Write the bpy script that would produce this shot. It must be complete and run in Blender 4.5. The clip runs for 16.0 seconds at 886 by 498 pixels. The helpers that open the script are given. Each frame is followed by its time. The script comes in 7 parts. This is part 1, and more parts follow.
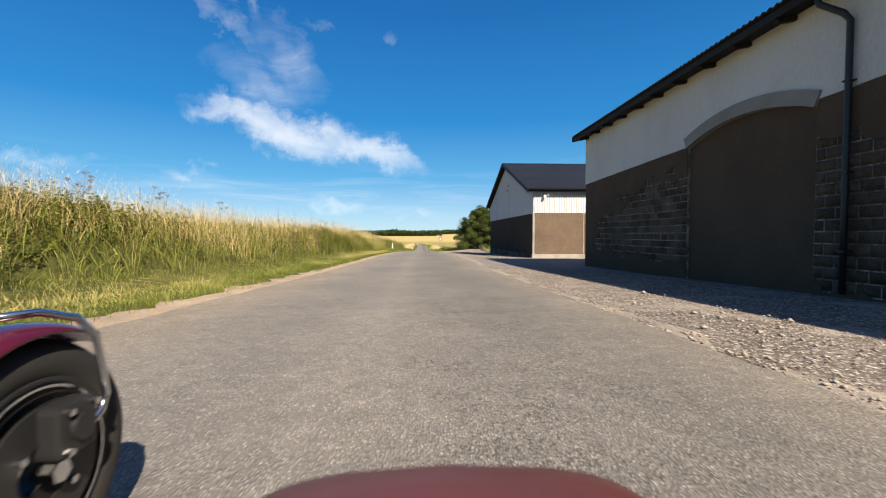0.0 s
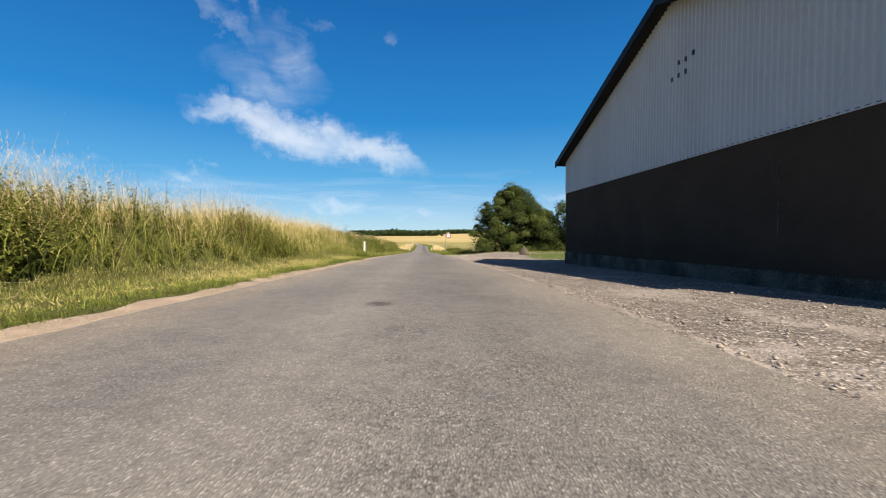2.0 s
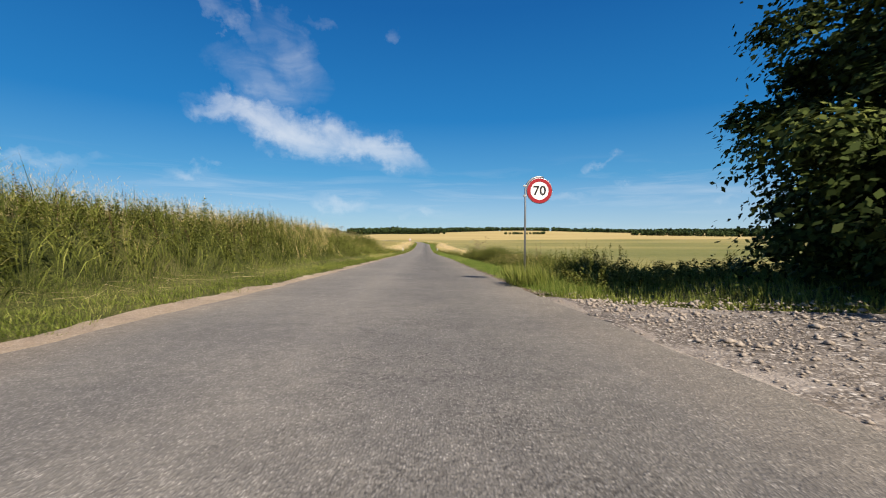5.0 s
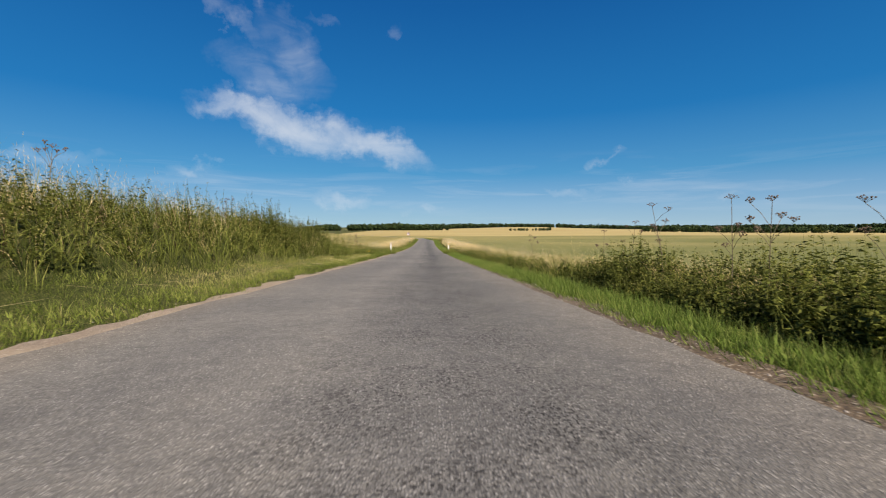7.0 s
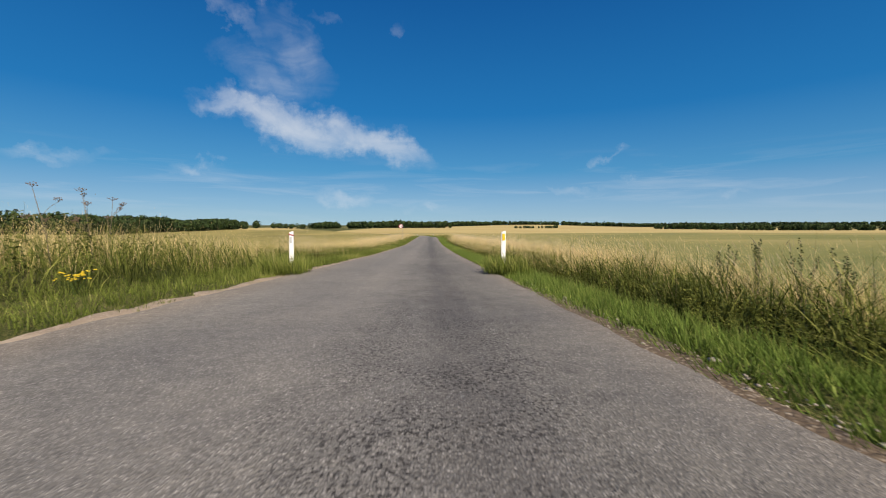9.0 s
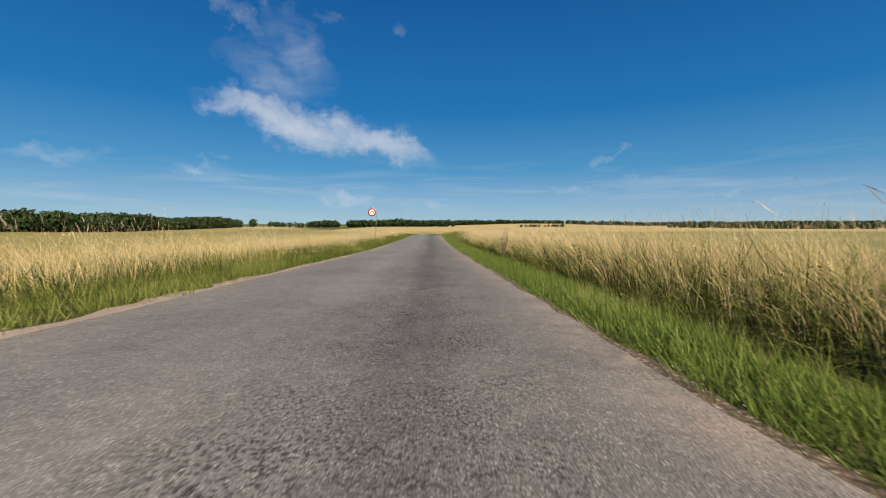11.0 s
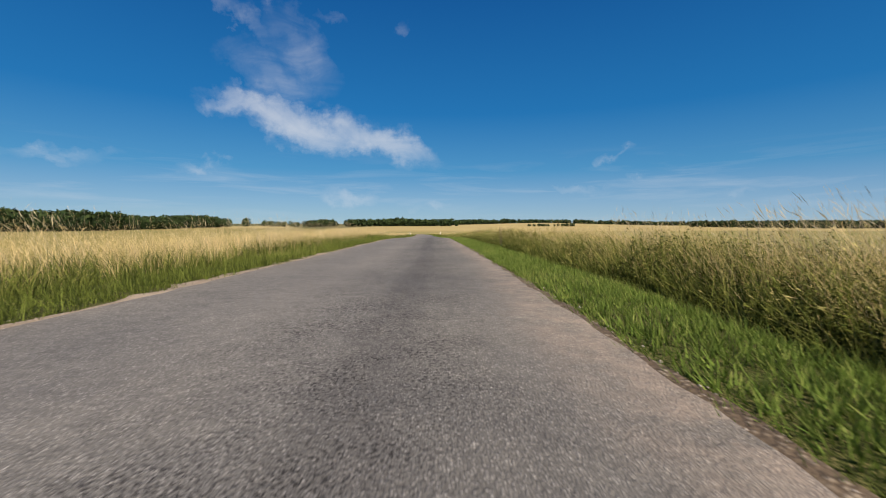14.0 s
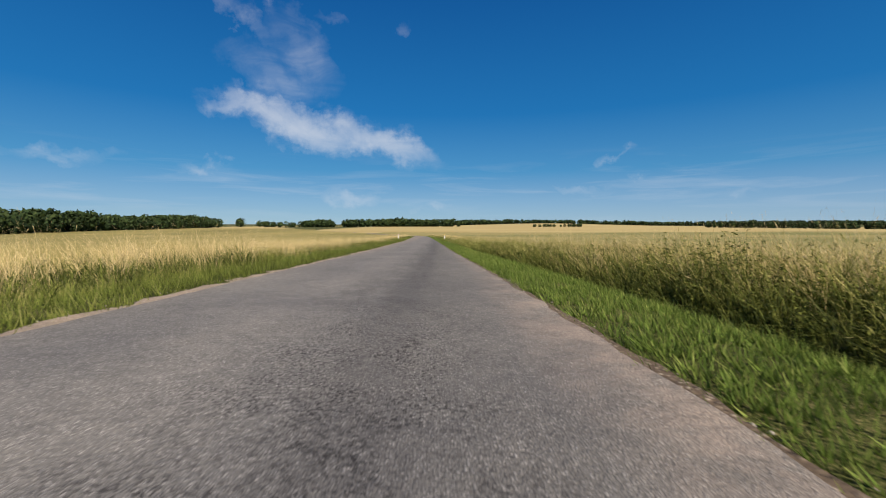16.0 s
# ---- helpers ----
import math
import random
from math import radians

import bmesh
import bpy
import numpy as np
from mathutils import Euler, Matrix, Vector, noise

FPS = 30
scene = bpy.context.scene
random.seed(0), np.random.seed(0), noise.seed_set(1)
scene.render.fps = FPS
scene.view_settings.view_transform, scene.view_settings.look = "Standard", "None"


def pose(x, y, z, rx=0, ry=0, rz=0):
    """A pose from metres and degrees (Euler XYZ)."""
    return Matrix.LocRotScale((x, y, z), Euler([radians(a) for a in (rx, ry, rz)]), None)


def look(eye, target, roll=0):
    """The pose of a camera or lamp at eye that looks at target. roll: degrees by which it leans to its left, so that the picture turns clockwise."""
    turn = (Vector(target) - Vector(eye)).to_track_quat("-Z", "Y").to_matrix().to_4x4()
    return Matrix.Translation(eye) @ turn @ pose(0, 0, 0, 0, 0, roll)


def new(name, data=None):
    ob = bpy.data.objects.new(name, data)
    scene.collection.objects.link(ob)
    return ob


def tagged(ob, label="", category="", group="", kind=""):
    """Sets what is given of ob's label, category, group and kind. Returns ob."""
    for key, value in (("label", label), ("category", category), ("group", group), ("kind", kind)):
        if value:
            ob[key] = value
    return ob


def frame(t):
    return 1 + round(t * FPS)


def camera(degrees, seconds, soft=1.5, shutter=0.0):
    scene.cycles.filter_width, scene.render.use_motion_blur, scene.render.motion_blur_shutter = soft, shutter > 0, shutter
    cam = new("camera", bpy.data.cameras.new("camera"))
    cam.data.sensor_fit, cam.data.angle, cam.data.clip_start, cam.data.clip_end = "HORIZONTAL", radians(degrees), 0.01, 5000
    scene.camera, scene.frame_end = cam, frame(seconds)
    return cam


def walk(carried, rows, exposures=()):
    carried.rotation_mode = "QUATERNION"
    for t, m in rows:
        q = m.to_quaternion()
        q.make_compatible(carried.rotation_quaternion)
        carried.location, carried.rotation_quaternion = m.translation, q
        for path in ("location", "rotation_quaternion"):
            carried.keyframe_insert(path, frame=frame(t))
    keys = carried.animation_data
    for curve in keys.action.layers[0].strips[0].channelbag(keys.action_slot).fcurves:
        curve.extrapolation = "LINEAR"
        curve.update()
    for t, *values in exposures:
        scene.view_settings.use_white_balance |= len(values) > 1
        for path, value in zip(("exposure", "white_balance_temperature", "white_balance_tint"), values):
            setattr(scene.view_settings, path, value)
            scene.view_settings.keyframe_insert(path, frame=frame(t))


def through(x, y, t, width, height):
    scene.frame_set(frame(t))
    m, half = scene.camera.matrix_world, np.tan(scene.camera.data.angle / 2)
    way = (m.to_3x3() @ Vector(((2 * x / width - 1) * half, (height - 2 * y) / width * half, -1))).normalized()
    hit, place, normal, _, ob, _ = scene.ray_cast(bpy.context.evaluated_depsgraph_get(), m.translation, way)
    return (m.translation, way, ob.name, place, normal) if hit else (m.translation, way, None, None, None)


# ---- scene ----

# ---------------------------------------------------------------- camera
cam = camera(92.0, 16.0, soft=1.1, shutter=0.036)
# seconds, x, y, z, tilt and turn to the right in degrees
PATH_ROWS = [
    (0.0, 0.322, 0.0, 0.921, -1.98, 2.742),
    (0.5, 0.339, 6.532, 0.727, -1.969, 2.729),
    (1.0, 0.386, 12.998, 0.53, -1.956, 2.71),
    (1.5, 0.476, 19.396, 0.371, -1.954, 2.685),
    (2.0, 0.596, 25.727, 0.266, -1.963, 2.656),
    (2.5, 0.7, 32.066, 0.147, -1.983, 2.623),
    (3.0, 0.768, 38.49, -0.031, -2.003, 2.589),
    (3.5, 0.791, 44.997, -0.228, -2.019, 2.557),
    (4.0, 0.794, 51.589, -0.43, -2.039, 2.522),
    (4.5, 0.785, 58.264, -0.643, -2.09, 2.473),
    (5.0, 0.772, 65.039, -0.889, -2.172, 2.41),
    (5.5, 0.756, 71.929, -1.159, -2.285, 2.333),
    (6.0, 0.739, 78.935, -1.428, -2.405, 2.252),
    (6.5, 0.722, 86.057, -1.676, -2.521, 2.171),
    (7.0, 0.709, 93.293, -1.915, -2.614, 2.09),
    (7.5, 0.705, 100.646, -2.175, -2.688, 2.009),
    (8.0, 0.723, 108.113, -2.475, -2.748, 1.928),
    (8.5, 0.762, 115.674, -2.789, -2.809, 1.848),
    (9.0, 0.82, 123.304, -3.07, -2.863, 1.769),
    (9.5, 0.883, 131.005, -3.314, -2.904, 1.691),
    (10.0, 0.944, 138.776, -3.555, -2.93, 1.616),
    (10.5, 1.005, 146.617, -3.794, -2.953, 1.54),
    (11.0, 1.067, 154.528, -3.992, -2.974, 1.466),
    (11.5, 1.128, 162.509, -4.154, -2.99, 1.396),
    (12.0, 1.184, 170.561, -4.315, -3.0, 1.33),
    (12.5, 1.222, 178.656, -4.461, -3.003, 1.27),
    (13.0, 1.24, 186.771, -4.535, -3.006, 1.216),
    (13.5, 1.24, 194.905, -4.573, -3.008, 1.166),
    (14.0, 1.235, 203.059, -4.611, -3.008, 1.121),
    (14.5, 1.229, 211.231, -4.646, -2.999, 1.077),
    (15.0, 1.224, 219.422, -4.675, -2.981, 1.033),
    (15.5, 1.219, 227.632, -4.701, -2.956, 0.992),
    (16.0, 1.216, 235.861, -4.729, -2.937, 0.964),
]
walk(cam, [(t, pose(x, y, z, 90 + tilt, 0, -turn)) for t, x, y, z, tilt, turn in PATH_ROWS],
     exposures=[(0.0, 1.10, 7300, 10), (1.5, 0.97, 7000, 10), (3.0, 0.95, 7050, 10), (4.5, 0.79, 6950, 10), (7.0, 0.55, 6780, 10), (9.0, 0.49, 6800, 10), (12.0, 0.46, 6980, 11), (16.0, 0.42, 6650, 11)])

# ---------------------------------------------------------------- light
SUN_DIR = Vector((0.52, -1.08, 1.0)).normalized()      # towards the sun
SUN_ELEV = math.asin(SUN_DIR.z)
SUN_AZ = math.atan2(SUN_DIR.x, SUN_DIR.y)              # from +y towards +x

sun_data = bpy.data.lights.new("sun", "SUN")
sun_data.energy, sun_data.angle, sun_data.color = 5.0, radians(0.53), (1.0, 0.91, 0.79)
sun = new("sun", sun_data)
sun.matrix_world = look(SUN_DIR * 200, (0, 0, 0))


def node(nt, kind, **inputs):
    n = nt.nodes.new(kind)
    for key, value in inputs.items():
        n.inputs[key.replace("_", " ")].default_value = value
    return n


def math_node(nt, op, a, b=None, clamp=False):
    n = nt.nodes.new("ShaderNodeMath")
    n.operation, n.use_clamp = op, clamp
    for i, v in enumerate((a, b)):
        if v is None:
            continue
        if isinstance(v, (int, float)):
            n.inputs[i].default_value = v
        else:
            nt.links.new(v, n.inputs[i])
    return n.outputs[0]


def ramp(nt, fac, stops):
    n = nt.nodes.new("ShaderNodeValToRGB")
    el = n.color_ramp.elements
    while len(el) < len(stops):
        el.new(0.5)
    for e, (p, c) in zip(el, stops):
        e.position, e.color = p, (*c, 1) if len(c) == 3 else c
    nt.links.new(fac, n.inputs[0])
    return n.outputs[0]


def make_world():
    w = bpy.data.worlds.new("sky")
    scene.world = w
    w.use_nodes = True
    nt = w.node_tree
    nt.nodes.clear()
    sky = nt.nodes.new("ShaderNodeTexSky")
    sky.sky_type, sky.sun_disc = "NISHITA", False
    sky.sun_elevation, sky.sun_rotation = SUN_ELEV, SUN_AZ
    sky.air_density, sky.dust_density, sky.ozone_density, sky.altitude = 1.0, 0.0, 2.6, 50
    hue = node(nt, "ShaderNodeHueSaturation", Hue=0.506, Saturation=1.30, Value=1.1)
    nt.links.new(sky.outputs[0], hue.inputs["Color"])
    # clouds, in azimuth and elevation of the sky
    co = nt.nodes.new("ShaderNodeTexCoord")
    sep = nt.nodes.new("ShaderNodeSeparateXYZ")
    nt.links.new(co.outputs["Generated"], sep.inputs[0])
    az = math_node(nt, "ARCTAN2", sep.outputs[0], sep.outputs[1])
    el = math_node(nt, "ARCSINE", sep.outputs[2])
    flat = nt.nodes.new("ShaderNodeCombineXYZ")
    nt.links.new(az, flat.inputs[0])
    nt.links.new(el, flat.inputs[1])
    warp = node(nt, "ShaderNodeTexNoise", Scale=9.0, Detail=6.0, Roughness=0.62)
    nt.links.new(flat.outputs[0], warp.inputs["Vector"])
    fine = node(nt, "ShaderNodeTexNoise", Scale=26.0, Detail=8.0, Roughness=0.68)
    nt.links.new(flat.outputs[0], fine.inputs["Vector"])
    wx = math_node(nt, "MULTIPLY", math_node(nt, "SUBTRACT", warp.outputs["Fac"], 0.5), 0.13)
    fx = math_node(nt, "MULTIPLY", math_node(nt, "SUBTRACT", fine.outputs["Fac"], 0.5), 0.028)
    az2 = math_node(nt, "ADD", az, math_node(nt, "ADD", wx, fx))
    el2 = math_node(nt, "ADD", el, math_node(nt, "SUBTRACT", wx, fx))
    total = None
    # azimuth, elevation, half length, half height (degrees), tilt, strength
    for a0, e0, la, le, tilt, power in CLOUDS:
        da = math_node(nt, "SUBTRACT", az2, radians(a0))
        de = math_node(nt, "SUBTRACT", el2, radians(e0))
        c, s = math.cos(radians(tilt)), math.sin(radians(tilt))
        u = math_node(nt, "ADD", math_node(nt, "MULTIPLY", da, c / radians(la)), math_node(nt, "MULTIPLY", de, s / radians(la)))
        v = math_node(nt, "SUBTRACT", math_node(nt, "MULTIPLY", de, c / radians(le)), math_node(nt, "MULTIPLY", da, s / radians(le)))
        r = math_node(nt, "ADD", math_node(nt, "POWER", math_node(nt, "ABSOLUTE", u), 2.0), math_node(nt, "POWER", math_node(nt, "ABSOLUTE", v), 2.0))
        m = math_node(nt, "MULTIPLY", math_node(nt, "SUBTRACT", 1.0, r, True), power)
        total = m if total is None else math_node(nt, "MAXIMUM", total, m)
    lie = nt.nodes.new("ShaderNodeMapping")
    lie.inputs["Rotation"].default_value, lie.inputs["Scale"].default_value = (0, 0, radians(24)), (8.0, 17.0, 1.0)
    nt.links.new(flat.outputs[0], lie.inputs[0])
    streak = node(nt, "ShaderNodeTexNoise", Scale=1.0, Detail=7.0, Roughness=0.56, Distortion=0.8)
    nt.links.new(lie.outputs[0], streak.inputs["Vector"])
    worn = math_node(nt, "MULTIPLY", math_node(nt, "SUBTRACT", 0.72, streak.outputs["Fac"]), 1.55)
    dens = math_node(nt, "MULTIPLY", math_node(nt, "SUBTRACT", math_node(nt, "MULTIPLY", total, 1.62), worn), 0.47, True)
    dens = math_node(nt, "MULTIPLY", math_node(nt, "POWER", dens, 1.25), 1.1)
    # thin wisps round the clouds, faint bands low over the horizon
    wisp = math_node(nt, "MULTIPLY", math_node(nt, "MULTIPLY", total, 0.9), math_node(nt, "SUBTRACT", math_node(nt, "MULTIPLY", streak.outputs["Fac"], 1.9), 0.62, True))
    long_lie = nt.nodes.new("ShaderNodeMapping")
    long_lie.inputs["Rotation"].default_value, long_lie.inputs["Scale"].default_value = (0, 0, radians(4)), (3.2, 34.0, 1.0)
    nt.links.new(flat.outputs[0], long_lie.inputs[0])
    bands = node(nt, "ShaderNodeTexNoise", Scale=1.0, Detail=7.0, Roughness=0.6, Distortion=0.5)
    nt.links.new(long_lie.outputs[0], bands.inputs["Vector"])
    low = math_node(nt, "SUBTRACT", 1.0, math_node(nt, "MULTIPLY", math_node(nt, "ABSOLUTE", math_node(nt, "SUBTRACT", el, radians(4.5))), 1 / radians(5.5)), True)
    band = math_node(nt, "MULTIPLY", low, math_node(nt, "MULTIPLY", math_node(nt, "SUBTRACT", bands.outputs["Fac"], 0.50, True), 1.1))
    dens = math_node(nt, "MAXIMUM", dens, math_node(nt, "MAXIMUM", math_node(nt, "MULTIPLY", wisp, 0.75), band), True)
    # clear summer air: deep blue above, paler towards the horizon
    rise = math_node(nt, "MULTIPLY", math_node(nt, "ABSOLUTE", el), 1 / radians(60), True)
    air = ramp(nt, rise, [(0.0, (0.54, 0.69, 0.93)), (0.05, (0.36, 0.565, 0.87)), (0.12, (0.105, 0.395, 0.76)), (0.24, (0.018, 0.240, 0.635)), (0.45, (0.008, 0.145, 0.475)), (1.0, (0.018, 0.080, 0.27))])
    bright = nt.nodes.new("ShaderNodeVectorMath")
    bright.operation = "SCALE"
    nt.links.new(air, bright.inputs[0])
    bright.inputs["Scale"].default_value = 14.0
    tint = nt.nodes.new("ShaderNodeMix")
    tint.data_type, tint.blend_type = "RGBA", "MULTIPLY"
    tint.inputs["Factor"].default_value = 1.0
    nt.links.new(hue.outputs[0], tint.inputs[6])
    tint.inputs[7].default_value = (0.30, 0.95, 1.25, 1)
    hazy = nt.nodes.new("ShaderNodeMix")
    hazy.data_type = "RGBA"
    hazy.inputs["Factor"].default_value = 0.78
    nt.links.new(tint.outputs[2], hazy.inputs[6])
    nt.links.new(bright.outputs[0], hazy.inputs[7])
    # whitish glow of the air round the sun
    dot = nt.nodes.new("ShaderNodeVectorMath")
    dot.operation = "DOT_PRODUCT"
    nt.links.new(co.outputs["Generated"], dot.inputs[0])
    dot.inputs[1].default_value = SUN_DIR
    near = math_node(nt, "POWER", math_node(nt, "MAXIMUM", dot.outputs["Value"], 0.0), 2.0)
    glow = nt.nodes.new("ShaderNodeMix")
    glow.data_type = "RGBA"
    nt.links.new(math_node(nt, "MULTIPLY", near, 0.20, True), glow.inputs["Factor"])
    nt.links.new(hazy.outputs[2], glow.inputs[6])
    glow.inputs[7].default_value = (15.0, 13.6, 12.4, 1)
    mix = nt.nodes.new("ShaderNodeMix")
    mix.data_type = "RGBA"
    nt.links.new(dens, mix.inputs["Factor"])
    nt.links.new(glow.outputs[2], mix.inputs[6])
    mix.inputs[7].default_value = (13.2, 14.0, 15.2, 1)
    bg = node(nt, "ShaderNodeBackground", Strength=0.040)
    nt.links.new(mix.outputs[2], bg.inputs[0])
    out = nt.nodes.new("ShaderNodeOutputWorld")
    nt.links.new(bg.outputs[0], out.inputs[0])


CLOUDS = [
    (-16.3, 12.6, 11.0, 3.1, -13, 1.00),
    (-7.4, 10.7, 9.6, 2.8, -14, 0.97),
    (-22.8, 14.2, 6.6, 2.1, -6, 0.88),
    (-16.9, 20.6, 6.2, 3.6, -48, 0.50),
    (-20.3, 17.8, 6.6, 3.0, -30, 0.46),
    (-23.4, 23.8, 5.6, 1.1, -38, 0.42),
    (-20.9, 25.4, 2.2, 1.1, -50, 0.46),
    (-3.9, 24.2, 1.5, 0.8, 50, 0.36),
    (-13.1, 24.8, 2.2, 0.8, 0, 0.33),
    (-10.9, 4.0, 4.4, 1.25, -4, 0.60),
    (-28.1, 6.7, 2.9, 1.25, 0, 0.55),
    (-0.4, 2.6, 2.9, 0.8, 0, 0.55),
    (22.9, 8.9, 2.8, 0.64, 18, 0.58),
    (25.3, 6.1, 1.4, 0.5, 0, 0.52),
    (35.7, 4.0, 1.6, 0.85, -25, 0.48),
    (-40.8, 7.3, 5.0, 1.0, -3, 0.50),
    (19.3, 4.7, 4.6, 0.75, 0, 0.46),
]
make_world()

# ---------------------------------------------------------------- helpers
def part(name, bm, material, parent=None, label="", smooth=False):
    """Links a bmesh as one mesh object, under a thing or a part."""
    me = bpy.data.meshes.new(name)
    bm.to_mesh(me)
    bm.free()
    me.materials.append(material)
    if smooth:
        me.shade_smooth()
    ob = new(name, me)
    if parent is not None:
        ob.parent = parent
    if label:
        tagged(ob, label)
    return ob


def empty(name, m=None):
    ob = new(name)
    ob.empty_display_size = 0.2
    if m is not None:
        ob.matrix_world = m
    return ob


def box(bm, x0, x1, y0, y1, z0, z1, bevel=0.0):
    vs = [bm.verts.new(p) for p in ((x0, y0, z0), (x1, y0, z0), (x1, y1, z0), (x0, y1, z0), (x0, y0, z1), (x1, y0, z1), (x1, y1, z1), (x0, y1, z1))]
    fs = [bm.faces.new([vs[i] for i in f]) for f in ((0, 3, 2, 1), (4, 5, 6, 7), (0, 1, 5, 4), (1, 2, 6, 5), (2, 3, 7, 6), (3, 0, 4, 7))]
    if bevel:
        edges = {e for f in fs for e in f.edges}
        bmesh.ops.bevel(bm, geom=list(edges), offset=bevel, segments=2, affect="EDGES", profile=0.7)
    return vs


def boxed(*args, **kw):
    bm = bmesh.new()
    box(bm, *args, **kw)
    return bm


def prism(poly, axis, a, b):
    """A bmesh that carries the polygon (2D points) from a to b along an axis; poly in the two other axes, in order."""
    bm = bmesh.new()
    def at(p, d):
        return {"x": (d, p[0], p[1]), "y": (p[0], d, p[1]), "z": (p[0], p[1], d)}[axis]
    lo = [bm.verts.new(at(p, a)) for p in poly]
    hi = [bm.verts.new(at(p, b)) for p in poly]
    bm.faces.new(lo)
    bm.faces.new(hi[::-1])
    n = len(poly)
    for i in range(n):
        bm.faces.new((lo[i], hi[i], hi[(i + 1) % n], lo[(i + 1) % n]))
    bmesh.ops.recalc_face_normals(bm, faces=bm.faces)
    return bm


def tube(points, radius, segments=10):
    """A bmesh pipe along points (radius: a number, or one for each point)."""
    bm = bmesh.new()
    pts = [Vector(p) for p in points]
    rad = radius if isinstance(radius, (list, tuple)) else [radius] * len(pts)
    rings = []
    side = None
    for i, p in enumerate(pts):
        d = (pts[min(i + 1, len(pts) - 1)] - pts[max(i - 1, 0)]).normalized()
        if side is None:
            side = d.orthogonal().normalized()
        else:
            side = (side - d * side.dot(d)).normalized()
        other = d.cross(side)
        rings.append([bm.verts.new(p + (side * math.cos(a) + other * math.sin(a)) * rad[i]) for a in (2 * math.pi * k / segments for k in range(segments))])
    for r0, r1 in zip(rings, rings[1:]):
        for k in range(segments):
            bm.faces.new((r0[k], r0[(k + 1) % segments], r1[(k + 1) % segments], r1[k]))
    bm.faces.new(rings[0][::-1])
    bm.faces.new(rings[-1])
    return bm


def raw_mesh(name, verts, faces, material, attrs=None, smooth=False):
    """One mesh from numpy arrays; faces are (n, 3) or (n, 4)."""
    verts, faces = np.asarray(verts, np.float32), np.asarray(faces, np.int32)
    k = faces.shape[1]
    me = bpy.data.meshes.new(name)
    me.vertices.add(len(verts))
    me.vertices.foreach_set("co", verts.ravel())
    me.loops.add(faces.size)
    me.loops.foreach_set("vertex_index", faces.ravel())
    me.polygons.add(len(faces))
    me.polygons.foreach_set("loop_start", np.arange(0, faces.size, k, dtype=np.int32))
    if smooth:
        me.polygons.foreach_set("use_smooth", np.ones(len(faces), dtype=bool))
    for key, values in (attrs or {}).items():
        at = me.attributes.new(key, "FLOAT", "POINT")
        at.data.foreach_set("value", np.asarray(values, np.float32))
    me.update(calc_edges=True)
    me.materials.append(material)
    return new(name, me)


RNG = np.random.default_rng(7)


def value_noise(x, y, seed=0):
    """Smooth noise in 0..1 on the plane, one cell a unit."""
    xi, yi = np.floor(x), np.floor(y)
    fx, fy = x - xi, y - yi
    fx, fy = fx * fx * (3 - 2 * fx), fy * fy * (3 - 2 * fy)
    def h(a, b):
        v = np.sin(a * 127.1 + b * 311.7 + seed * 74.7) * 43758.5453
        return v - np.floor(v)
    return (h(xi, yi) * (1 - fx) + h(xi + 1, yi) * fx) * (1 - fy) + (h(xi, yi + 1) * (1 - fx) + h(xi + 1, yi + 1) * fx) * fy


def fbm(x, y, seed=0):
    return (value_noise(x, y, seed) + 0.5 * value_noise(x * 2.1, y * 2.1, seed + 3) + 0.25 * value_noise(x * 4.3, y * 4.3, seed + 5)) / 1.75


# ---------------------------------------------------------------- lie of the land
ROAD_KNOTS = [(-900, 9), (-60, 1.46), (0, 0.08), (10, -0.24), (20, -0.51), (30, -0.66), (45, -1.08), (60, -1.54), (80, -2.33), (100, -2.99),
              (120, -3.82), (150, -4.75), (180, -5.35), (210, -5.49), (238, -5.58), (251, -5.90), (263, -6.18), (274, -6.38), (300, -6.86), (340, -7.4), (390, -8.2), (450, -9.0),
              (520, -8.8), (650, -7.4), (900, -5.3), (1200, -4.2), (1600, -3.0), (5000, 0)]
_ty = np.arange(-900, 5000, 2.0)
_tz = np.interp(_ty, *zip(*ROAD_KNOTS))
_tz = np.convolve(np.pad(_tz, 4, mode="edge"), np.hanning(11)[1:-1] / np.hanning(11)[1:-1].sum(), "valid")


def road_z(y):
    return np.interp(y, _ty, _tz)


def road_x(y):
    """The road's middle: straight, then a slow bend to the left far off."""
    return -np.interp(y, [-900, 240, 300, 390, 430, 520, 700, 1000, 5000], [0, 0, 1.2, 4, 9, 45, 150, 300, 900])


def left_edge(y):
    return road_x(y) - np.interp(y, [-900, 0, 25, 60, 95, 126, 170, 5000], [3.0, 3.0, 2.9, 2.65, 2.32, 2.62, 2.24, 2.22])


def right_edge(y):
    return road_x(y) + np.interp(y, [-900, 0, 40, 70, 92, 126, 155, 200, 210, 220, 232, 5000], [2.6, 2.6, 3.0, 2.8, 2.72, 2.48, 2.42, 2.43, 2.60, 2.62, 2.50, 2.42])


def bank(y):
    """Height of the bank on the left above the road."""
    return np.interp(y, [-900, 0, 15, 60, 90, 104, 114, 126, 138, 150, 5000], [1.05, 1.1, 1.3, 1.45, 1.55, 1.40, 1.0, 0.5, 0.1, -0.1, -0.1])


def right_drop(y):
    """How far the field on the right lies below the road."""
    return np.interp(y, [-900, 66, 78, 95, 125, 160, 5000], [0.05, 0.1, 0.5, 0.75, 0.75, 0.12, 0.1])


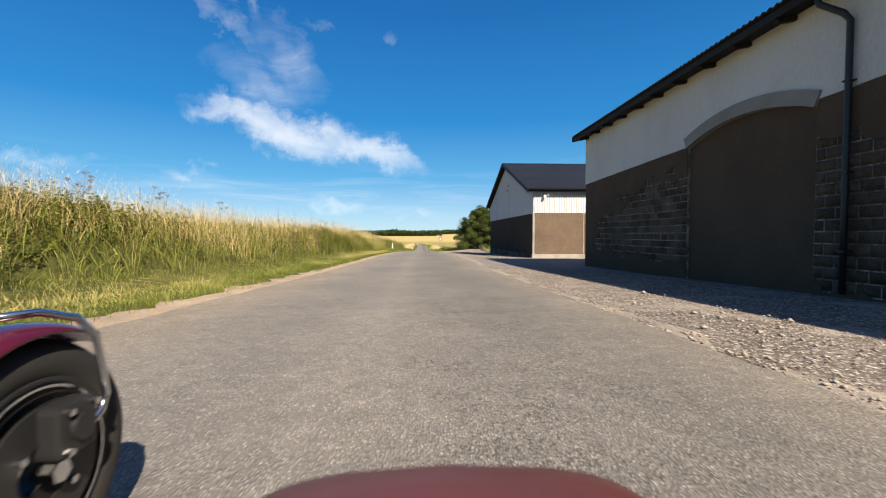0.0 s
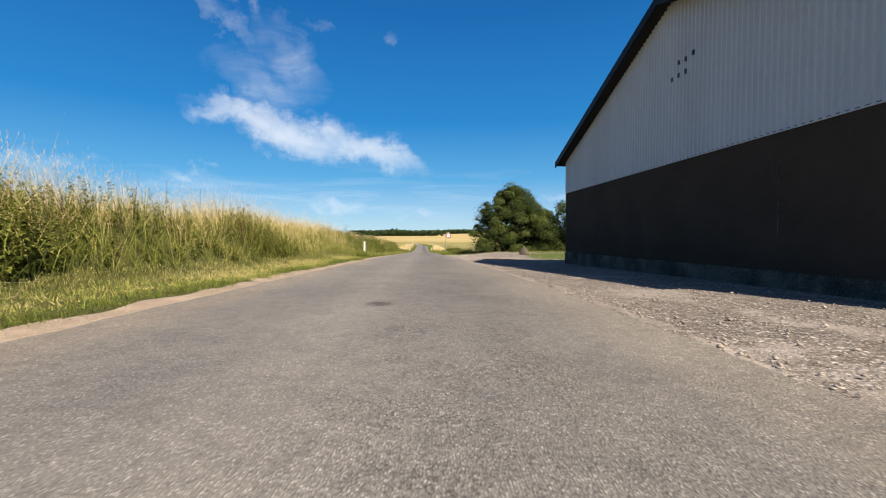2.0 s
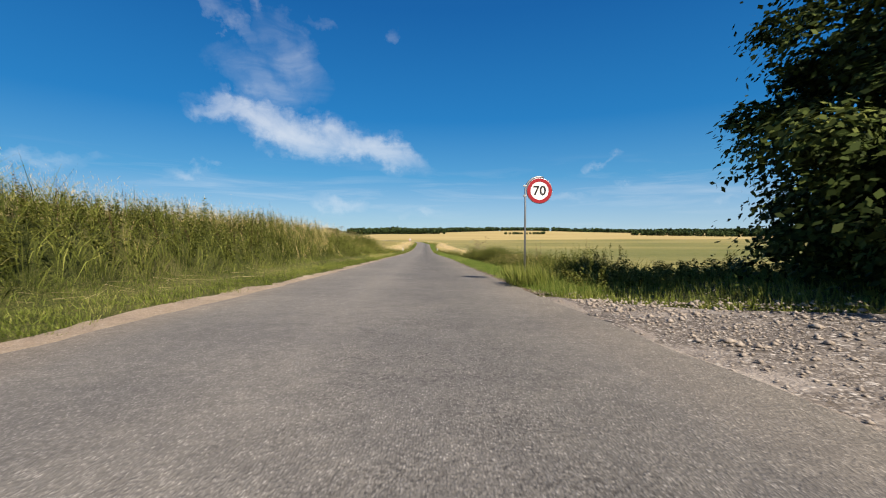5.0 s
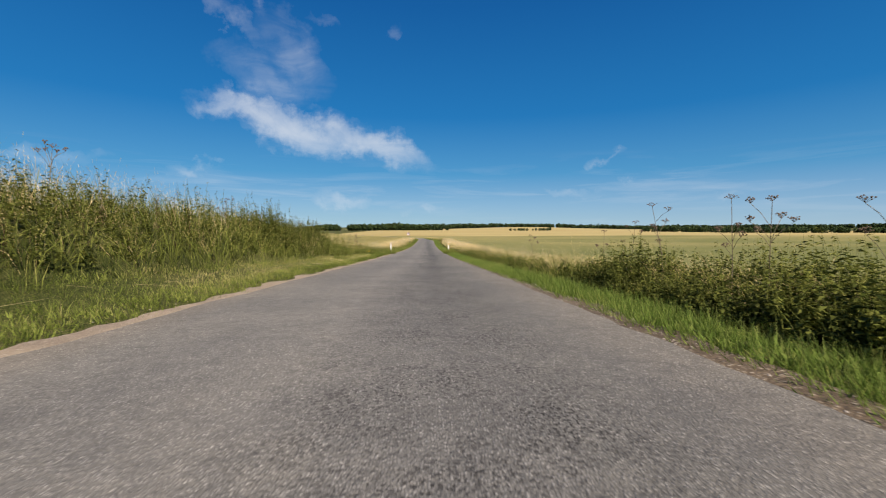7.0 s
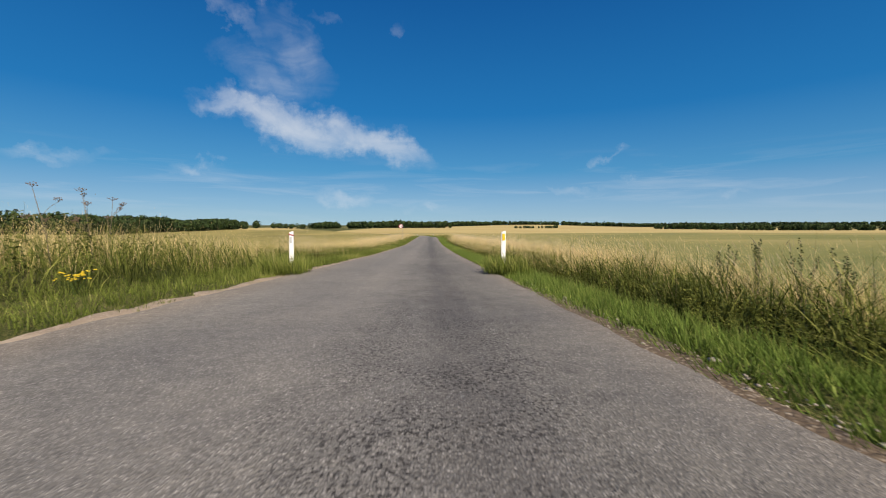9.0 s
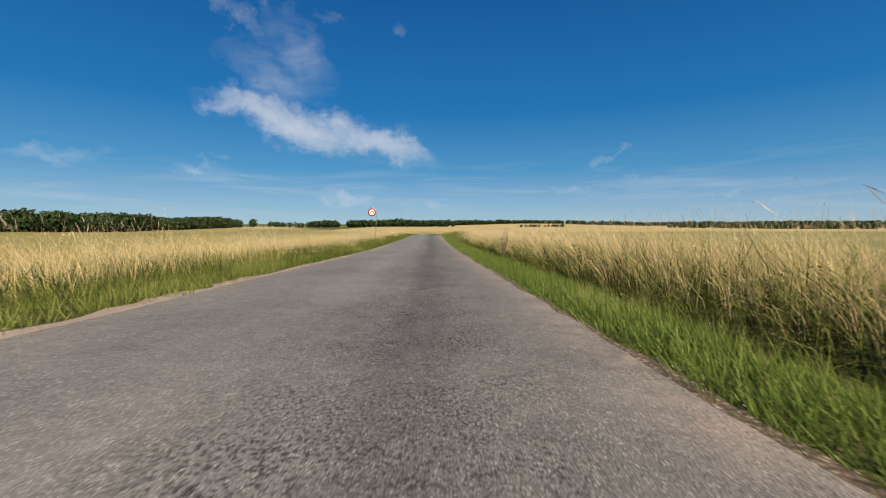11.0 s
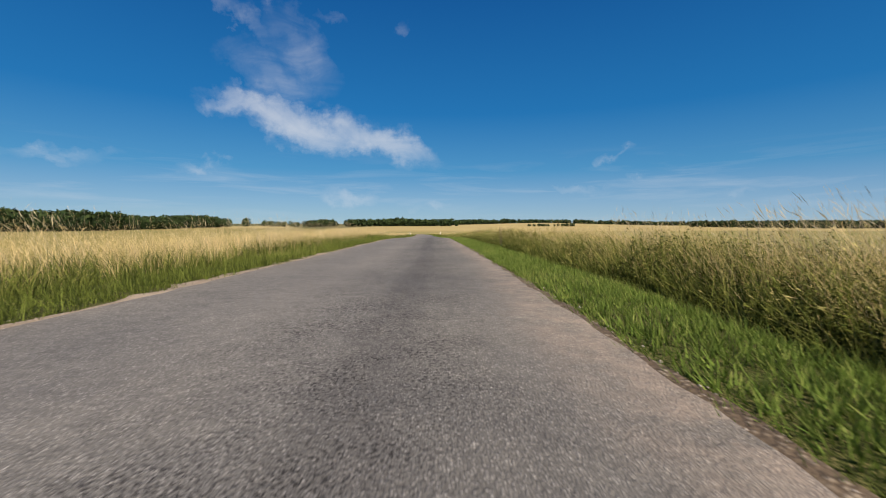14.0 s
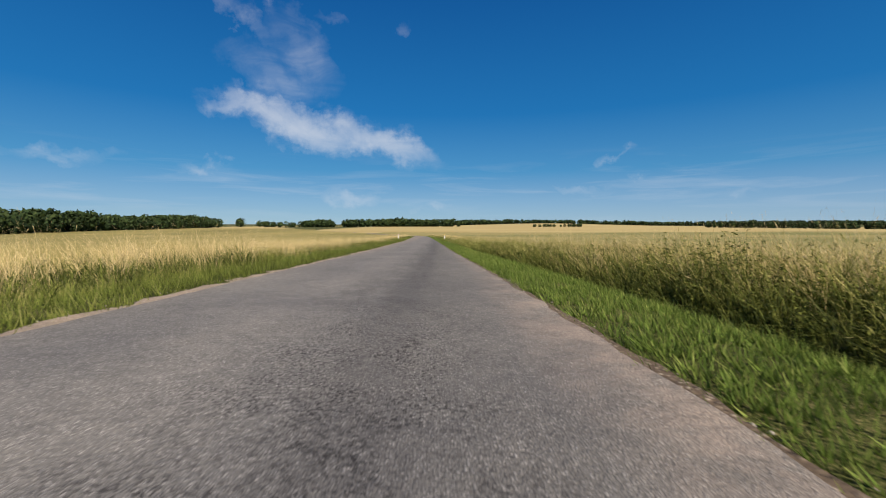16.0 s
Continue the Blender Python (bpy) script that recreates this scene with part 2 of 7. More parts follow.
def verge_width(y):
    """Width of the mown verge on the right."""
    return np.interp(y, [73, 100, 130, 150, 198, 210, 240, 5000], [1.55, 1.45, 1.35, 1.30, 1.35, 1.80, 1.80, 1.7])


def smooth01(a):
    a = np.clip(a, 0, 1)
    return a * a * (3 - 2 * a)


def ground_z(x, y):
    x, y = np.asarray(x, float), np.asarray(y, float)
    z = road_z(y)
    dl, dr = left_edge(y) - x, x - right_edge(y)
    b = bank(y)
    left = 0.22 * smooth01(dl / 2.2) * np.clip(b, 0, 1) + (b - 0.22 * np.clip(b, 0, 1)) * smooth01((dl - 1.5) / 2.7)
    ditch = np.interp(y, [-900, 74, 82, 5000], [0, 0, 1, 1]) * 0.30 * np.exp(-((dr - verge_width(y) - 0.35) / 0.5) ** 2)
    right = -right_drop(y) * smooth01((dr - 1.2) / 5.0) - ditch
    right = right + 0.50 * smooth01((dr - 1.0) / 4.5) * np.interp(y, [56, 68, 76, 90], [0, 1, 1, 0])
    z = z + np.where(dl > 0, left, 0) + np.where(dr > 0, right, 0)
    far = smooth01((np.abs(x) - 30) / 250)
    z = z + far * (fbm(x / 260.0, y / 260.0, 2) - 0.5) * 3.0 * smooth01((np.hypot(x, y) - 80) / 500)
    z = z + 9.0 * np.exp(-((x - 330) / 260.0) ** 2 - ((y - 1560) / 330.0) ** 2)
    z = z + 13.0 * smooth01((np.hypot(x, y) - 1500) / 1500)
    return z


def sheet(name, xs, ys, zf, material, attrs=None):
    X, Y = np.meshgrid(xs, ys)
    Z = zf(X, Y)
    n, m = len(xs), len(ys)
    i = (np.arange(m - 1)[:, None] * n + np.arange(n - 1)).ravel()
    return raw_mesh(name, np.stack([X, Y, Z], -1).reshape(-1, 3), np.stack([i, i + 1, i + n + 1, i + n], -1), material, attrs, smooth=True)


def ribbon(name, y0, y1, step, left, right, lift, material, across=8, seed=0, ragged=0.0, bury=0.0):
    """A sheet along the road between two edges that wander a little."""
    ys = np.arange(y0, y1 + 1e-6, step)
    l = left(ys) + ragged * (fbm(ys / 0.5, ys * 0 + seed, seed) - 0.5) * 2
    r = right(ys) + ragged * (fbm(ys / 0.5, ys * 0 + seed + 9, seed + 4) - 0.5) * 2
    u = np.linspace(0, 1, across)
    X = l[:, None] * (1 - u) + r[:, None] * u
    Y = np.repeat(ys[:, None], across, 1)
    Z = ground_z(X, Y) + lift
    Z[:, [0, -1]] -= bury
    n, m = across, len(ys)
    i = (np.arange(m - 1)[:, None] * n + np.arange(n - 1)).ravel()
    return raw_mesh(name, np.stack([X, Y, Z], -1).reshape(-1, 3), np.stack([i, i + 1, i + n + 1, i + n], -1), material, smooth=True)

# ---------------------------------------------------------------- materials
def surface(name, stops, scale=1.0, fine=40.0, rough=0.85, metal=0.0, bump=0.25, bump_scale=None, mixing=0.5, spec=0.12, coords="Position", stretch=(1, 1, 1), per_object=0.0, drift=None):
    """Colour from noise at two scales, with fine relief."""
    mat = bpy.data.materials.new(name)
    mat.use_nodes = True
    nt = mat.node_tree
    bsdf = nt.nodes["Principled BSDF"]
    bsdf.inputs["Roughness"].default_value, bsdf.inputs["Metallic"].default_value = rough, metal
    bsdf.inputs["Specular IOR Level"].default_value = spec
    if coords == "Position":
        src = nt.nodes.new("ShaderNodeNewGeometry").outputs["Position"]
    else:
        src = nt.nodes.new("ShaderNodeTexCoord").outputs["Object"]
    mp = nt.nodes.new("ShaderNodeMapping")
    mp.inputs["Scale"].default_value = stretch
    nt.links.new(src, mp.inputs[0])
    big = node(nt, "ShaderNodeTexNoise", Scale=scale, Detail=5.0, Roughness=0.6)
    small = node(nt, "ShaderNodeTexNoise", Scale=fine, Detail=4.0, Roughness=0.7)
    nt.links.new(mp.outputs[0], big.inputs["Vector"])
    nt.links.new(mp.outputs[0], small.inputs["Vector"])
    fac = math_node(nt, "ADD", math_node(nt, "MULTIPLY", big.outputs["Fac"], 1 - mixing), math_node(nt, "MULTIPLY", small.outputs["Fac"], mixing))
    if per_object:
        info = nt.nodes.new("ShaderNodeObjectInfo")
        fac = math_node(nt, "ADD", fac, math_node(nt, "MULTIPLY", math_node(nt, "SUBTRACT", info.outputs["Random"], 0.5), per_object))
    if drift:
        # riper from y0 to y1
        y0, y1, a, b = drift
        sep = nt.nodes.new("ShaderNodeSeparateXYZ")
        nt.links.new(src, sep.inputs[0])
        part_way = math_node(nt, "MULTIPLY", math_node(nt, "SUBTRACT", sep.outputs[1], y0), 1 / (y1 - y0), True)
        fac = math_node(nt, "ADD", fac, math_node(nt, "ADD", math_node(nt, "MULTIPLY", part_way, b - a), a))
    nt.links.new(ramp(nt, fac, stops), bsdf.inputs["Base Color"])
    if bump:
        bp = node(nt, "ShaderNodeBump", Strength=bump, Distance=0.02)
        h = small
        if bump_scale:
            h = node(nt, "ShaderNodeTexNoise", Scale=bump_scale, Detail=3.0, Roughness=0.7)
            nt.links.new(mp.outputs[0], h.inputs["Vector"])
        nt.links.new(h.outputs["Fac"], bp.inputs["Height"])
        nt.links.new(bp.outputs[0], bsdf.inputs["Normal"])
    return mat


def stony(name, stone_scale, stops, dirt, patch=0.35, rough=0.9, bump=0.6, tracks=False, cover=0.5, second=0.0, bare=None):
    """Small stones set in a binder: asphalt, exposed aggregate, gravel."""
    mat = bpy.data.materials.new(name)
    mat.use_nodes = True
    nt = mat.node_tree
    bsdf = nt.nodes["Principled BSDF"]
    bsdf.inputs["Roughness"].default_value = rough
    bsdf.inputs["Specular IOR Level"].default_value = 0.15
    pos = nt.nodes.new("ShaderNodeNewGeometry").outputs["Position"]
    vor = node(nt, "ShaderNodeTexVoronoi", Scale=stone_scale)
    nt.links.new(pos, vor.inputs["Vector"])
    lum = nt.nodes.new("ShaderNodeSeparateColor")
    nt.links.new(vor.outputs["Color"], lum.inputs[0])
    shade_of, far_off = lum.outputs[0], vor.outputs["Distance"]
    if second:
        # a finer grade of stone among the coarse one
        fine_v = node(nt, "ShaderNodeTexVoronoi", Scale=stone_scale * second)
        nt.links.new(pos, fine_v.inputs["Vector"])
        lum2 = nt.nodes.new("ShaderNodeSeparateColor")
        nt.links.new(fine_v.outputs["Color"], lum2.inputs[0])
        pick = math_node(nt, "GREATER_THAN", lum.outputs[1], 0.45)
        keep = math_node(nt, "SUBTRACT", 1.0, pick)
        shade_of = math_node(nt, "ADD", math_node(nt, "MULTIPLY", lum2.outputs[0], pick), math_node(nt, "MULTIPLY", lum.outputs[0], keep))
        far_off = math_node(nt, "ADD", math_node(nt, "MULTIPLY", fine_v.outputs["Distance"], pick), math_node(nt, "MULTIPLY", vor.outputs["Distance"], keep))
    col = ramp(nt, shade_of, stops)
    big = node(nt, "ShaderNodeTexNoise", Scale=patch, Detail=6.0, Roughness=0.65)
    nt.links.new(pos, big.inputs["Vector"])
    grit = node(nt, "ShaderNodeTexNoise", Scale=stone_scale * 0.35, Detail=5.0, Roughness=0.75)
    nt.links.new(pos, grit.inputs["Vector"])
    gap = ramp(nt, math_node(nt, "ADD", math_node(nt, "MULTIPLY", far_off, 0.8), math_node(nt, "MULTIPLY", grit.outputs["Fac"], 0.7)), [(0.42 + cover * 0.2, (0, 0, 0)), (0.70 + cover * 0.2, (1, 1, 1))])
    mix = nt.nodes.new("ShaderNodeMix")
    mix.data_type = "RGBA"
    nt.links.new(gap, mix.inputs["Factor"])
    nt.links.new(col, mix.inputs[6])
    mix.inputs[7].default_value = (*dirt, 1)
    shade = ramp(nt, big.outputs["Fac"], [(0.3, (0.80, 0.80, 0.82)), (0.7, (1.14, 1.12, 1.08))])
    last = nt.nodes.new("ShaderNodeMix")
    last.data_type, last.blend_type = "RGBA", "MULTIPLY"
    last.inputs["Factor"].default_value = 1.0
    nt.links.new(mix.outputs[2], last.inputs[6])
    nt.links.new(shade, last.inputs[7])
    colour = last.outputs[2]
    if bare:
        # patches of bare fine sand
        pn = node(nt, "ShaderNodeTexNoise", Scale=0.8, Detail=5.0, Roughness=0.7)
        nt.links.new(pos, pn.inputs["Vector"])
        sand = nt.nodes.new("ShaderNodeMix")
        sand.data_type = "RGBA"
        nt.links.new(ramp(nt, pn.outputs["Fac"], [(0.53, (0, 0, 0)), (0.66, (0.8, 0.8, 0.8))]), sand.inputs["Factor"])
        nt.links.new(colour, sand.inputs[6])
        nt.links.new(ramp(nt, grit.outputs["Fac"], [(0.3, tuple(c * 0.8 for c in bare)), (0.7, tuple(c * 1.15 for c in bare))]), sand.inputs[7])
        colour = sand.outputs[2]
    if tracks:
        # wheel-worn lanes and a darker, bleeding strip near the middle; lighter dusty sides
        sep = nt.nodes.new("ShaderNodeSeparateXYZ")
        nt.links.new(pos, sep.inputs[0])
        wob = node(nt, "ShaderNodeTexNoise", Scale=0.09, Detail=4.0)
        nt.links.new(pos, wob.inputs["Vector"])
        xw = math_node(nt, "ADD", sep.outputs[0], math_node(nt, "MULTIPLY", math_node(nt, "SUBTRACT", wob.outputs["Fac"], 0.5), 0.9))
        wear = ramp(nt, math_node(nt, "ADD", math_node(nt, "MULTIPLY", xw, 1 / 5.5), 0.5),
                    [(0.05, (1.24, 1.15, 1.04)), (0.16, (1.05, 1.04, 1.02)), (0.30, (0.97, 0.97, 0.97)), (0.45, (1.10, 1.09, 1.07)), (0.60, (0.97, 0.97, 0.97)),
                     (0.655, (0.94, 0.94, 0.94)), (0.70, (0.94, 0.94, 0.94)), (0.75, (0.90, 0.90, 0.89)), (0.86, (0.93, 0.92, 0.90)), (0.92, (1.06, 1.02, 0.96)), (1.0, (1.14, 1.09, 1.00))])
        sp = node(nt, "ShaderNodeTexNoise", Scale=0.55, Detail=5.0, Roughness=0.7)
        nt.links.new(pos, sp.inputs["Vector"])
        spots = ramp(nt, sp.outputs["Fac"], [(0.30, (0.86, 0.86, 0.87)), (0.42, (1, 1, 1)), (0.60, (1, 1, 1)), (0.72, (1.08, 1.07, 1.05))])
        # mottling by the hand's width, and pits where chips have gone along the middle
        mo = node(nt, "ShaderNodeTexNoise", Scale=7.0, Detail=6.0, Roughness=0.7)
        nt.links.new(pos, mo.inputs["Vector"])
        mottle = ramp(nt, mo.outputs["Fac"], [(0.30, (0.82, 0.82, 0.83)), (0.5, (1, 1, 1)), (0.70, (1.16, 1.15, 1.13))])
        pit = node(nt, "ShaderNodeTexNoise", Scale=46.0, Detail=4.0, Roughness=0.65)
        nt.links.new(pos, pit.inputs["Vector"])
        strip = ramp(nt, math_node(nt, "ADD", math_node(nt, "MULTIPLY", xw, 1 / 6.4), 0.5), [(0.0, (0.28, 0.28, 0.28)), (0.46, (0.28, 0.28, 0.28)), (0.56, (1, 1, 1)), (0.70, (1, 1, 1)), (0.80, (0.28, 0.28, 0.28))])
        along = ramp(nt, math_node(nt, "MULTIPLY", sep.outputs[1], 1 / 400.0), [(0.18, (0.6, 0.6, 0.6)), (0.25, (1, 1, 1))])
        cl = node(nt, "ShaderNodeTexNoise", Scale=1.9, Detail=4.0, Roughness=0.6)
        nt.links.new(pos, cl.inputs["Vector"])
        worn_at = ramp(nt, cl.outputs["Fac"], [(0.36, (0.35, 0.35, 0.35)), (0.62, (0.95, 0.95, 0.95))])
        holes = math_node(nt, "MULTIPLY", math_node(nt, "MULTIPLY", math_node(nt, "SUBTRACT", pit.outputs["Fac"], 0.50, True), 14.0, True), math_node(nt, "MULTIPLY", strip, math_node(nt, "MULTIPLY", along, worn_at)))
        pitted = ramp(nt, holes, [(0.0, (1, 1, 1)), (0.85, (0.26, 0.255, 0.265))])
        # sandy dust driven onto the edge along the open stretch
        edge_at = ramp(nt, math_node(nt, "ADD", math_node(nt, "MULTIPLY", xw, 1 / 5.5), 0.5), [(0.85, (0, 0, 0)), (0.95, (1, 1, 1))])
        open_at = ramp(nt, math_node(nt, "MULTIPLY", sep.outputs[1], 1 / 400.0), [(0.30, (0, 0, 0)), (0.37, (1, 1, 1))])
        dn = node(nt, "ShaderNodeTexNoise", Scale=2.2, Detail=6.0, Roughness=0.7)
        nt.links.new(pos, dn.inputs["Vector"])
        rag = ramp(nt, dn.outputs["Fac"], [(0.40, (0.05, 0.05, 0.05)), (0.62, (0.6, 0.6, 0.6))])
        dust = nt.nodes.new("ShaderNodeMix")
        dust.data_type = "RGBA"
        nt.links.new(math_node(nt, "MULTIPLY", math_node(nt, "MULTIPLY", edge_at, open_at), rag), dust.inputs["Factor"])
        nt.links.new(colour, dust.inputs[6])
        dust.inputs[7].default_value = (0.36, 0.295, 0.252, 1)
        colour = dust.outputs[2]
        # two old oil stains
        stained = None
        for sx, sy, r in ((0.45, 110.24, 0.15), (0.0, 31.6, 0.24)):
            dx, dy = math_node(nt, "SUBTRACT", sep.outputs[0], sx), math_node(nt, "MULTIPLY", math_node(nt, "SUBTRACT", sep.outputs[1], sy), 0.8)
            d2 = math_node(nt, "ADD", math_node(nt, "MULTIPLY", dx, dx), math_node(nt, "MULTIPLY", dy, dy))
            blot = math_node(nt, "SUBTRACT", 1.0, math_node(nt, "MULTIPLY", d2, 1 / (r * r)))
            blot = math_node(nt, "ADD", blot, math_node(nt, "MULTIPLY", math_node(nt, "SUBTRACT", mo.outputs["Fac"], 0.5), 3.0), True)
            near_it = math_node(nt, "LESS_THAN", d2, 4 * r * r)
            blot = math_node(nt, "MULTIPLY", blot, near_it)
            stained = blot if stained is None else math_node(nt, "MAXIMUM", stained, blot)
        stain = ramp(nt, stained, [(0.1, (1, 1, 1)), (0.9, (0.45, 0.43, 0.46))])
        # dark, bleeding wheel track on the later stretch
        lane = ramp(nt, math_node(nt, "ADD", math_node(nt, "MULTIPLY", xw, 1 / 5.5), 0.5), [(0.61, (0, 0, 0)), (0.655, (1, 1, 1)), (0.70, (1, 1, 1)), (0.74, (0, 0, 0))])
        later = ramp(nt, math_node(nt, "MULTIPLY", sep.outputs[1], 1 / 400.0), [(0.22, (0, 0, 0)), (0.29, (1, 1, 1))])
        track = ramp(nt, math_node(nt, "MULTIPLY", lane, later), [(0.0, (1, 1, 1)), (1.0, (0.80, 0.80, 0.81))])
        for extra in (wear, spots, mottle, pitted, stain, track):
            m2 = nt.nodes.new("ShaderNodeMix")
            m2.data_type, m2.blend_type = "RGBA", "MULTIPLY"
            m2.inputs["Factor"].default_value = 1.0
            nt.links.new(colour, m2.inputs[6])
            nt.links.new(extra, m2.inputs[7])
            colour = m2.outputs[2]
    nt.links.new(colour, bsdf.inputs["Base Color"])
    bp = node(nt, "ShaderNodeBump", Strength=bump, Distance=0.012)
    nt.links.new(math_node(nt, "ADD", math_node(nt, "MULTIPLY", far_off, -1.0), grit.outputs["Fac"]), bp.inputs["Height"])
    nt.links.new(bp.outputs[0], bsdf.inputs["Normal"])
    return mat


def foliage(name, low, high, dry, through=0.35, spread=0.5, rough=0.7):
    """Leaves and blades: colour from 'ripe' on the mesh, for ripeness from root to tip and for painted shade, varied
    from piece to piece; light shines through.
    """
    mat = bpy.data.materials.new(name)
    mat.use_nodes = True
    nt = mat.node_tree
    nt.nodes.clear()
    at = nt.nodes.new("ShaderNodeAttribute")
    at.attribute_name = "ripe"
    geo = nt.nodes.new("ShaderNodeNewGeometry")
    rnd = geo.outputs["Random Per Island"]
    fac = math_node(nt, "ADD", at.outputs["Fac"], math_node(nt, "MULTIPLY", math_node(nt, "SUBTRACT", rnd, 0.5), spread), True)
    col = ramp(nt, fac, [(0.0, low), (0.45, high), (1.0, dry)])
    val = node(nt, "ShaderNodeHueSaturation")
    nt.links.new(col, val.inputs["Color"])
    wave = math_node(nt, "FRACT", math_node(nt, "MULTIPLY", rnd, 37.0))
    nt.links.new(math_node(nt, "ADD", math_node(nt, "MULTIPLY", wave, 0.6), 0.7), val.inputs["Value"])
    dif = node(nt, "ShaderNodeBsdfPrincipled", Roughness=rough)
    dif.inputs["Specular IOR Level"].default_value = 0.12
    tra = nt.nodes.new("ShaderNodeBsdfTranslucent")
    nt.links.new(val.outputs[0], dif.inputs["Base Color"])
    nt.links.new(val.outputs[0], tra.inputs["Color"])
    mx = nt.nodes.new("ShaderNodeMixShader")
    mx.inputs[0].default_value = through
    nt.links.new(dif.outputs[0], mx.inputs[1])
    nt.links.new(tra.outputs[0], mx.inputs[2])
    out = nt.nodes.new("ShaderNodeOutputMaterial")
    nt.links.new(mx.outputs[0], out.inputs[0])
    return mat


def plain(name, colour, rough=0.5, metal=0.0, coat=0.0, grime=0.12, scale=6.0):
    c = Vector(colour)
    mat = surface(name, [(0.3, tuple(c * (1 - grime))), (0.7, tuple(c * (1 + grime * 0.5)))], scale=scale, fine=90.0, rough=rough, metal=metal, bump=0.04, spec=0.4, coords="Object")
    mat.node_tree.nodes["Principled BSDF"].inputs["Coat Weight"].default_value = coat
    return mat


M = {}
M["ground"] = surface("meadow soil and litter", [(0.40, (0.016, 0.022, 0.005)), (0.47, (0.052, 0.064, 0.014)), (0.53, (0.088, 0.092, 0.026)), (0.61, (0.22, 0.18, 0.080))], scale=0.35, fine=48.0, mixing=0.75, rough=0.95, bump=0.8)
M["asphalt"] = stony("worn chip-seal asphalt", 78.0, [(0.0, (0.130, 0.126, 0.121)), (0.30, (0.216, 0.208, 0.198)), (0.75, (0.288, 0.275, 0.261)), (1.0, (0.440, 0.421, 0.400))], (0.162, 0.155, 0.147), tracks=True)
M["sand"] = stony("sandy road edge", 45.0, [(0.0, (0.20, 0.158, 0.118)), (0.5, (0.40, 0.322, 0.246)), (1.0, (0.60, 0.52, 0.43))], (0.33, 0.258, 0.192), patch=1.6, bump=0.8, second=2.2, bare=(0.45, 0.36, 0.272))
M["dust"] = stony("pale dust and fine chippings", 55.0, [(0.0, (0.17, 0.148, 0.128)), (0.5, (0.31, 0.275, 0.242)), (1.0, (0.51, 0.465, 0.42))], (0.265, 0.230, 0.198), patch=1.4, bump=0.7, second=2.0, bare=(0.42, 0.37, 0.322))
M["gravel"] = stony("crushed stone gravel", 24.0, [(0.0, (0.10, 0.088, 0.080)), (0.4, (0.24, 0.213, 0.190)), (0.75, (0.40, 0.362, 0.328)), (1.0, (0.64, 0.60, 0.55))], (0.12, 0.102, 0.087), patch=0.7, bump=1.0, cover=0.75, second=2.1, bare=(0.34, 0.300, 0.265))
M["soil"] = stony("dark crumbling soil", 30.0, [(0.0, (0.075, 0.056, 0.040)), (0.5, (0.17, 0.130, 0.092)), (1.0, (0.38, 0.32, 0.25))], (0.12, 0.089, 0.062), patch=1.2, bump=0.9)
M["apron"] = stony("old asphalt apron", 50.0, [(0.0, (0.145, 0.138, 0.128)), (0.30, (0.222, 0.210, 0.195)), (0.75, (0.282, 0.266, 0.247)), (1.0, (0.39, 0.37, 0.34))], (0.165, 0.156, 0.145), patch=0.5)
M["plinth"] = surface("weathered grey concrete", [(0.40, (0.035, 0.029, 0.022)), (0.5, (0.070, 0.060, 0.047)), (0.6, (0.14, 0.122, 0.10))], scale=1.2, fine=30.0, rough=0.95, bump=0.4, spec=0.1)
M["concrete"] = surface("pale concrete", [(0.36, (0.19, 0.172, 0.148)), (0.64, (0.36, 0.335, 0.298))], scale=1.6, fine=60.0, rough=0.9, bump=0.3)
M["wheat"] = surface("ripening barley seen far off", [(0.38, (0.16, 0.145, 0.046)), (0.50, (0.26, 0.218, 0.074)), (0.62, (0.37, 0.300, 0.110))], scale=0.02, fine=1.4, rough=0.95, bump=1.0, mixing=0.42, stretch=(1, 0.35, 1))
M["barley_green"] = surface("half-ripe barley seen far off", [(0.38, (0.115, 0.130, 0.040)), (0.50, (0.185, 0.180, 0.062)), (0.62, (0.29, 0.245, 0.095))], scale=0.016, fine=1.4, rough=0.95, bump=1.0, mixing=0.3, drift=(120.0, 250.0, -0.03, 0.08), stretch=(0.5, 1.0, 1))
M["wheat_gold"] = surface("ripe wheat seen far off", [(0.34, (0.35, 0.265, 0.105)), (0.66, (0.47, 0.375, 0.17))], scale=0.015, fine=1.2, rough=0.95, bump=0.8, mixing=0.35, stretch=(0.4, 1, 1))
M["greenfield"] = surface("pale green barley seen far off", [(0.34, (0.20, 0.225, 0.09)), (0.66, (0.33, 0.32, 0.14))], scale=0.02, fine=1.2, rough=0.95, bump=0.8, mixing=0.35)
M["lawn"] = surface("mown lawn", [(0.3, (0.040, 0.068, 0.012)), (0.7, (0.095, 0.125, 0.030))], scale=0.5, fine=22.0, rough=0.95, bump=0.9)
M["block"] = surface("tarred brown wall block", [(0.38, (0.050, 0.032, 0.021)), (0.5, (0.098, 0.065, 0.042)), (0.62, (0.150, 0.104, 0.070))], scale=2.2, fine=38.0, rough=0.92, bump=0.8, per_object=0.15, spec=0.1)
M["mortar"] = surface("pale worn mortar", [(0.42, (0.11, 0.082, 0.062)), (0.50, (0.20, 0.158, 0.122)), (0.56, (0.34, 0.28, 0.22))], scale=0.75, fine=9.0, rough=0.95, bump=0.6)
M["brownwash"] = surface("brown painted render", [(0.3, (0.076, 0.049, 0.031)), (0.7, (0.120, 0.080, 0.052))], scale=0.7, fine=26.0, rough=0.95, bump=0.45, spec=0.08)
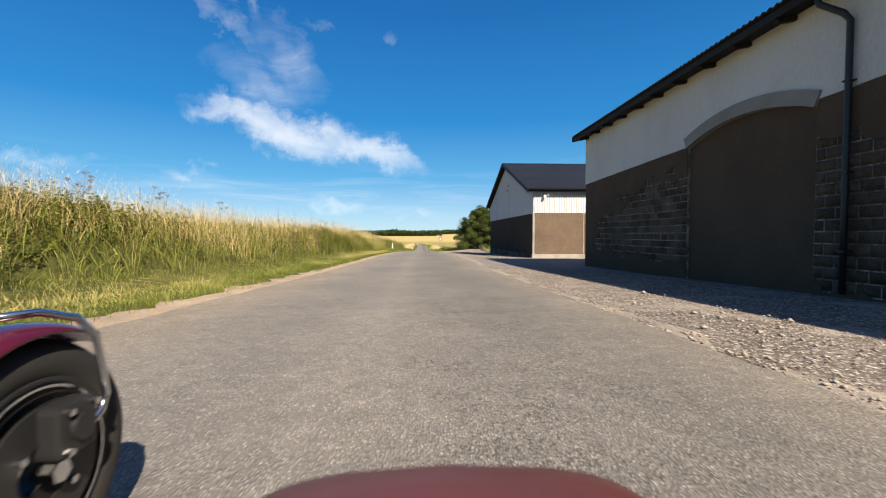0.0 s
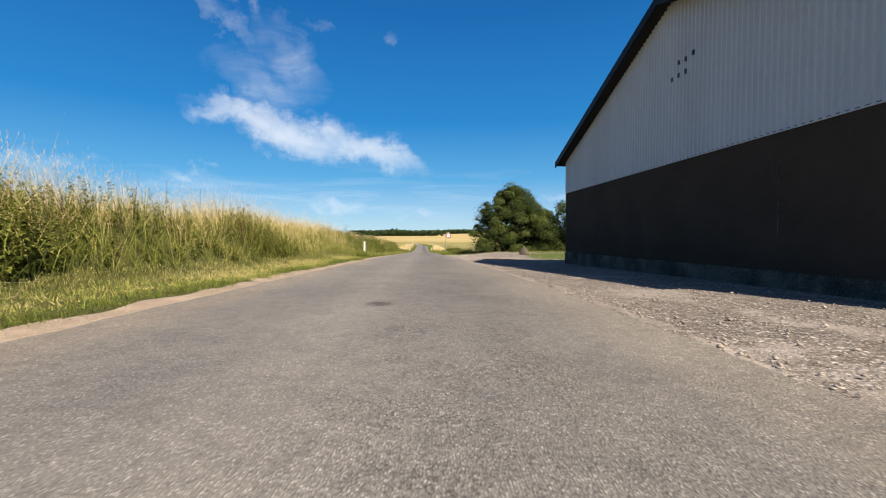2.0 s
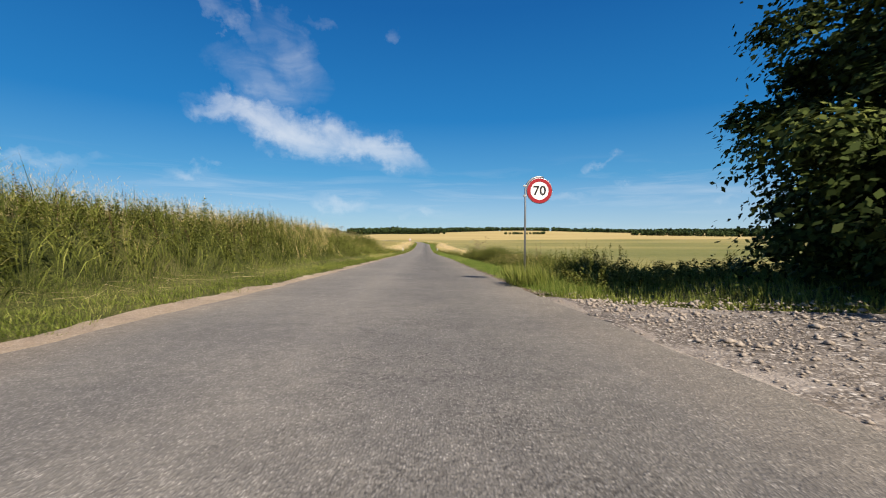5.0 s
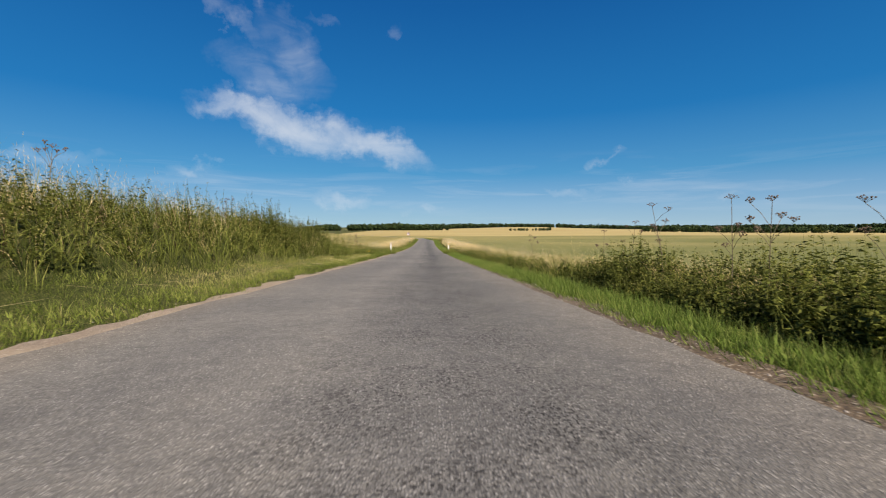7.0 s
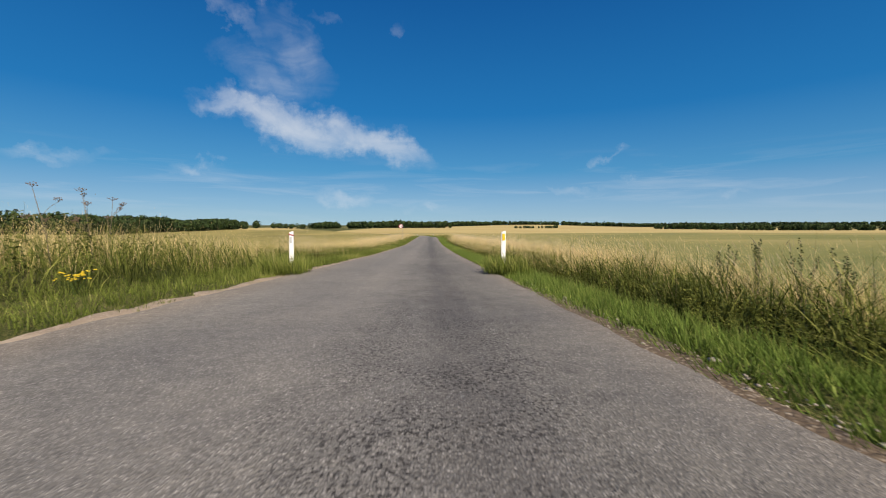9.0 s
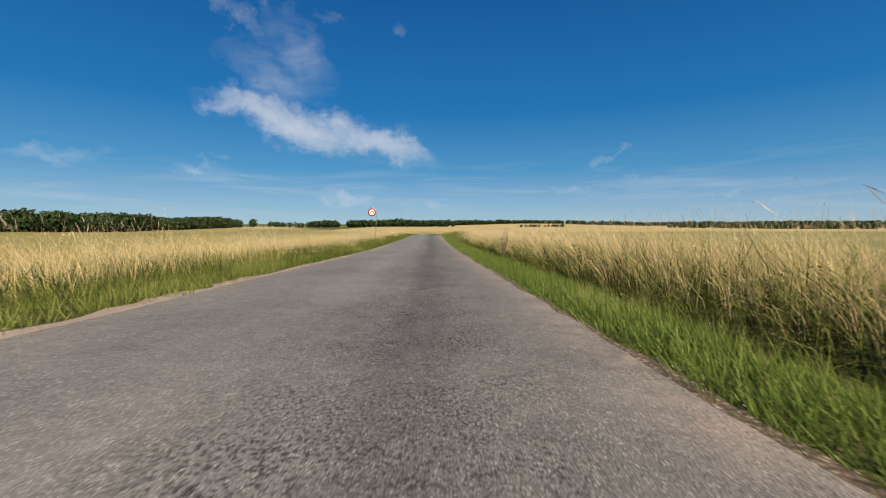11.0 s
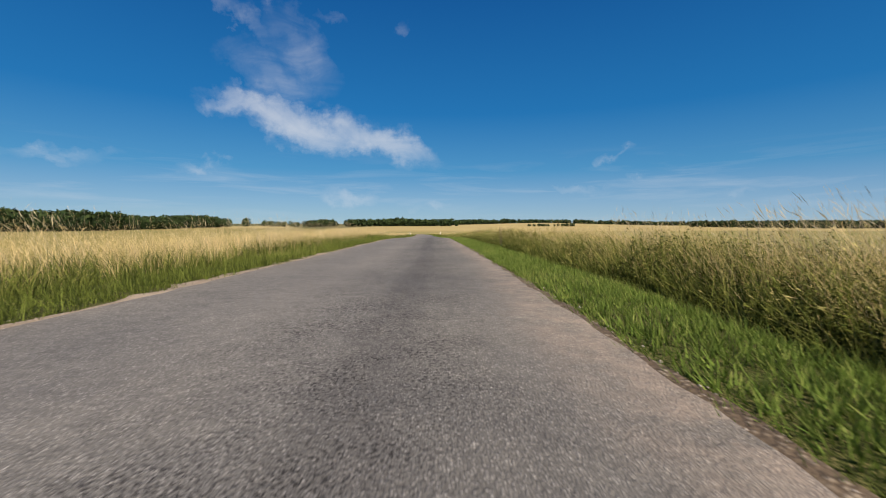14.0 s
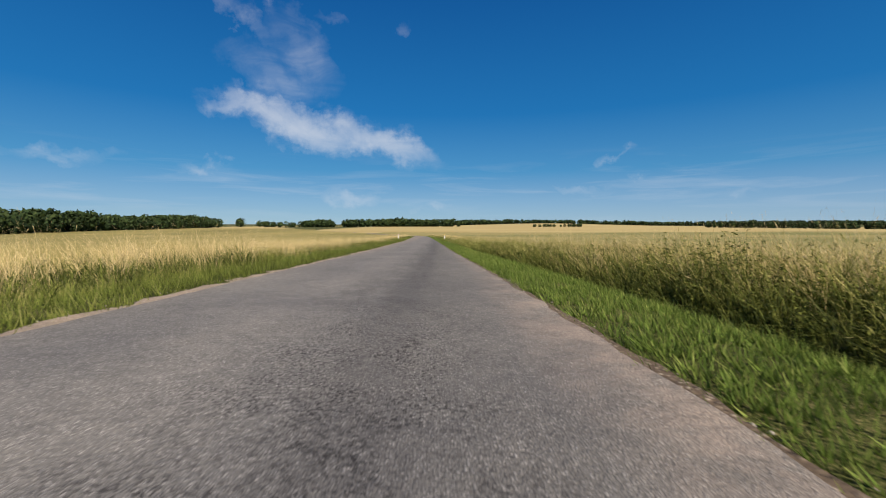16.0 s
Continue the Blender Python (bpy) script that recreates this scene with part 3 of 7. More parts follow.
M["panel"] = surface("dark brown stained concrete panel", [(0.3, (0.044, 0.031, 0.022)), (0.7, (0.074, 0.052, 0.037))], scale=0.8, fine=24.0, rough=0.95, bump=0.4, spec=0.06)
M["whitewash"] = surface("off-white painted wall", [(0.25, (0.44, 0.41, 0.35)), (0.5, (0.56, 0.53, 0.47)), (0.8, (0.62, 0.60, 0.55))], scale=0.8, fine=18.0, rough=0.9, bump=0.35, stretch=(1, 1, 0.45))
M["arch"] = surface("grey rendered arch band", [(0.3, (0.20, 0.178, 0.150)), (0.7, (0.33, 0.30, 0.26))], scale=1.3, fine=30.0, rough=0.95, bump=0.6)
M["eternit"] = surface("dark fibre-cement roof sheet", [(0.3, (0.020, 0.020, 0.022)), (0.7, (0.055, 0.052, 0.050))], scale=1.5, fine=30.0, rough=0.8, bump=0.2)
M["darkwood"] = surface("black-stained timber", [(0.3, (0.014, 0.012, 0.011)), (0.7, (0.040, 0.035, 0.031))], scale=3.0, fine=40.0, rough=0.75, bump=0.3, stretch=(1, 0.15, 1))
M["steelroof"] = surface("dark blue-grey steel roof", [(0.3, (0.008, 0.010, 0.015)), (0.7, (0.018, 0.021, 0.029))], scale=0.8, fine=20.0, rough=0.6, metal=0.0, bump=0.03, spec=0.12)
M["whitesheet"] = surface("white profiled steel sheet", [(0.25, (0.42, 0.425, 0.425)), (0.6, (0.53, 0.535, 0.535))], scale=0.7, fine=14.0, rough=0.5, bump=0.04, stretch=(1, 1, 0.3))
M["aggregate"] = stony("exposed pebble concrete panel", 26.0, [(0.0, (0.055, 0.038, 0.027)), (0.4, (0.140, 0.102, 0.074)), (0.75, (0.19, 0.145, 0.108)), (1.0, (0.27, 0.225, 0.18))], (0.12, 0.085, 0.062), patch=0.8, bump=0.8)
M["galv"] = plain("galvanised steel", (0.42, 0.44, 0.46), rough=0.42, metal=0.85)
M["blackmetal"] = plain("black painted metal", (0.016, 0.016, 0.017), rough=0.45)
M["door"] = plain("off-white door panel", (0.60, 0.58, 0.53), rough=0.5, grime=0.22, scale=1.2)
M["doorglass"] = plain("grey acrylic pane", (0.16, 0.17, 0.18), rough=0.12, grime=0.1)
M["white"] = plain("white plastic", (0.80, 0.80, 0.79), rough=0.45)
M["yellow"] = plain("yellow reflector", (0.75, 0.47, 0.02), rough=0.3, coat=0.5)
M["red"] = plain("red sign film", (0.27, 0.008, 0.016), rough=0.4)
M["signwhite"] = plain("white sign film", (0.80, 0.80, 0.80), rough=0.4)
M["ink"] = plain("black sign film", (0.010, 0.010, 0.011), rough=0.45)
M["stone"] = surface("lichened granite", [(0.3, (0.045, 0.037, 0.028)), (0.5, (0.095, 0.080, 0.060)), (0.75, (0.16, 0.138, 0.105))], scale=4.0, fine=40.0, rough=0.9, bump=0.7, coords="Object")
M["pebble"] = surface("loose stone", [(0.28, (0.14, 0.115, 0.094)), (0.5, (0.31, 0.265, 0.225)), (0.72, (0.54, 0.49, 0.43))], scale=9.0, fine=60.0, rough=0.9, bump=0.3)
M["bark"] = surface("grey-brown bark", [(0.3, (0.045, 0.035, 0.027)), (0.7, (0.12, 0.097, 0.077))], scale=5.0, fine=40.0, rough=0.95, bump=0.9, stretch=(1, 1, 0.25))
# low is the unripe root, darkened to paint shade between the blades
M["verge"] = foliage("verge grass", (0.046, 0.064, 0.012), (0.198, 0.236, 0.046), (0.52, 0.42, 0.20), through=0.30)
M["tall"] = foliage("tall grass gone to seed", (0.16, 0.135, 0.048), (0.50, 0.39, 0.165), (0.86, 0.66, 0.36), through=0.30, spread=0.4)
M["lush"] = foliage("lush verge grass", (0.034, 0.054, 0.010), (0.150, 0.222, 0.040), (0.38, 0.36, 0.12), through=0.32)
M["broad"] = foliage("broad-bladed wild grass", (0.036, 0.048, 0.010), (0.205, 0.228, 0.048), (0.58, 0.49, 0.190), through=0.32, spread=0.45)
M["plume"] = foliage("pale seed plumes", (0.22, 0.185, 0.085), (0.42, 0.345, 0.19), (0.64, 0.53, 0.35), through=0.40, spread=0.35)
M["weed"] = foliage("nettles and weeds", (0.040, 0.055, 0.011), (0.182, 0.196, 0.044), (0.33, 0.30, 0.09), through=0.30, spread=0.6)
M["dock"] = foliage("rust-brown seed stalks", (0.07, 0.05, 0.03), (0.10, 0.055, 0.035), (0.20, 0.12, 0.075), through=0.2)
M["crop"] = foliage("barley ears", (0.11, 0.11, 0.034), (0.28, 0.25, 0.085), (0.62, 0.49, 0.22), through=0.35, spread=0.3)
# tree leaves: low paints the inner shade, dry the lighter upper leaves
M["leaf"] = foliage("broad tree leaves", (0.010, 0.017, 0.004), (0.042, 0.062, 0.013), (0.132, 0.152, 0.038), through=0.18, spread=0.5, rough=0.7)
M["farleaf"] = foliage("distant wood", (0.014, 0.026, 0.010), (0.028, 0.048, 0.016), (0.050, 0.072, 0.022), through=0.1, spread=0.9)

# ---------------------------------------------------------------- ground, road, yard, fields
def spaced(limits, steps):
    """Grid lines: limits[i]..limits[i+1] in steps of steps[i]."""
    out = [np.arange(a, b, s) for a, b, s in zip(limits, limits[1:], steps)]
    return np.concatenate(out + [np.array([limits[-1]])])


def build_ground():
    xs = spaced([-3000, -600, -100, -14, 14, 100, 600, 3000], [150, 30, 5, 0.8, 5, 30, 150])
    ys = spaced([-800, -60, 480, 1300, 4800], [60, 2.4, 15, 120])
    tagged(sheet("ground", xs, ys, lambda x, y: ground_z(x, y) - 0.02, M["ground"]), "rough grassy ground under the verges and fields", "ground", kind="structure")

    road = ribbon("road", -60, 620, 0.25, left_edge, right_edge, 0.03, M["asphalt"], across=9, seed=2, ragged=0.07)
    tagged(road, "narrow worn grey asphalt country road with ragged edges", "road", kind="structure")
    for l, r, y0, y1, seed, mat, label in (
            (lambda y: left_edge(y) - np.interp(y, [0, 75, 100, 400], [0.50, 0.50, 0.32, 0.28]), lambda y: left_edge(y) + 0.40, -60, 420, 11, "sand", "crumbling sandy edge beside the asphalt"),
            (lambda y: right_edge(y) - 0.04, lambda y: right_edge(y) + 0.20, -30, 16.6, 41, "dust", "pale dusty strip between asphalt and gravel"),
            (lambda y: right_edge(y) + 0.12, lambda y: right_edge(y) + np.interp(y, [17.5, 21, 28], [0.16, 0.40, 0.50]), 17.5, 28.2, 45, "dust", "pale worn strip between the road and the apron"),
            (lambda y: right_edge(y) - 0.04, lambda y: right_edge(y) + 0.20, 28.3, 72.4, 43, "dust", "pale dusty strip between asphalt and gravel"),
            (lambda y: right_edge(y) - 0.35, lambda y: right_edge(y) + np.interp(y, [73, 95, 128], [0.42, 0.40, 0.25]), 73, 130, 17, "soil", "dark crumbling soil beside the asphalt"),
            (lambda y: right_edge(y) - 0.35, lambda y: right_edge(y) + 0.12, 130.05, 420, 19, "soil", "narrow crumbling soil edge beside the asphalt")):
        tagged(ribbon("shoulder", y0, y1, 0.25, l, r, 0.024 if seed == 45 else 0.016 if seed > 40 else 0.008, M[mat], across=7 if seed > 40 else 4, seed=seed, bury=0.02 if seed > 40 else 0.0, ragged=0.34 if seed == 45 else 0.36 if seed > 40 else 0.20 if y1 == 130 else 0.22 if seed == 11 else 0.07), label, "road edge", kind="structure")

    # gravel yard between the road and the barns, asphalt apron in front of the garage door
    def yard(name, xs, ys, lift, mat, label, cat):
        return tagged(sheet(name, xs, ys, lambda x, y: ground_z(x, y) + lift, mat), label, cat, kind="structure")

    ribbon_ = ribbon("gravel_yard", -30, 72.5, 0.5, lambda y: right_edge(y) - 0.12, lambda y: np.interp(y, [-30, 64.9, 65.4, 67.6, 69.0, 72.5], [36.0, 36.0, 9.8, 8.6, 6.0, 3.0]), 0.010, M["gravel"], across=26, seed=23, ragged=0.2)
    tagged(ribbon_, "pale crushed-stone gravel yard in front of the barns", "gravel", kind="structure")
    tagged(ribbon("apron", 14.8, 28.3, 0.3, lambda y: right_edge(y) + np.interp(y, [14.8, 17.0, 18.8, 26.5, 28.3], [3.2, 0.5, -0.15, -0.15, 0.9]), lambda y: np.interp(y, [26.0, 26.4, 28.3], [36, 6.6, 4.2]), 0.018, M["apron"], across=14, seed=31, ragged=0.25),
           "dusty old asphalt apron before the barn door", "driveway", kind="structure")
    tagged(ribbon("concrete_strip", 27.3, 28.95, 0.35, lambda y: 6.3 + 0.5 * (y - 26.9) * 0.3, lambda y: y * 0 + 36, 0.028, M["concrete"], across=8, seed=35, ragged=0.15), "pale concrete strip along the barn front", "pavement", kind="structure")
    tagged(ribbon("lawn", 51.4, 63.8, 0.4, lambda y: np.interp(y, [51.4, 52, 54.6, 60, 61.3, 63.8], [13.0, 10.9, 8.8, 8.8, 9.7, 10.0]), lambda y: y * 0 + 80, 0.022, M["lawn"], across=20, seed=37, ragged=0.3), "sunlit mown green lawn beside the gravel", "lawn", kind="structure")

    # fields of grain: a surface at the height of the ears that comes down to the ground at its border
    def field(name, xs, ys, high, mat, label, border):
        def zf(x, y):
            d = border(x, y)
            return ground_z(x, y) - 0.05 + high * smooth01(d / 2.5) + (fbm(x / 1.7, y / 1.7, 8) - 0.5) * 0.22 * smooth01(d / 2)
        return tagged(sheet(name, xs, ys, zf, mat), label, "grain field", kind="stuff")

    xl = -spaced([8.2, 30, 120, 300], [0.6, 3, 12])[::-1]
    field("barley_field", xl, spaced([-60, 260, 470], [1.5, 8]), 0.72, M["wheat"], "ripening straw-coloured barley field beyond the verge", lambda x, y: np.minimum(left_edge(y) - 5.3 - x, np.minimum(y + 60, 470 - y)))
    xr = spaced([5.8, 30, 120, 500, 1000], [0.6, 3, 14, 50])
    beside = lambda x, y: x - right_edge(y) - 3.4
    field("barley_field", xr, spaced([84, 300], [1.5]), 0.70, M["barley_green"], "half-ripe green and straw barley field beside the road", lambda x, y: np.minimum(beside(x, y), y - 84))
    field("barley_field", spaced([-50, 30, 120, 500, 1000], [2, 4, 14, 50]), spaced([300, 520], [8]), 0.70, M["barley_green"], "straw-coloured barley field at the far end of the slope", lambda x, y: np.minimum(beside(x, y), 520 - y))
    field("wheat_field", spaced([-110, 100, 500, 1000], [6, 20, 60]), spaced([522, 1500], [20]), 0.6, M["wheat_gold"], "golden ripe wheat on the far rise", lambda x, y: np.minimum(x - road_x(y) - 5, y - 522))
    field("wheat_field", -spaced([6, 100, 420], [6, 20])[::-1], spaced([760, 1400], [20]), 0.6, M["wheat_gold"], "golden ripe wheat on the far rise", lambda x, y: np.minimum(road_x(y) - 5 - x, y - 760))
    field("pale_field", -spaced([6, 100, 300], [6, 20])[::-1], spaced([472, 758], [12]), 0.6, M["wheat"], "pale ripening grain on the far slope", lambda x, y: np.minimum(np.minimum(road_x(y) - 5 - x, y - 472), 758 - y))


build_ground()


# ---------------------------------------------------------------- barns
def rib_sheet(name, cols, low, high, face, offset, depth, pitch, material, parent, label=""):
    """Upright profiled sheet. cols: (a, b) along the wall; low and high give the edges at a place; face(a, d, z) places a point d proud of the wall."""
    shape = ((0.0, 0.0), (0.55, 0.0), (0.65, 1.0), (0.90, 1.0))
    ts = []
    a = cols[0]
    while a < cols[1]:
        for f, d in shape:
            if a + f * pitch < cols[1]:
                ts.append((a + f * pitch, d))
        a += pitch
    ts.append((cols[1], 0.0))
    verts, faces = [], []
    for t, d in ts:
        for z in (low(t), high(t)):
            verts.append(face(t, offset + d * depth, z))
    for i in range(len(ts) - 1):
        faces.append((2 * i, 2 * i + 2, 2 * i + 3, 2 * i + 1))
    ob = raw_mesh(name, verts, faces, material)
    ob.parent = parent
    if label:
        tagged(ob, label)
    return ob


def wavy_roof(name, x0, z0, x1, z1, y0, y1, pitch, depth, thick, material, parent):
    """A corrugated roof slope from the eave (x0, z0) to the ridge (x1, z1)."""
    n = int((y1 - y0) / pitch * 6)
    ys = np.linspace(y0, y1, n)
    w = depth * np.sin(ys / pitch * 2 * math.pi)
    v = []
    for lift in (0.0, -thick):
        for x, z in ((x0, z0), (x1, z1)):
            v.append(np.stack([np.full(n, x), ys, z + w + lift], -1))
    v = np.concatenate(v)
    i = np.arange(n - 1)
    f = [np.stack([i, i + 1, i + 1 + n, i + n], -1), np.stack([i + 2 * n, i + 3 * n, i + 3 * n + 1, i + 2 * n + 1], -1), np.stack([i, i + 2 * n, i + 2 * n + 1, i + 1], -1)]
    ob = raw_mesh(name, v, np.concatenate(f), material)
    ob.parent = parent
    return ob


WX = 7.88                     # road side of both barns


def build_old_barn():
    y0, y1, mid, eave, base = -24.0, 19.62, 3.22, 5.30, -1.0
    depth = 12.0
    RISE = 1.15
    barn = tagged(empty("old_barn", pose(WX, y1, 0)), "old barn, dark brown block base, white upper wall, corrugated roof", "barn")
    barn.matrix_world = Matrix()
    # arch in the wall: from ya to yb, springing and crown heights
    ya, yb, spring, crown, band = 7.95, 11.95, 3.36, 3.74, 0.31

    def arc(extra, n=14):
        half, rise = (yb - ya) / 2, crown - spring
        r = (half * half + rise * rise) / (2 * rise)
        c = crown - r
        a = math.asin(half / r)
        return [((ya + yb) / 2 + (r + extra) * math.sin(-a + 2 * a * i / n), c + (r + extra) * math.cos(-a + 2 * a * i / n)) for i in range(n + 1)]

    soffit = arc(0.0)
    line = lambda y: mid + 0.024 * (y1 - y)      # the colour change follows the fall of the road
    # lower wall in three pieces, recessed filling in the gateway
    part("lower_wall", prism([(y0, base), (ya, base), (ya, line(ya)), (y0, line(y0))], "x", WX + 0.027, WX + 0.4), M["mortar"], barn, "dark brown tarred block wall")
    part("lower_wall", prism([(yb, base), (y1, base), (y1, line(y1)), (yb, line(yb))], "x", WX + 0.027, WX + 0.4), M["mortar"], barn, "dark brown tarred block wall")
    part("gateway_filling", prism([(ya, base), (yb, base)] + soffit[::-1], "x", WX + 0.10, WX + 0.4), M["brownwash"], barn, "bricked-up gateway in smooth dark brown render")
    bm = bmesh.new()
    pieces = [[(y0, line(y0)), (ya, line(ya)), (ya, eave + 0.05), (y0, eave + 0.05)], [(yb, line(yb)), (y1, line(y1)), (y1, eave + 0.05), (yb, eave + 0.05)]]
    for i in range(len(soffit) - 1):
        a, b = soffit[i], soffit[i + 1]
        pieces.append([a, b, (b[0], eave + 0.05), (a[0], eave + 0.05)])
    for poly in pieces:
        p = prism(poly, "x", WX, WX + 0.4)
        tmp = bpy.data.meshes.new("tmp")
        p.to_mesh(tmp)
        p.free()
        bm.from_mesh(tmp)
        bpy.data.meshes.remove(tmp)
    part("upper_wall", bm, M["whitewash"], barn, "off-white painted upper wall with streaks")
    outer = arc(band)
    band_bm = prism(soffit + outer[::-1], "x", WX - 0.05, WX + 0.05)
    part("arch_band", band_bm, M["arch"], barn, "grey rendered segmental arch over the gateway")
    # gable end towards the neighbouring barn and the far walls
    part("gable_wall", prism([(WX + 0.41, base), (WX + depth, base), (WX + depth, eave), (WX + depth / 2, eave + RISE), (WX + 0.41, eave)], "y", y1 - 0.4, y1 - 0.003), M["whitewash"], barn)
    part("back_wall", boxed(WX + depth - 0.4, WX + depth, y0, y1 - 0.4, base, eave), M["whitewash"], barn)
    part("gable_wall", prism([(WX, base), (WX + depth, base), (WX + depth, eave), (WX + depth / 2, eave + RISE), (WX, eave)], "y", y0 - 0.4, y0), M["whitewash"], barn)
    over = 0.50
    wavy_roof("roof_sheet", WX - over, eave + 0.30 - over * 0.19, WX + depth / 2, eave + RISE + 0.30, y0 - 0.3, y1 + 0.42, 0.177, 0.026, 0.02, M["eternit"], barn)
    wavy_roof("roof_sheet", WX + depth + over, eave + 0.30 - over * 0.19, WX + depth / 2, eave + RISE + 0.30, y0 - 0.3, y1 + 0.42, 0.177, 0.026, 0.02, M["eternit"], barn)
    part("soffit_board", prism([(WX - over + 0.03, eave + 0.21 - over * 0.19), (WX + 0.02, eave + 0.20), (WX + 0.02, eave + 0.05), (WX - over + 0.03, eave + 0.05 - over * 0.19)], "y", y0 - 0.2, y1 + 0.36), M["darkwood"], barn, "black-stained eave boarding")
    for k in range(36):
        y = y1 - 0.35 - k * 1.2
        part("rafter_end", prism([(WX - over + 0.06, eave + 0.04 - over * 0.19), (WX + 0.01, eave + 0.04), (WX + 0.01, eave - 0.06), (WX - over + 0.12, eave - 0.03 - over * 0.19)], "y", y - 0.05, y + 0.05), M["darkwood"], barn)
    part("verge_board", prism([(WX - over, eave + 0.26 - over * 0.19), (WX + depth / 2, eave + RISE + 0.26), (WX + depth / 2, eave + RISE + 0.04), (WX - over, eave + 0.05 - over * 0.19)], "y", y1 + 0.38, y1 + 0.43), M["darkwood"], barn)
    # downpipe with its swan neck
    py = 7.25
    part("downpipe", tube([(WX - 0.42, py + 0.3, eave - 0.14), (WX - 0.40, py + 0.28, eave - 0.24), (WX - 0.16, py + 0.05, eave - 0.50), (WX - 0.09, py, eave - 0.64), (WX - 0.09, py, 1.5), (WX - 0.09, py, -0.15)], 0.055), M["blackmetal"], barn, "black rainwater downpipe", smooth=True)
    for z in (0.6, 2.0, 3.6):
        part("pipe_clip", boxed(WX - 0.155, WX + 0.01, py - 0.065, py + 0.065, z, z + 0.03, bevel=0.004), M["blackmetal"], barn)
    # wall blocks: the nearest stretch each on its own, the rest in one mesh
    course, joint = 0.225, 0.028
    rng = random.Random(4)
    block_me = {}
    for wide in (0.42, 0.21):
        bm = boxed(-0.018, 0.05, 0, wide - joint, 0, course - joint, bevel=0.006)
        me = bpy.data.meshes.new("block")
        bm.to_mesh(me)
        bm.free()
        me.materials.append(M["block"])
        block_me[wide] = me
    rest_v, rest_f = [], []
    count = 0
    rows = int((mid - base) / course)
    for r in range(rows):
        z = mid - (r + 1) * course
        for lo, hi in ((yb, y1 - 0.004), (-9.0, ya)):
            y = hi
            first = True
            while y > lo + 0.05:
                wide = 0.21 if (first and r % 2) else 0.42
                first = False
                if y - wide < lo + 0.14:
                    wide = y - lo
                ylo = y - wide
                y = ylo
                d = rng.uniform(-0.012, 0.010)
                if count < 300 and wide in block_me and lo == yb and z < 2.8:
                    ob = new("block", block_me[wide])
                    ob.parent = barn
                    ob.location = (WX + 0.036 + d * 0.7, ylo + joint / 2, z + rng.uniform(-0.003, 0.003))
                    count += 1
                    continue
                n = len(rest_v)
                xa, xb = WX + 0.018 + d * 0.7, WX + 0.05
                y_a, y_b, za, zb = ylo + joint / 2, ylo + wide - joint / 2, z + joint / 2, z + course - joint / 2
                rest_v += [(xa, y_a, za), (xa, y_b, za), (xa, y_b, zb), (xa, y_a, zb), (xb, y_a, za), (xb, y_b, za), (xb, y_b, zb), (xb, y_a, zb)]
                rest_f += [(n, n + 3, n + 2, n + 1), (n, n + 1, n + 5, n + 4), (n + 1, n + 2, n + 6, n + 5), (n + 2, n + 3, n + 7, n + 6), (n + 3, n, n + 4, n + 7)]
    # thick tar wash that still hides the blocks above and towards the corner, worn off in the middle
    for ya_, yb_ in ((yb + 0.003, y1 - 0.002), (3.0, ya - 0.003)):
        ys, zs = np.arange(ya_, yb_, 0.065), np.arange(base, line(ya_), 0.045)
        ym_, zm_ = np.meshgrid(ys[:-1] + 0.03, zs[:-1] + 0.02, indexing="ij")
        top = np.interp(ym_, [3, 14.0, 16.5, 18.2, 18.7], [2.75, 2.6, 1.95, 1.35, 0.30])
        rough = 1.3 * (fbm(ym_ / 0.9, zm_ / 0.5, 15) - 0.5) + 0.4 * (value_noise(ym_ / 0.14, zm_ / 0.10, 16) - 0.5)
        coat = (zm_ < line(ym_)) & (zm_ > top + rough) | (zm_ < np.interp(ym_, [3, 14, 18], [-0.05, 0.15, 0.35]) + 0.6 * rough)
        bm = bmesh.new()
        grid = {}

        def corner(i, j):
            if (i, j) not in grid:
                grid[i, j] = bm.verts.new((WX + 0.004, ys[i], min(zs[j], line(ys[i]) - 0.003)))
            return grid[i, j]
        for i, j in zip(*np.nonzero(coat)):
            bm.faces.new((corner(i, j), corner(i, j + 1), corner(i + 1, j + 1), corner(i + 1, j)))
        out = bmesh.ops.extrude_face_region(bm, geom=bm.faces[:])
        bmesh.ops.translate(bm, vec=(0.024, 0, 0), verts=[v for v in out["geom"] if isinstance(v, bmesh.types.BMVert)])
        bmesh.ops.recalc_face_normals(bm, faces=bm.faces[:])
        part("tar_wash", bm, M["brownwash"], barn, "thick dark brown wash, flaked off in the middle")
    ob = raw_mesh("blockwork", rest_v, rest_f, M["block"])
    ob.parent = barn
    tagged(ob, "rows of dark brown wall blocks", kind="stuff")


build_old_barn()


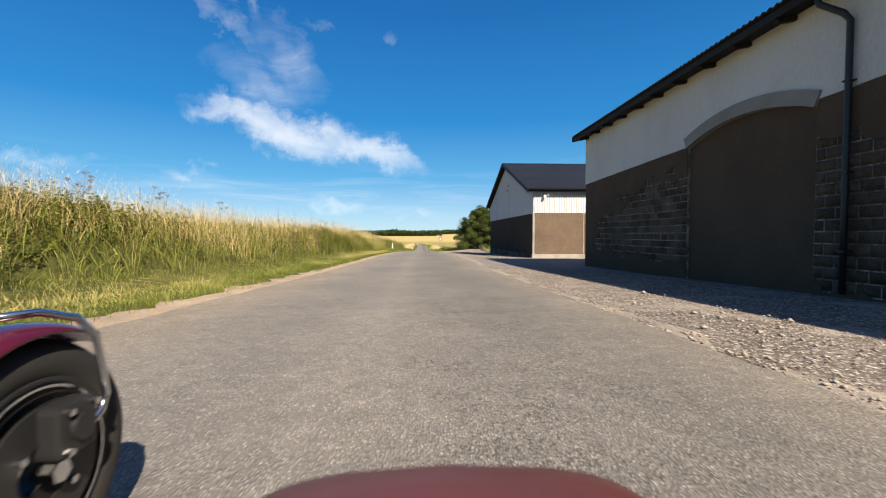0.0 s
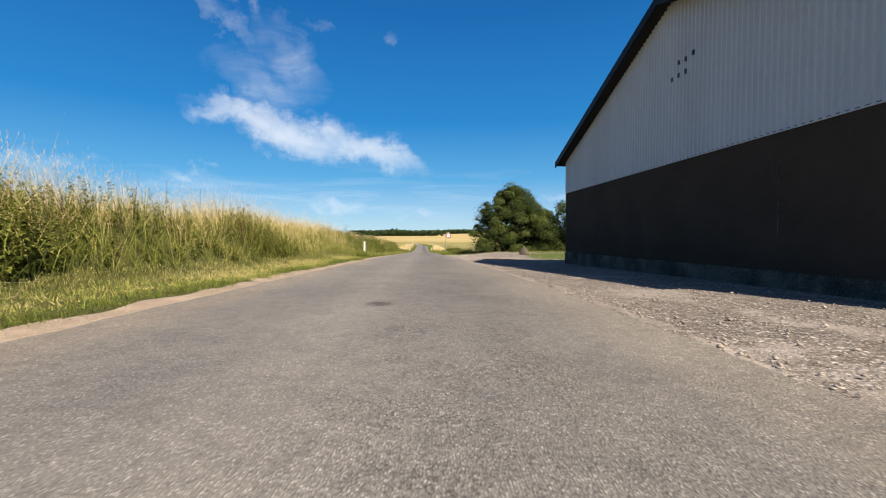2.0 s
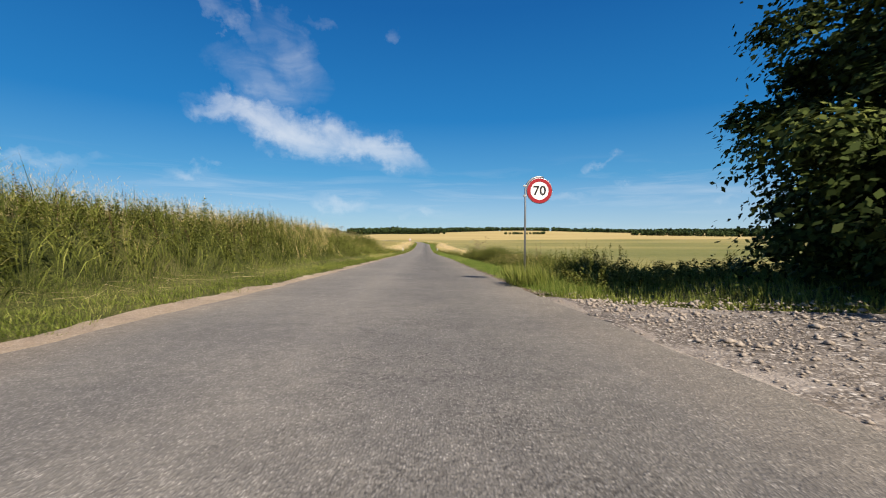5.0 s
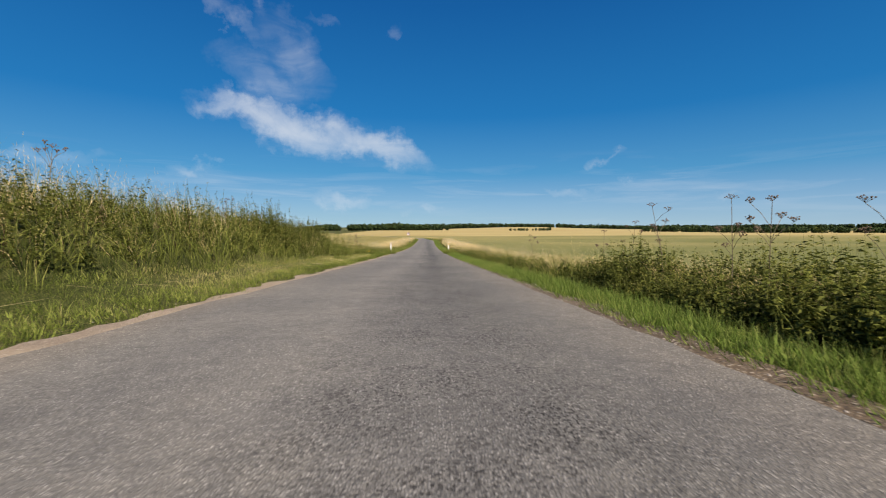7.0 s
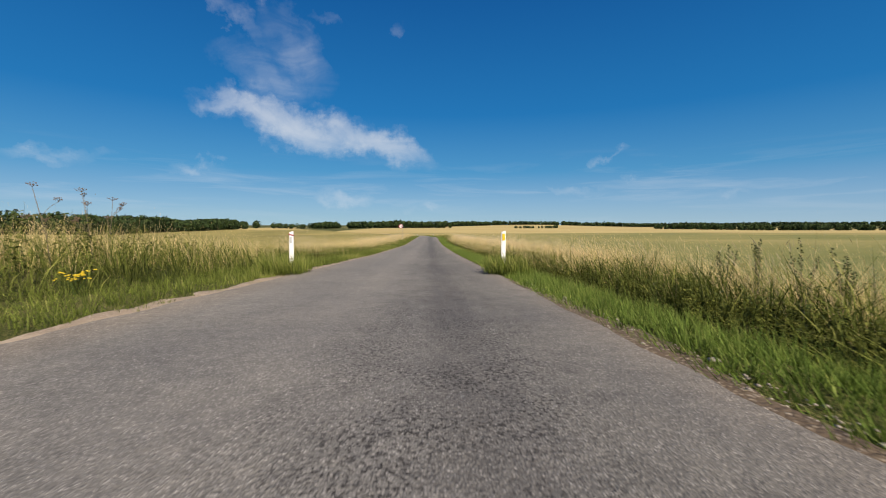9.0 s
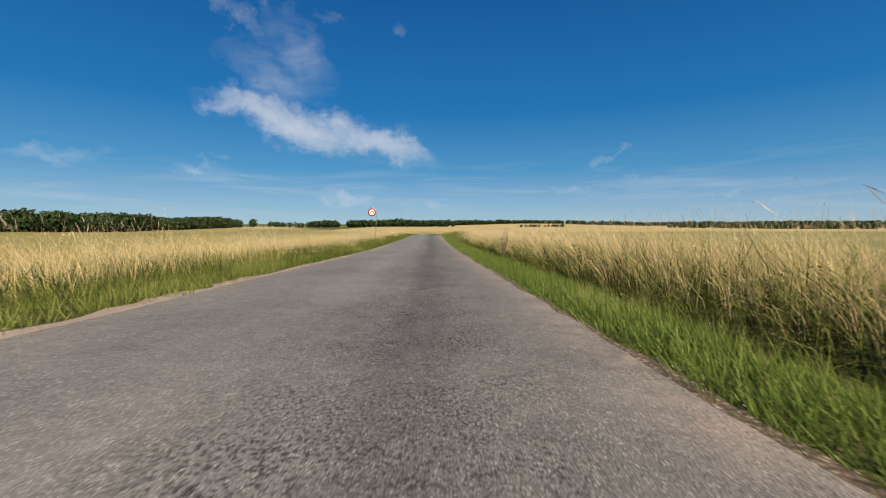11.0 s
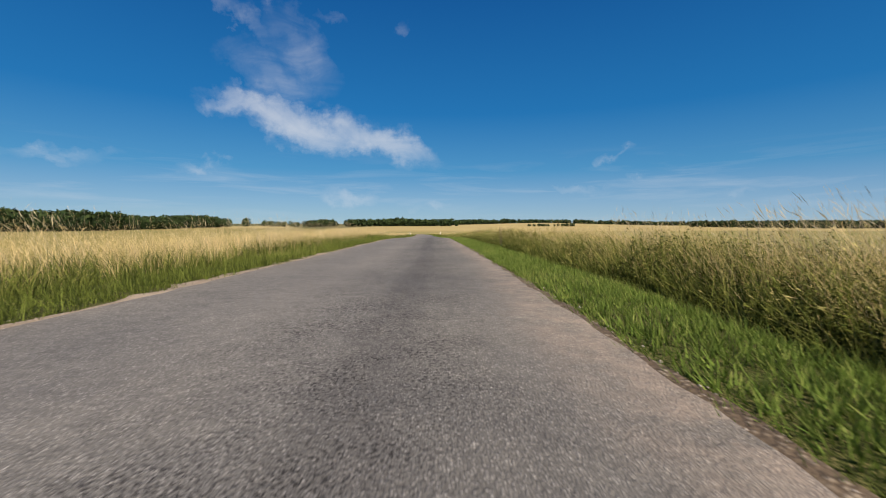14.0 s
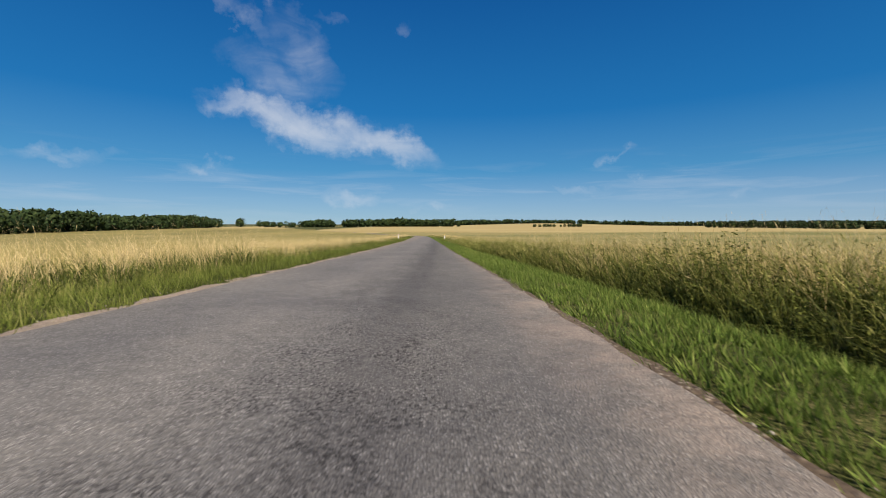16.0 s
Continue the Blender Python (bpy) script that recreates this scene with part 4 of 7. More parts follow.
def build_steel_barn():
    y0, y1, mid, base, eave, ridge = 29.03, 47.35, 2.40, -1.3, 3.98, 7.10
    xe = 37.0
    ym = (y0 + y1) / 2
    barn = tagged(empty("machine_barn"), "large barn with pebble-concrete walls, white profiled cladding and dark steel roof", "barn")
    rise = (ridge - eave) / (ym - y0)

    def roofline(y):
        return eave + rise * min(y - y0, y1 - y) if y0 <= y <= y1 else eave

    # gable wall to the road: dark panel below, white profiled sheet above, plinth
    zp = lambda y: float(road_z(y)) + 0.10
    part("plinth", prism([(y1, base - 0.4), (y1, -0.62), (y0 + 0.285, -0.44), (y0 + 0.285, base - 0.4)], "x", WX - 0.02, WX + 0.3), M["plinth"], barn, "weathered concrete plinth")
    part("gable_panel", prism([(y0 + 0.10, -0.437), (y1, -0.61), (y1, mid), (y0 + 0.10, mid)], "x", WX + 0.003, WX + 0.28), M["panel"], barn, "dark brown gable wall panels")
    bm = prism([(y0 + 0.02, mid), (y1 - 0.02, mid), (y1 - 0.02, eave), (ym, ridge), (y0 + 0.02, eave)], "x", WX + 0.05, WX + 0.28)
    part("gable_backing", bm, M["whitesheet"], barn)
    rib_sheet("gable_cladding", (y0, y1), lambda t: mid - 0.03, lambda t: roofline(t) - 0.02, lambda t, d, z: (WX + 0.02 - d, t, z), 0.0, 0.045, 0.170, M["whitesheet"], barn, "white profiled steel gable cladding")
    part("drip_flashing", boxed(WX - 0.03, WX + 0.05, y0, y1, mid - 0.05, mid - 0.025), M["whitesheet"], barn)
    part("corner_post", boxed(WX - 0.012, WX + 0.12, y0 - 0.012, y0 + 0.097, -0.447, mid - 0.053, bevel=0.008), M["concrete"], barn, "pale concrete corner strip")
    # front to the yard: exposed-pebble panels between pale joints
    part("plinth", boxed(WX - 0.026, xe, y0 - 0.03, y0 + 0.28, base - 0.4, -0.45), M["concrete"], barn, "pale concrete plinth")
    joints = [WX + 0.13, 11.45, 14.85]
    for a, b in zip(joints, joints[1:]):
        part("wall_panel", boxed(a, b - 0.05, y0, y0 + 0.26, -0.447, mid - 0.004), M["aggregate"], barn, "brown exposed-pebble concrete panel")
        part("joint_strip", boxed(b - 0.047, b - 0.003, y0 - 0.006, y0 + 0.2, -0.447, mid - 0.03), M["concrete"], barn)
    door_a, door_b, door_top = 15.35, 20.35, 3.35
    part("wall_panel", boxed(joints[-1], door_a - 0.02, y0, y0 + 0.26, -0.447, mid - 0.004), M["aggregate"], barn, "brown exposed-pebble concrete panel")
    part("wall_panel", boxed(door_b + 0.02, xe, y0, y0 + 0.26, -0.447, mid - 0.004), M["aggregate"], barn, "brown exposed-pebble concrete panel")
    rib_sheet("front_cladding", (WX + 0.03, door_a - 0.05), lambda t: mid - 0.03, lambda t: eave + 0.02, lambda t, d, z: (t, y0 + 0.01 - d, z), 0.0, 0.045, 0.170, M["whitesheet"], barn, "white profiled steel cladding")
    rib_sheet("front_cladding", (door_b + 0.05, xe), lambda t: mid - 0.03, lambda t: eave + 0.02, lambda t, d, z: (t, y0 + 0.01 - d, z), 0.0, 0.045, 0.170, M["whitesheet"], barn)
    part("front_backing", boxed(WX + 0.05, door_a - 0.03, y0 + 0.02, y0 + 0.26, mid, eave + 0.02), M["whitesheet"], barn)
    part("front_backing", boxed(door_b + 0.03, xe, y0 + 0.02, y0 + 0.26, mid, eave + 0.02), M["whitesheet"], barn)
    part("door_lintel", boxed(door_a - 0.05, door_b + 0.05, y0 - 0.02, y0 + 0.2, door_top + 0.22, eave), M["darkwood"], barn)
    # sectional door with a row of panes
    door = part("sectional_door", boxed(door_a, door_b, y0 + 0.10, y0 + 0.16, -0.38, door_top + 0.22), M["door"], barn, "closed off-white sectional garage door")
    z = -0.36
    k = 0
    while z < door_top + 0.1:
        hi = min(z + 0.60, door_top + 0.22)
        part("door_section", boxed(door_a + 0.01, door_b - 0.01, y0 + 0.075, y0 + 0.098, z + 0.004, hi - 0.004, bevel=0.006), M["door"], door)
        if k == 2:
            n = 7
            w = (door_b - door_a) / n
            for i in range(n):
                xa = door_a + i * w + 0.05
                part("pane", boxed(xa, xa + w - 0.10, y0 + 0.062, y0 + 0.072, z + 0.10, z + 0.50, bevel=0.004), M["doorglass"], door, "grey acrylic pane")
        z = hi
        k += 1
    # roof: dark profiled steel, gutter, verge trim
    over_y, over_x = 0.40, 0.42
    for side in (0, 1):
        ya, yb = (y0 - over_y, ym) if side == 0 else (y1 + over_y, ym)
        za = eave + 0.10 - rise * over_y
        zb = ridge + 0.12
        xs = np.arange(WX - over_x, xe + 0.3, 0.1)
        prof = np.where((np.arange(len(xs)) % 3) == 0, 0.03, 0.0)
        v = np.concatenate([np.stack([xs, np.full(len(xs), ya), za + prof], -1), np.stack([xs, np.full(len(xs), yb), zb + prof], -1)])
        n = len(xs)
        i = np.arange(n - 1)
        f = np.stack([i, i + 1, i + 1 + n, i + n], -1)
        if side:
            f = f[:, ::-1]
        ob = raw_mesh("roof_sheet", v, f, M["steelroof"])
        ob.parent = barn
        tagged(ob, "dark blue-grey profiled steel roof")
        sgn = 1 if side == 0 else -1
        part("roof_slab", prism([(ya + sgn * 0.02, za - 0.02), (yb, zb - 0.02), (yb, zb - 0.16), (ya + sgn * 0.02, za - 0.16)], "x", WX - over_x + 0.02, xe + 0.2), M["darkwood"], barn)
        part("verge_trim", prism([(ya, za + 0.05), (yb, zb + 0.05), (yb, zb - 0.24), (ya, za - 0.24)], "x", WX - over_x - 0.03, WX - over_x + 0.015), M["steelroof"], barn, "dark steel verge trim")
    part("ridge_cap", prism([(ym - 0.2, ridge + 0.07), (ym, ridge + 0.17), (ym + 0.2, ridge + 0.07)], "x", WX - over_x - 0.03, xe), M["steelroof"], barn)
    gz = eave + 0.0
    part("gutter", tube([(WX - over_x, y0 - over_y - 0.07, gz), (xe, y0 - over_y - 0.07, gz)], 0.07), M["blackmetal"], barn, "black half-round gutter", smooth=True)
    part("fascia", boxed(WX - over_x + 0.02, xe, y0 - over_y + 0.003, y0 - over_y + 0.03, eave - 0.14, eave + 0.06), M["steelroof"], barn)
    px = 14.86
    part("downpipe", tube([(px + 0.2, y0 - over_y - 0.07, gz - 0.05), (px + 0.18, y0 - over_y - 0.05, gz - 0.15), (px, y0 - 0.10, gz - 0.45), (px, y0 - 0.09, gz - 0.6), (px, y0 - 0.09, -0.6)], 0.055), M["blackmetal"], barn, "black rainwater downpipe", smooth=True)
    # floodlight under the eave, vents in the gable, meter box and tap on the front
    lamp = tagged(empty("floodlight"), "small white floodlight under the barn eave", "lamp")
    part("bracket", boxed(8.62, 8.66, y0 - 0.16, y0 - 0.03, 3.44, 3.50), M["blackmetal"], lamp)
    part("housing", boxed(8.54, 8.72, y0 - 0.30, y0 - 0.14, 3.40, 3.58, bevel=0.02), M["white"], lamp)
    part("sensor", boxed(8.83, 8.91, y0 - 0.2, y0 - 0.04, 3.56, 3.66, bevel=0.015), M["white"], lamp)
    part("cable", tube([(8.64, y0 - 0.04, 3.5), (8.64, y0 - 0.04, 3.6), (8.87, y0 - 0.05, 3.62)], 0.012), M["blackmetal"], lamp)
    for dy, dz in ((0, 0), (0.32, -0.02), (0.64, 0.02), (0.0, -0.36), (0.32, -0.36), (-0.32, -0.38)):
        part("vent", boxed(WX - 0.045, WX + 0.02, ym - 0.52 - dy, ym - 0.43 - dy, 5.08 + dz, 5.20 + dz, bevel=0.01), M["blackmetal"], barn, "small dark gable vent")
    part("bracing_mark", boxed(WX - 0.004, WX + 0.01, 34.2, 34.22, 0.3, 1.8), M["plinth"], barn, "pale scrape on the dark panel")

    boxy = tagged(empty("meter_box"), "dark meter cabinet fixed to the barn wall", "cabinet")
    part("cabinet_body", boxed(12.36, 12.80, y0 - 0.14, y0 - 0.004, 1.18, 1.58, bevel=0.01), M["blackmetal"], boxy)
    part("cabinet_door", boxed(12.39, 12.77, y0 - 0.155, y0 - 0.142, 1.21, 1.55, bevel=0.006), M["blackmetal"], boxy)
    rack = tagged(empty("pipe_stand"), "thin dark steel pipe stand in front of the barn", "stand")
    g = float(ground_z(12.2, y0 - 0.6)) + 0.02
    part("pole", tube([(12.62, y0 - 0.45, g), (12.60, y0 - 0.45, 1.22)], 0.026), M["blackmetal"], rack, smooth=True)
    for z in (0.86, 0.96, 1.05):
        part("crossbar", tube([(12.22, y0 - 0.45, z), (12.66, y0 - 0.45, z + 0.01)], 0.014), M["blackmetal"], rack, smooth=True)
    pump = tagged(empty("standpipe"), "small black water standpipe with a spout by the wall", "water tap")
    part("pipe", tube([(13.55, y0 - 0.3, g), (13.55, y0 - 0.3, 0.0), (13.52, y0 - 0.36, 0.06)], 0.045), M["blackmetal"], pump, smooth=True)
    part("handle", tube([(13.55, y0 - 0.3, 0.02), (13.78, y0 - 0.34, 0.10)], 0.02), M["blackmetal"], pump, smooth=True)
    part("base_plate", boxed(13.35, 13.85, y0 - 0.55, y0 - 0.15, g - 0.02, g + 0.05, bevel=0.01), M["blackmetal"], pump)
    part("bucket", tube([(13.74, y0 - 0.34, g + 0.05), (13.74, y0 - 0.34, g + 0.45)], [0.10, 0.13]), M["blackmetal"], pump)


build_steel_barn()

# ---------------------------------------------------------------- boulder, marker posts, signs
def build_boulder(x, y):
    bm = bmesh.new()
    bmesh.ops.create_icosphere(bm, subdivisions=4, radius=1.0)
    for v in bm.verts:
        p = v.co.copy()
        n = noise.noise(p * 1.3 + Vector((3, 1, 2))) * 0.25 + noise.noise(p * 3.1) * 0.09 + noise.noise(p * 8.0) * 0.03
        p *= 1 + n
        h = max(p.z, -0.35)
        narrow = 1 - 0.42 * max(h, 0) ** 1.3
        v.co = (p.x * 0.46 * narrow - 0.10 * max(h, 0), p.y * 0.40 * narrow, h * 0.62 + 0.10)
    # flat worn faces
    for nrm, d in (((0.8, -0.3, 0.52), 0.36), ((-0.75, -0.5, 0.43), 0.35), ((0.1, -0.85, 0.5), 0.40)):
        nv = Vector(nrm).normalized()
        for v in bm.verts:
            over = v.co.dot(nv) - d
            if over > 0:
                v.co -= nv * over * 0.8
    ob = part("boulder", bm, M["stone"], None, smooth=True)
    ob.location = (x, y, float(ground_z(x, y)) + 0.06)
    tagged(ob, "grey-brown granite boulder at the edge of the gravel", "boulder")


build_boulder(9.15, 61.4)


M["lens"] = plain("grey reflector lens", (0.50, 0.51, 0.52), rough=0.2, coat=0.4)


def build_marker(x, y, turn=0, yellow=True):
    """A roadside marker post: white, slanting top, reflector set in a dark recess."""
    z = float(ground_z(x, y)) + 0.08
    post = tagged(empty("marker_post"), "white plastic roadside marker post with a reflector in tall grass", "marker post", group="roadside marker posts")
    bm = prism([(-0.055, -0.2), (0.055, -0.2), (0.055, 1.03), (-0.055, 1.00)], "y", -0.025, 0.05)
    edges = [e for e in bm.edges if abs(e.verts[0].co.z - e.verts[1].co.z) > 0.5]
    bmesh.ops.bevel(bm, geom=edges, offset=0.02, segments=3, affect="EDGES")
    part("body", bm, M["white"], post, "white tapered plastic body")
    if yellow:
        part("reflector", boxed(-0.035, 0.035, -0.033, -0.022, 0.78, 0.96, bevel=0.004), M["yellow"], post, "yellow reflector")
    else:
        part("reflector", boxed(-0.03, 0.03, -0.033, -0.022, 0.72, 0.88, bevel=0.004), M["lens"], post, "grey reflector")
        part("band", prism([(-0.058, 0.935), (0.058, 0.905), (0.058, 0.935), (-0.058, 0.965)], "y", -0.030, 0.055), M["red"], post, "slanting red band")
    post.matrix_world = pose(x, y, z, 0, 0, turn)


build_marker(-3.66, 57.0, 4, False)
build_marker(-2.80, 134.6, -3, False)
build_marker(2.74, 134.4, 3, True)
build_marker(-4.2, 298.0, 0, False)
build_marker(2.5, 298.0, 0, True)


def disc(radius, y0, y1, segments=48):
    return prism([(radius * math.cos(2 * math.pi * i / segments), radius * math.sin(2 * math.pi * i / segments)) for i in range(segments)], "y", y0, y1)


def ring(r0, r1, y, segments=48):
    bm = bmesh.new()
    a = [[bm.verts.new((r * math.cos(t), y + d, r * math.sin(t))) for t in (2 * math.pi * i / segments for i in range(segments))] for r, d in ((r0, 0.0), (r1, 0.0), (r1, 0.004), (r0, 0.004))]
    for k in range(4):
        for i in range(segments):
            bm.faces.new((a[k][i], a[k][(i + 1) % segments], a[(k + 1) % 4][(i + 1) % segments], a[(k + 1) % 4][i]))
    bmesh.ops.recalc_face_normals(bm, faces=bm.faces)
    return bm


def digits(text, size, material, parent):
    cu = bpy.data.curves.new("number", "FONT")
    cu.body, cu.size, cu.align_x, cu.align_y, cu.extrude = text, size, "CENTER", "CENTER", 0.0015
    cu.offset = 0.004
    tmp = bpy.data.objects.new("tmp", cu)
    scene.collection.objects.link(tmp)
    me = bpy.data.meshes.new_from_object(tmp.evaluated_get(bpy.context.evaluated_depsgraph_get()))
    bpy.data.objects.remove(tmp)
    me.materials.clear()
    me.materials.append(material)
    ob = new("number", me)
    ob.parent = parent
    ob.matrix_basis = pose(0, -0.016, -0.005, 90, 0, 0)
    return tagged(ob, "black number 70")


def build_speed_sign(x, y, high, pole_dx, turn, radius=0.30, lean=0.0):
    """Round plate held by a pole at its side that bends over the top of the plate."""
    ground = float(ground_z(x + pole_dx, y)) - 0.1
    sign = tagged(empty("speed_sign"), "round red-rimmed speed limit sign on a galvanised pole", "road sign", group="speed signs")
    s = 1 if pole_dx > 0 else -1
    r = radius + 0.035
    top = ground + high
    pts = [(s * r, 0.03, -high), (s * r, 0.03, -0.4), (s * r, 0.03, 0.0)]
    pts += [(s * r * math.cos(a), 0.03, r * math.sin(a)) for a in (math.pi * 0.5 * k / 8 for k in range(1, 9))]
    pts += [(-s * 0.10, 0.03, r * 0.955)]
    part("pole", tube(pts, 0.024, 12), M["galv"], sign, "galvanised steel pole bent over the plate", smooth=True)
    plate = part("plate", disc(radius, -0.008, 0.006), M["signwhite"], sign, "white sign plate")
    part("rim", ring(radius * 0.72, radius * 0.995, -0.013), M["red"], plate, "red rim")
    part("back_ring", tube([(radius * math.cos(t), 0.008, radius * math.sin(t)) for t in (2 * math.pi * i / 40 for i in range(41))], 0.012, 8), M["galv"], sign, smooth=True)
    digits("70", radius * 1.05, M["ink"], plate)
    for z in (-0.12, 0.12):
        part("clamp", boxed(s * r - 0.05, s * r + 0.03, 0.0, 0.06, z - 0.02, z + 0.02, bevel=0.004), M["galv"], sign)
    sign.matrix_world = pose(x, y, top, 0, lean, turn)


build_speed_sign(3.52, 75.25, 2.36, -0.33, -2)
build_speed_sign(-3.52, 187.4, 2.60, 0.33, 3, lean=2.0)


# ---------------------------------------------------------------- trees
def leaf_cloud(centres, normals, size, rng, ripe, loose=0.55):
    """Leaf clumps as small bent quads."""
    n = len(centres)
    a = rng.normal(size=(n, 3))
    a /= np.linalg.norm(a, axis=1, keepdims=True)
    nn = normals + rng.normal(size=(n, 3)) * loose
    nn /= np.linalg.norm(nn, axis=1, keepdims=True)
    u = np.cross(nn, a)
    u /= np.linalg.norm(u, axis=1, keepdims=True) + 1e-9
    v = np.cross(nn, u)
    s = size * rng.uniform(0.6, 1.35, size=(n, 1))
    p = np.stack([centres - u * s * 0.5, centres + v * s * 0.34 - nn * s * 0.08, centres + u * s * 0.6 - nn * s * 0.14, centres - v * s * 0.34 - nn * s * 0.08], 1).reshape(-1, 3)
    i = np.arange(n) * 4
    return p, np.stack([i, i + 1, i + 2, i + 3], -1), np.repeat(ripe, 4)


def build_tree(x, y, height, radius, seed, leaves=30000, deep=1.0, round_top=0.0, leaf=0.17, label="large dense broadleaf tree, dark green crown down to the ground"):
    rng = np.random.default_rng(seed)
    z0 = float(ground_z(x, y)) - 0.1
    tree = tagged(empty("tree"), label, "tree", group="trees by the yard")
    # trunk and limbs in one tapered mesh
    bm = bmesh.new()
    def add(points, radii, seg=8):
        t = tube(points, radii, seg)
        me = bpy.data.meshes.new("tmp")
        t.to_mesh(me)
        t.free()
        bm.from_mesh(me)
        bpy.data.meshes.remove(me)
    add([(0, 0, 0), (0.05, 0.02, height * 0.25), (-0.05, 0.06, height * 0.5), (0.02, 0, height * 0.85)], [0.26, 0.21, 0.15, 0.04], 12)
    for k in range(16):
        a = k * 2.4 + rng.uniform(-0.3, 0.3)
        h = height * rng.uniform(0.12, 0.7)
        r = radius * rng.uniform(0.5, 0.8) * (1 - 0.4 * h / height)
        add([(0, 0, h), (math.cos(a) * r * 0.5, math.sin(a) * r * 0.5 * deep, h + 0.4), (math.cos(a) * r, math.sin(a) * r * deep, h + rng.uniform(0.3, 0.9))], [0.09, 0.055, 0.02], 6)
    part("trunk", bm, M["bark"], tree, "grey-brown trunk and limbs", smooth=True)
    # crown: leafy clumps of many sizes over the outline, each with sprays that reach outwards
    cone = [0.84, 0.98, 1.0, 0.90, 0.77, 0.56, 0.36, 0.10]
    ball = [0.80, 0.95, 1.0, 0.98, 0.91, 0.74, 0.54, 0.16]
    prof = lambda t: np.interp(t, [0, 0.08, 0.22, 0.42, 0.6, 0.78, 0.9, 1], [a + (b - a) * round_top for a, b in zip(cone, ball)])
    clumps = 230
    t = np.clip((np.arange(clumps) + rng.uniform(0, 1, clumps)) / clumps, 0, 1) ** 1.12
    th = np.arange(clumps) * 2.39996 + rng.normal(0, 0.3, clumps)
    lump = np.array([noise.noise(Vector((math.cos(a) * 1.9, math.sin(a) * 1.9, q * 3.4 + seed))) + 0.6 * noise.noise(Vector((math.cos(a) * 4.5, math.sin(a) * 4.5, q * 8.0 + seed))) for a, q in zip(th, t)])
    out = np.clip(rng.uniform(0.80, 1.02, clumps) * (1 + 0.42 * lump), 0.60, 1.16)
    size = radius * 0.150 * np.exp(rng.normal(0, 0.30, clumps)) * (1 - 0.35 * t)
    reach = np.maximum(prof(t) * out * radius - size * 0.6, 0.05)
    mid = np.stack([np.cos(th) * reach, np.sin(th) * reach * deep, height * (0.04 + 0.92 * t) + rng.normal(0, 0.12, clumps)], -1)
    outd = np.stack([np.cos(th), np.sin(th), 0.15 + 0.75 * t ** 2], -1)
    outd /= np.linalg.norm(outd, axis=1, keepdims=True)
    per = leaves // clumps
    d = rng.normal(size=(clumps, per, 3)) + outd[:, None, :] * 0.75 + np.array([0, 0, 0.25])
    d /= np.linalg.norm(d, axis=2, keepdims=True)
    far = rng.uniform(0.30, 1.0, (clumps, per, 1)) ** 0.45
    spray = rng.uniform(size=(clumps, per, 1)) ** 6 * 0.7 * (d @ outd[:, :, None] > 0.4)                    # a few tips stand out
    c = mid[:, None, :] + d * size[:, None, None] * (far + spray) * np.array([1.20, 1.20, 0.72])
    c[..., 2] -= 0.30 * size[:, None] * (far[..., 0] + spray[..., 0]) ** 2 * (1 - np.abs(d[..., 2]))
    # random clump tone; leaves facing up are painted lighter, as lit from above
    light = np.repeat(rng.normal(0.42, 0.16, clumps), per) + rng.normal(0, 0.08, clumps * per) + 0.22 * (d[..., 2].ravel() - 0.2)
    c, normals = c.reshape(-1, 3), (d * 0.8 + np.array([0, 0, 0.6])).reshape(-1, 3)
    keep = c[:, 2] > 0.12
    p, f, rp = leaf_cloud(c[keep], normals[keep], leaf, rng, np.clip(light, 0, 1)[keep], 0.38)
    # leaves inside the crown, coloured near black to paint the shade in
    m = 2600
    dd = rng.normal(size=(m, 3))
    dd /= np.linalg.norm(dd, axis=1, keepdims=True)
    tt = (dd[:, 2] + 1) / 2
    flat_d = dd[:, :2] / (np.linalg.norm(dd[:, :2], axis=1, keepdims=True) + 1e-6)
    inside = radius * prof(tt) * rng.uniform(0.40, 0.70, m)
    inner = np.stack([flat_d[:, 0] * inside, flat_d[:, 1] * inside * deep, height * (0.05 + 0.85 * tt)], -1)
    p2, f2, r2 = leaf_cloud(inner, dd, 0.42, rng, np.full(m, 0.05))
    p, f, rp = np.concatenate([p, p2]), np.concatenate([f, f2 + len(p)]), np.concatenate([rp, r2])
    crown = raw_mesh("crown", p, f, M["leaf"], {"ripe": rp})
    crown.parent = tree
    tagged(crown, "dense crown of leafy clumps and sprays")
    tree.matrix_world = pose(x, y, z0)


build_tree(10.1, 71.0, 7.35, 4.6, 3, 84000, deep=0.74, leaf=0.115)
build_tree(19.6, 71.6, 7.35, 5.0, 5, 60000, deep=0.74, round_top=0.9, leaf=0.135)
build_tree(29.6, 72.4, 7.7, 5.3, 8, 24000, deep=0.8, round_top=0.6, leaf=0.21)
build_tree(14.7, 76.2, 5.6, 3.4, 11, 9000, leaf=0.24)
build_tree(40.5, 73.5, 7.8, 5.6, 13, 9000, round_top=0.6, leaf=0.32)


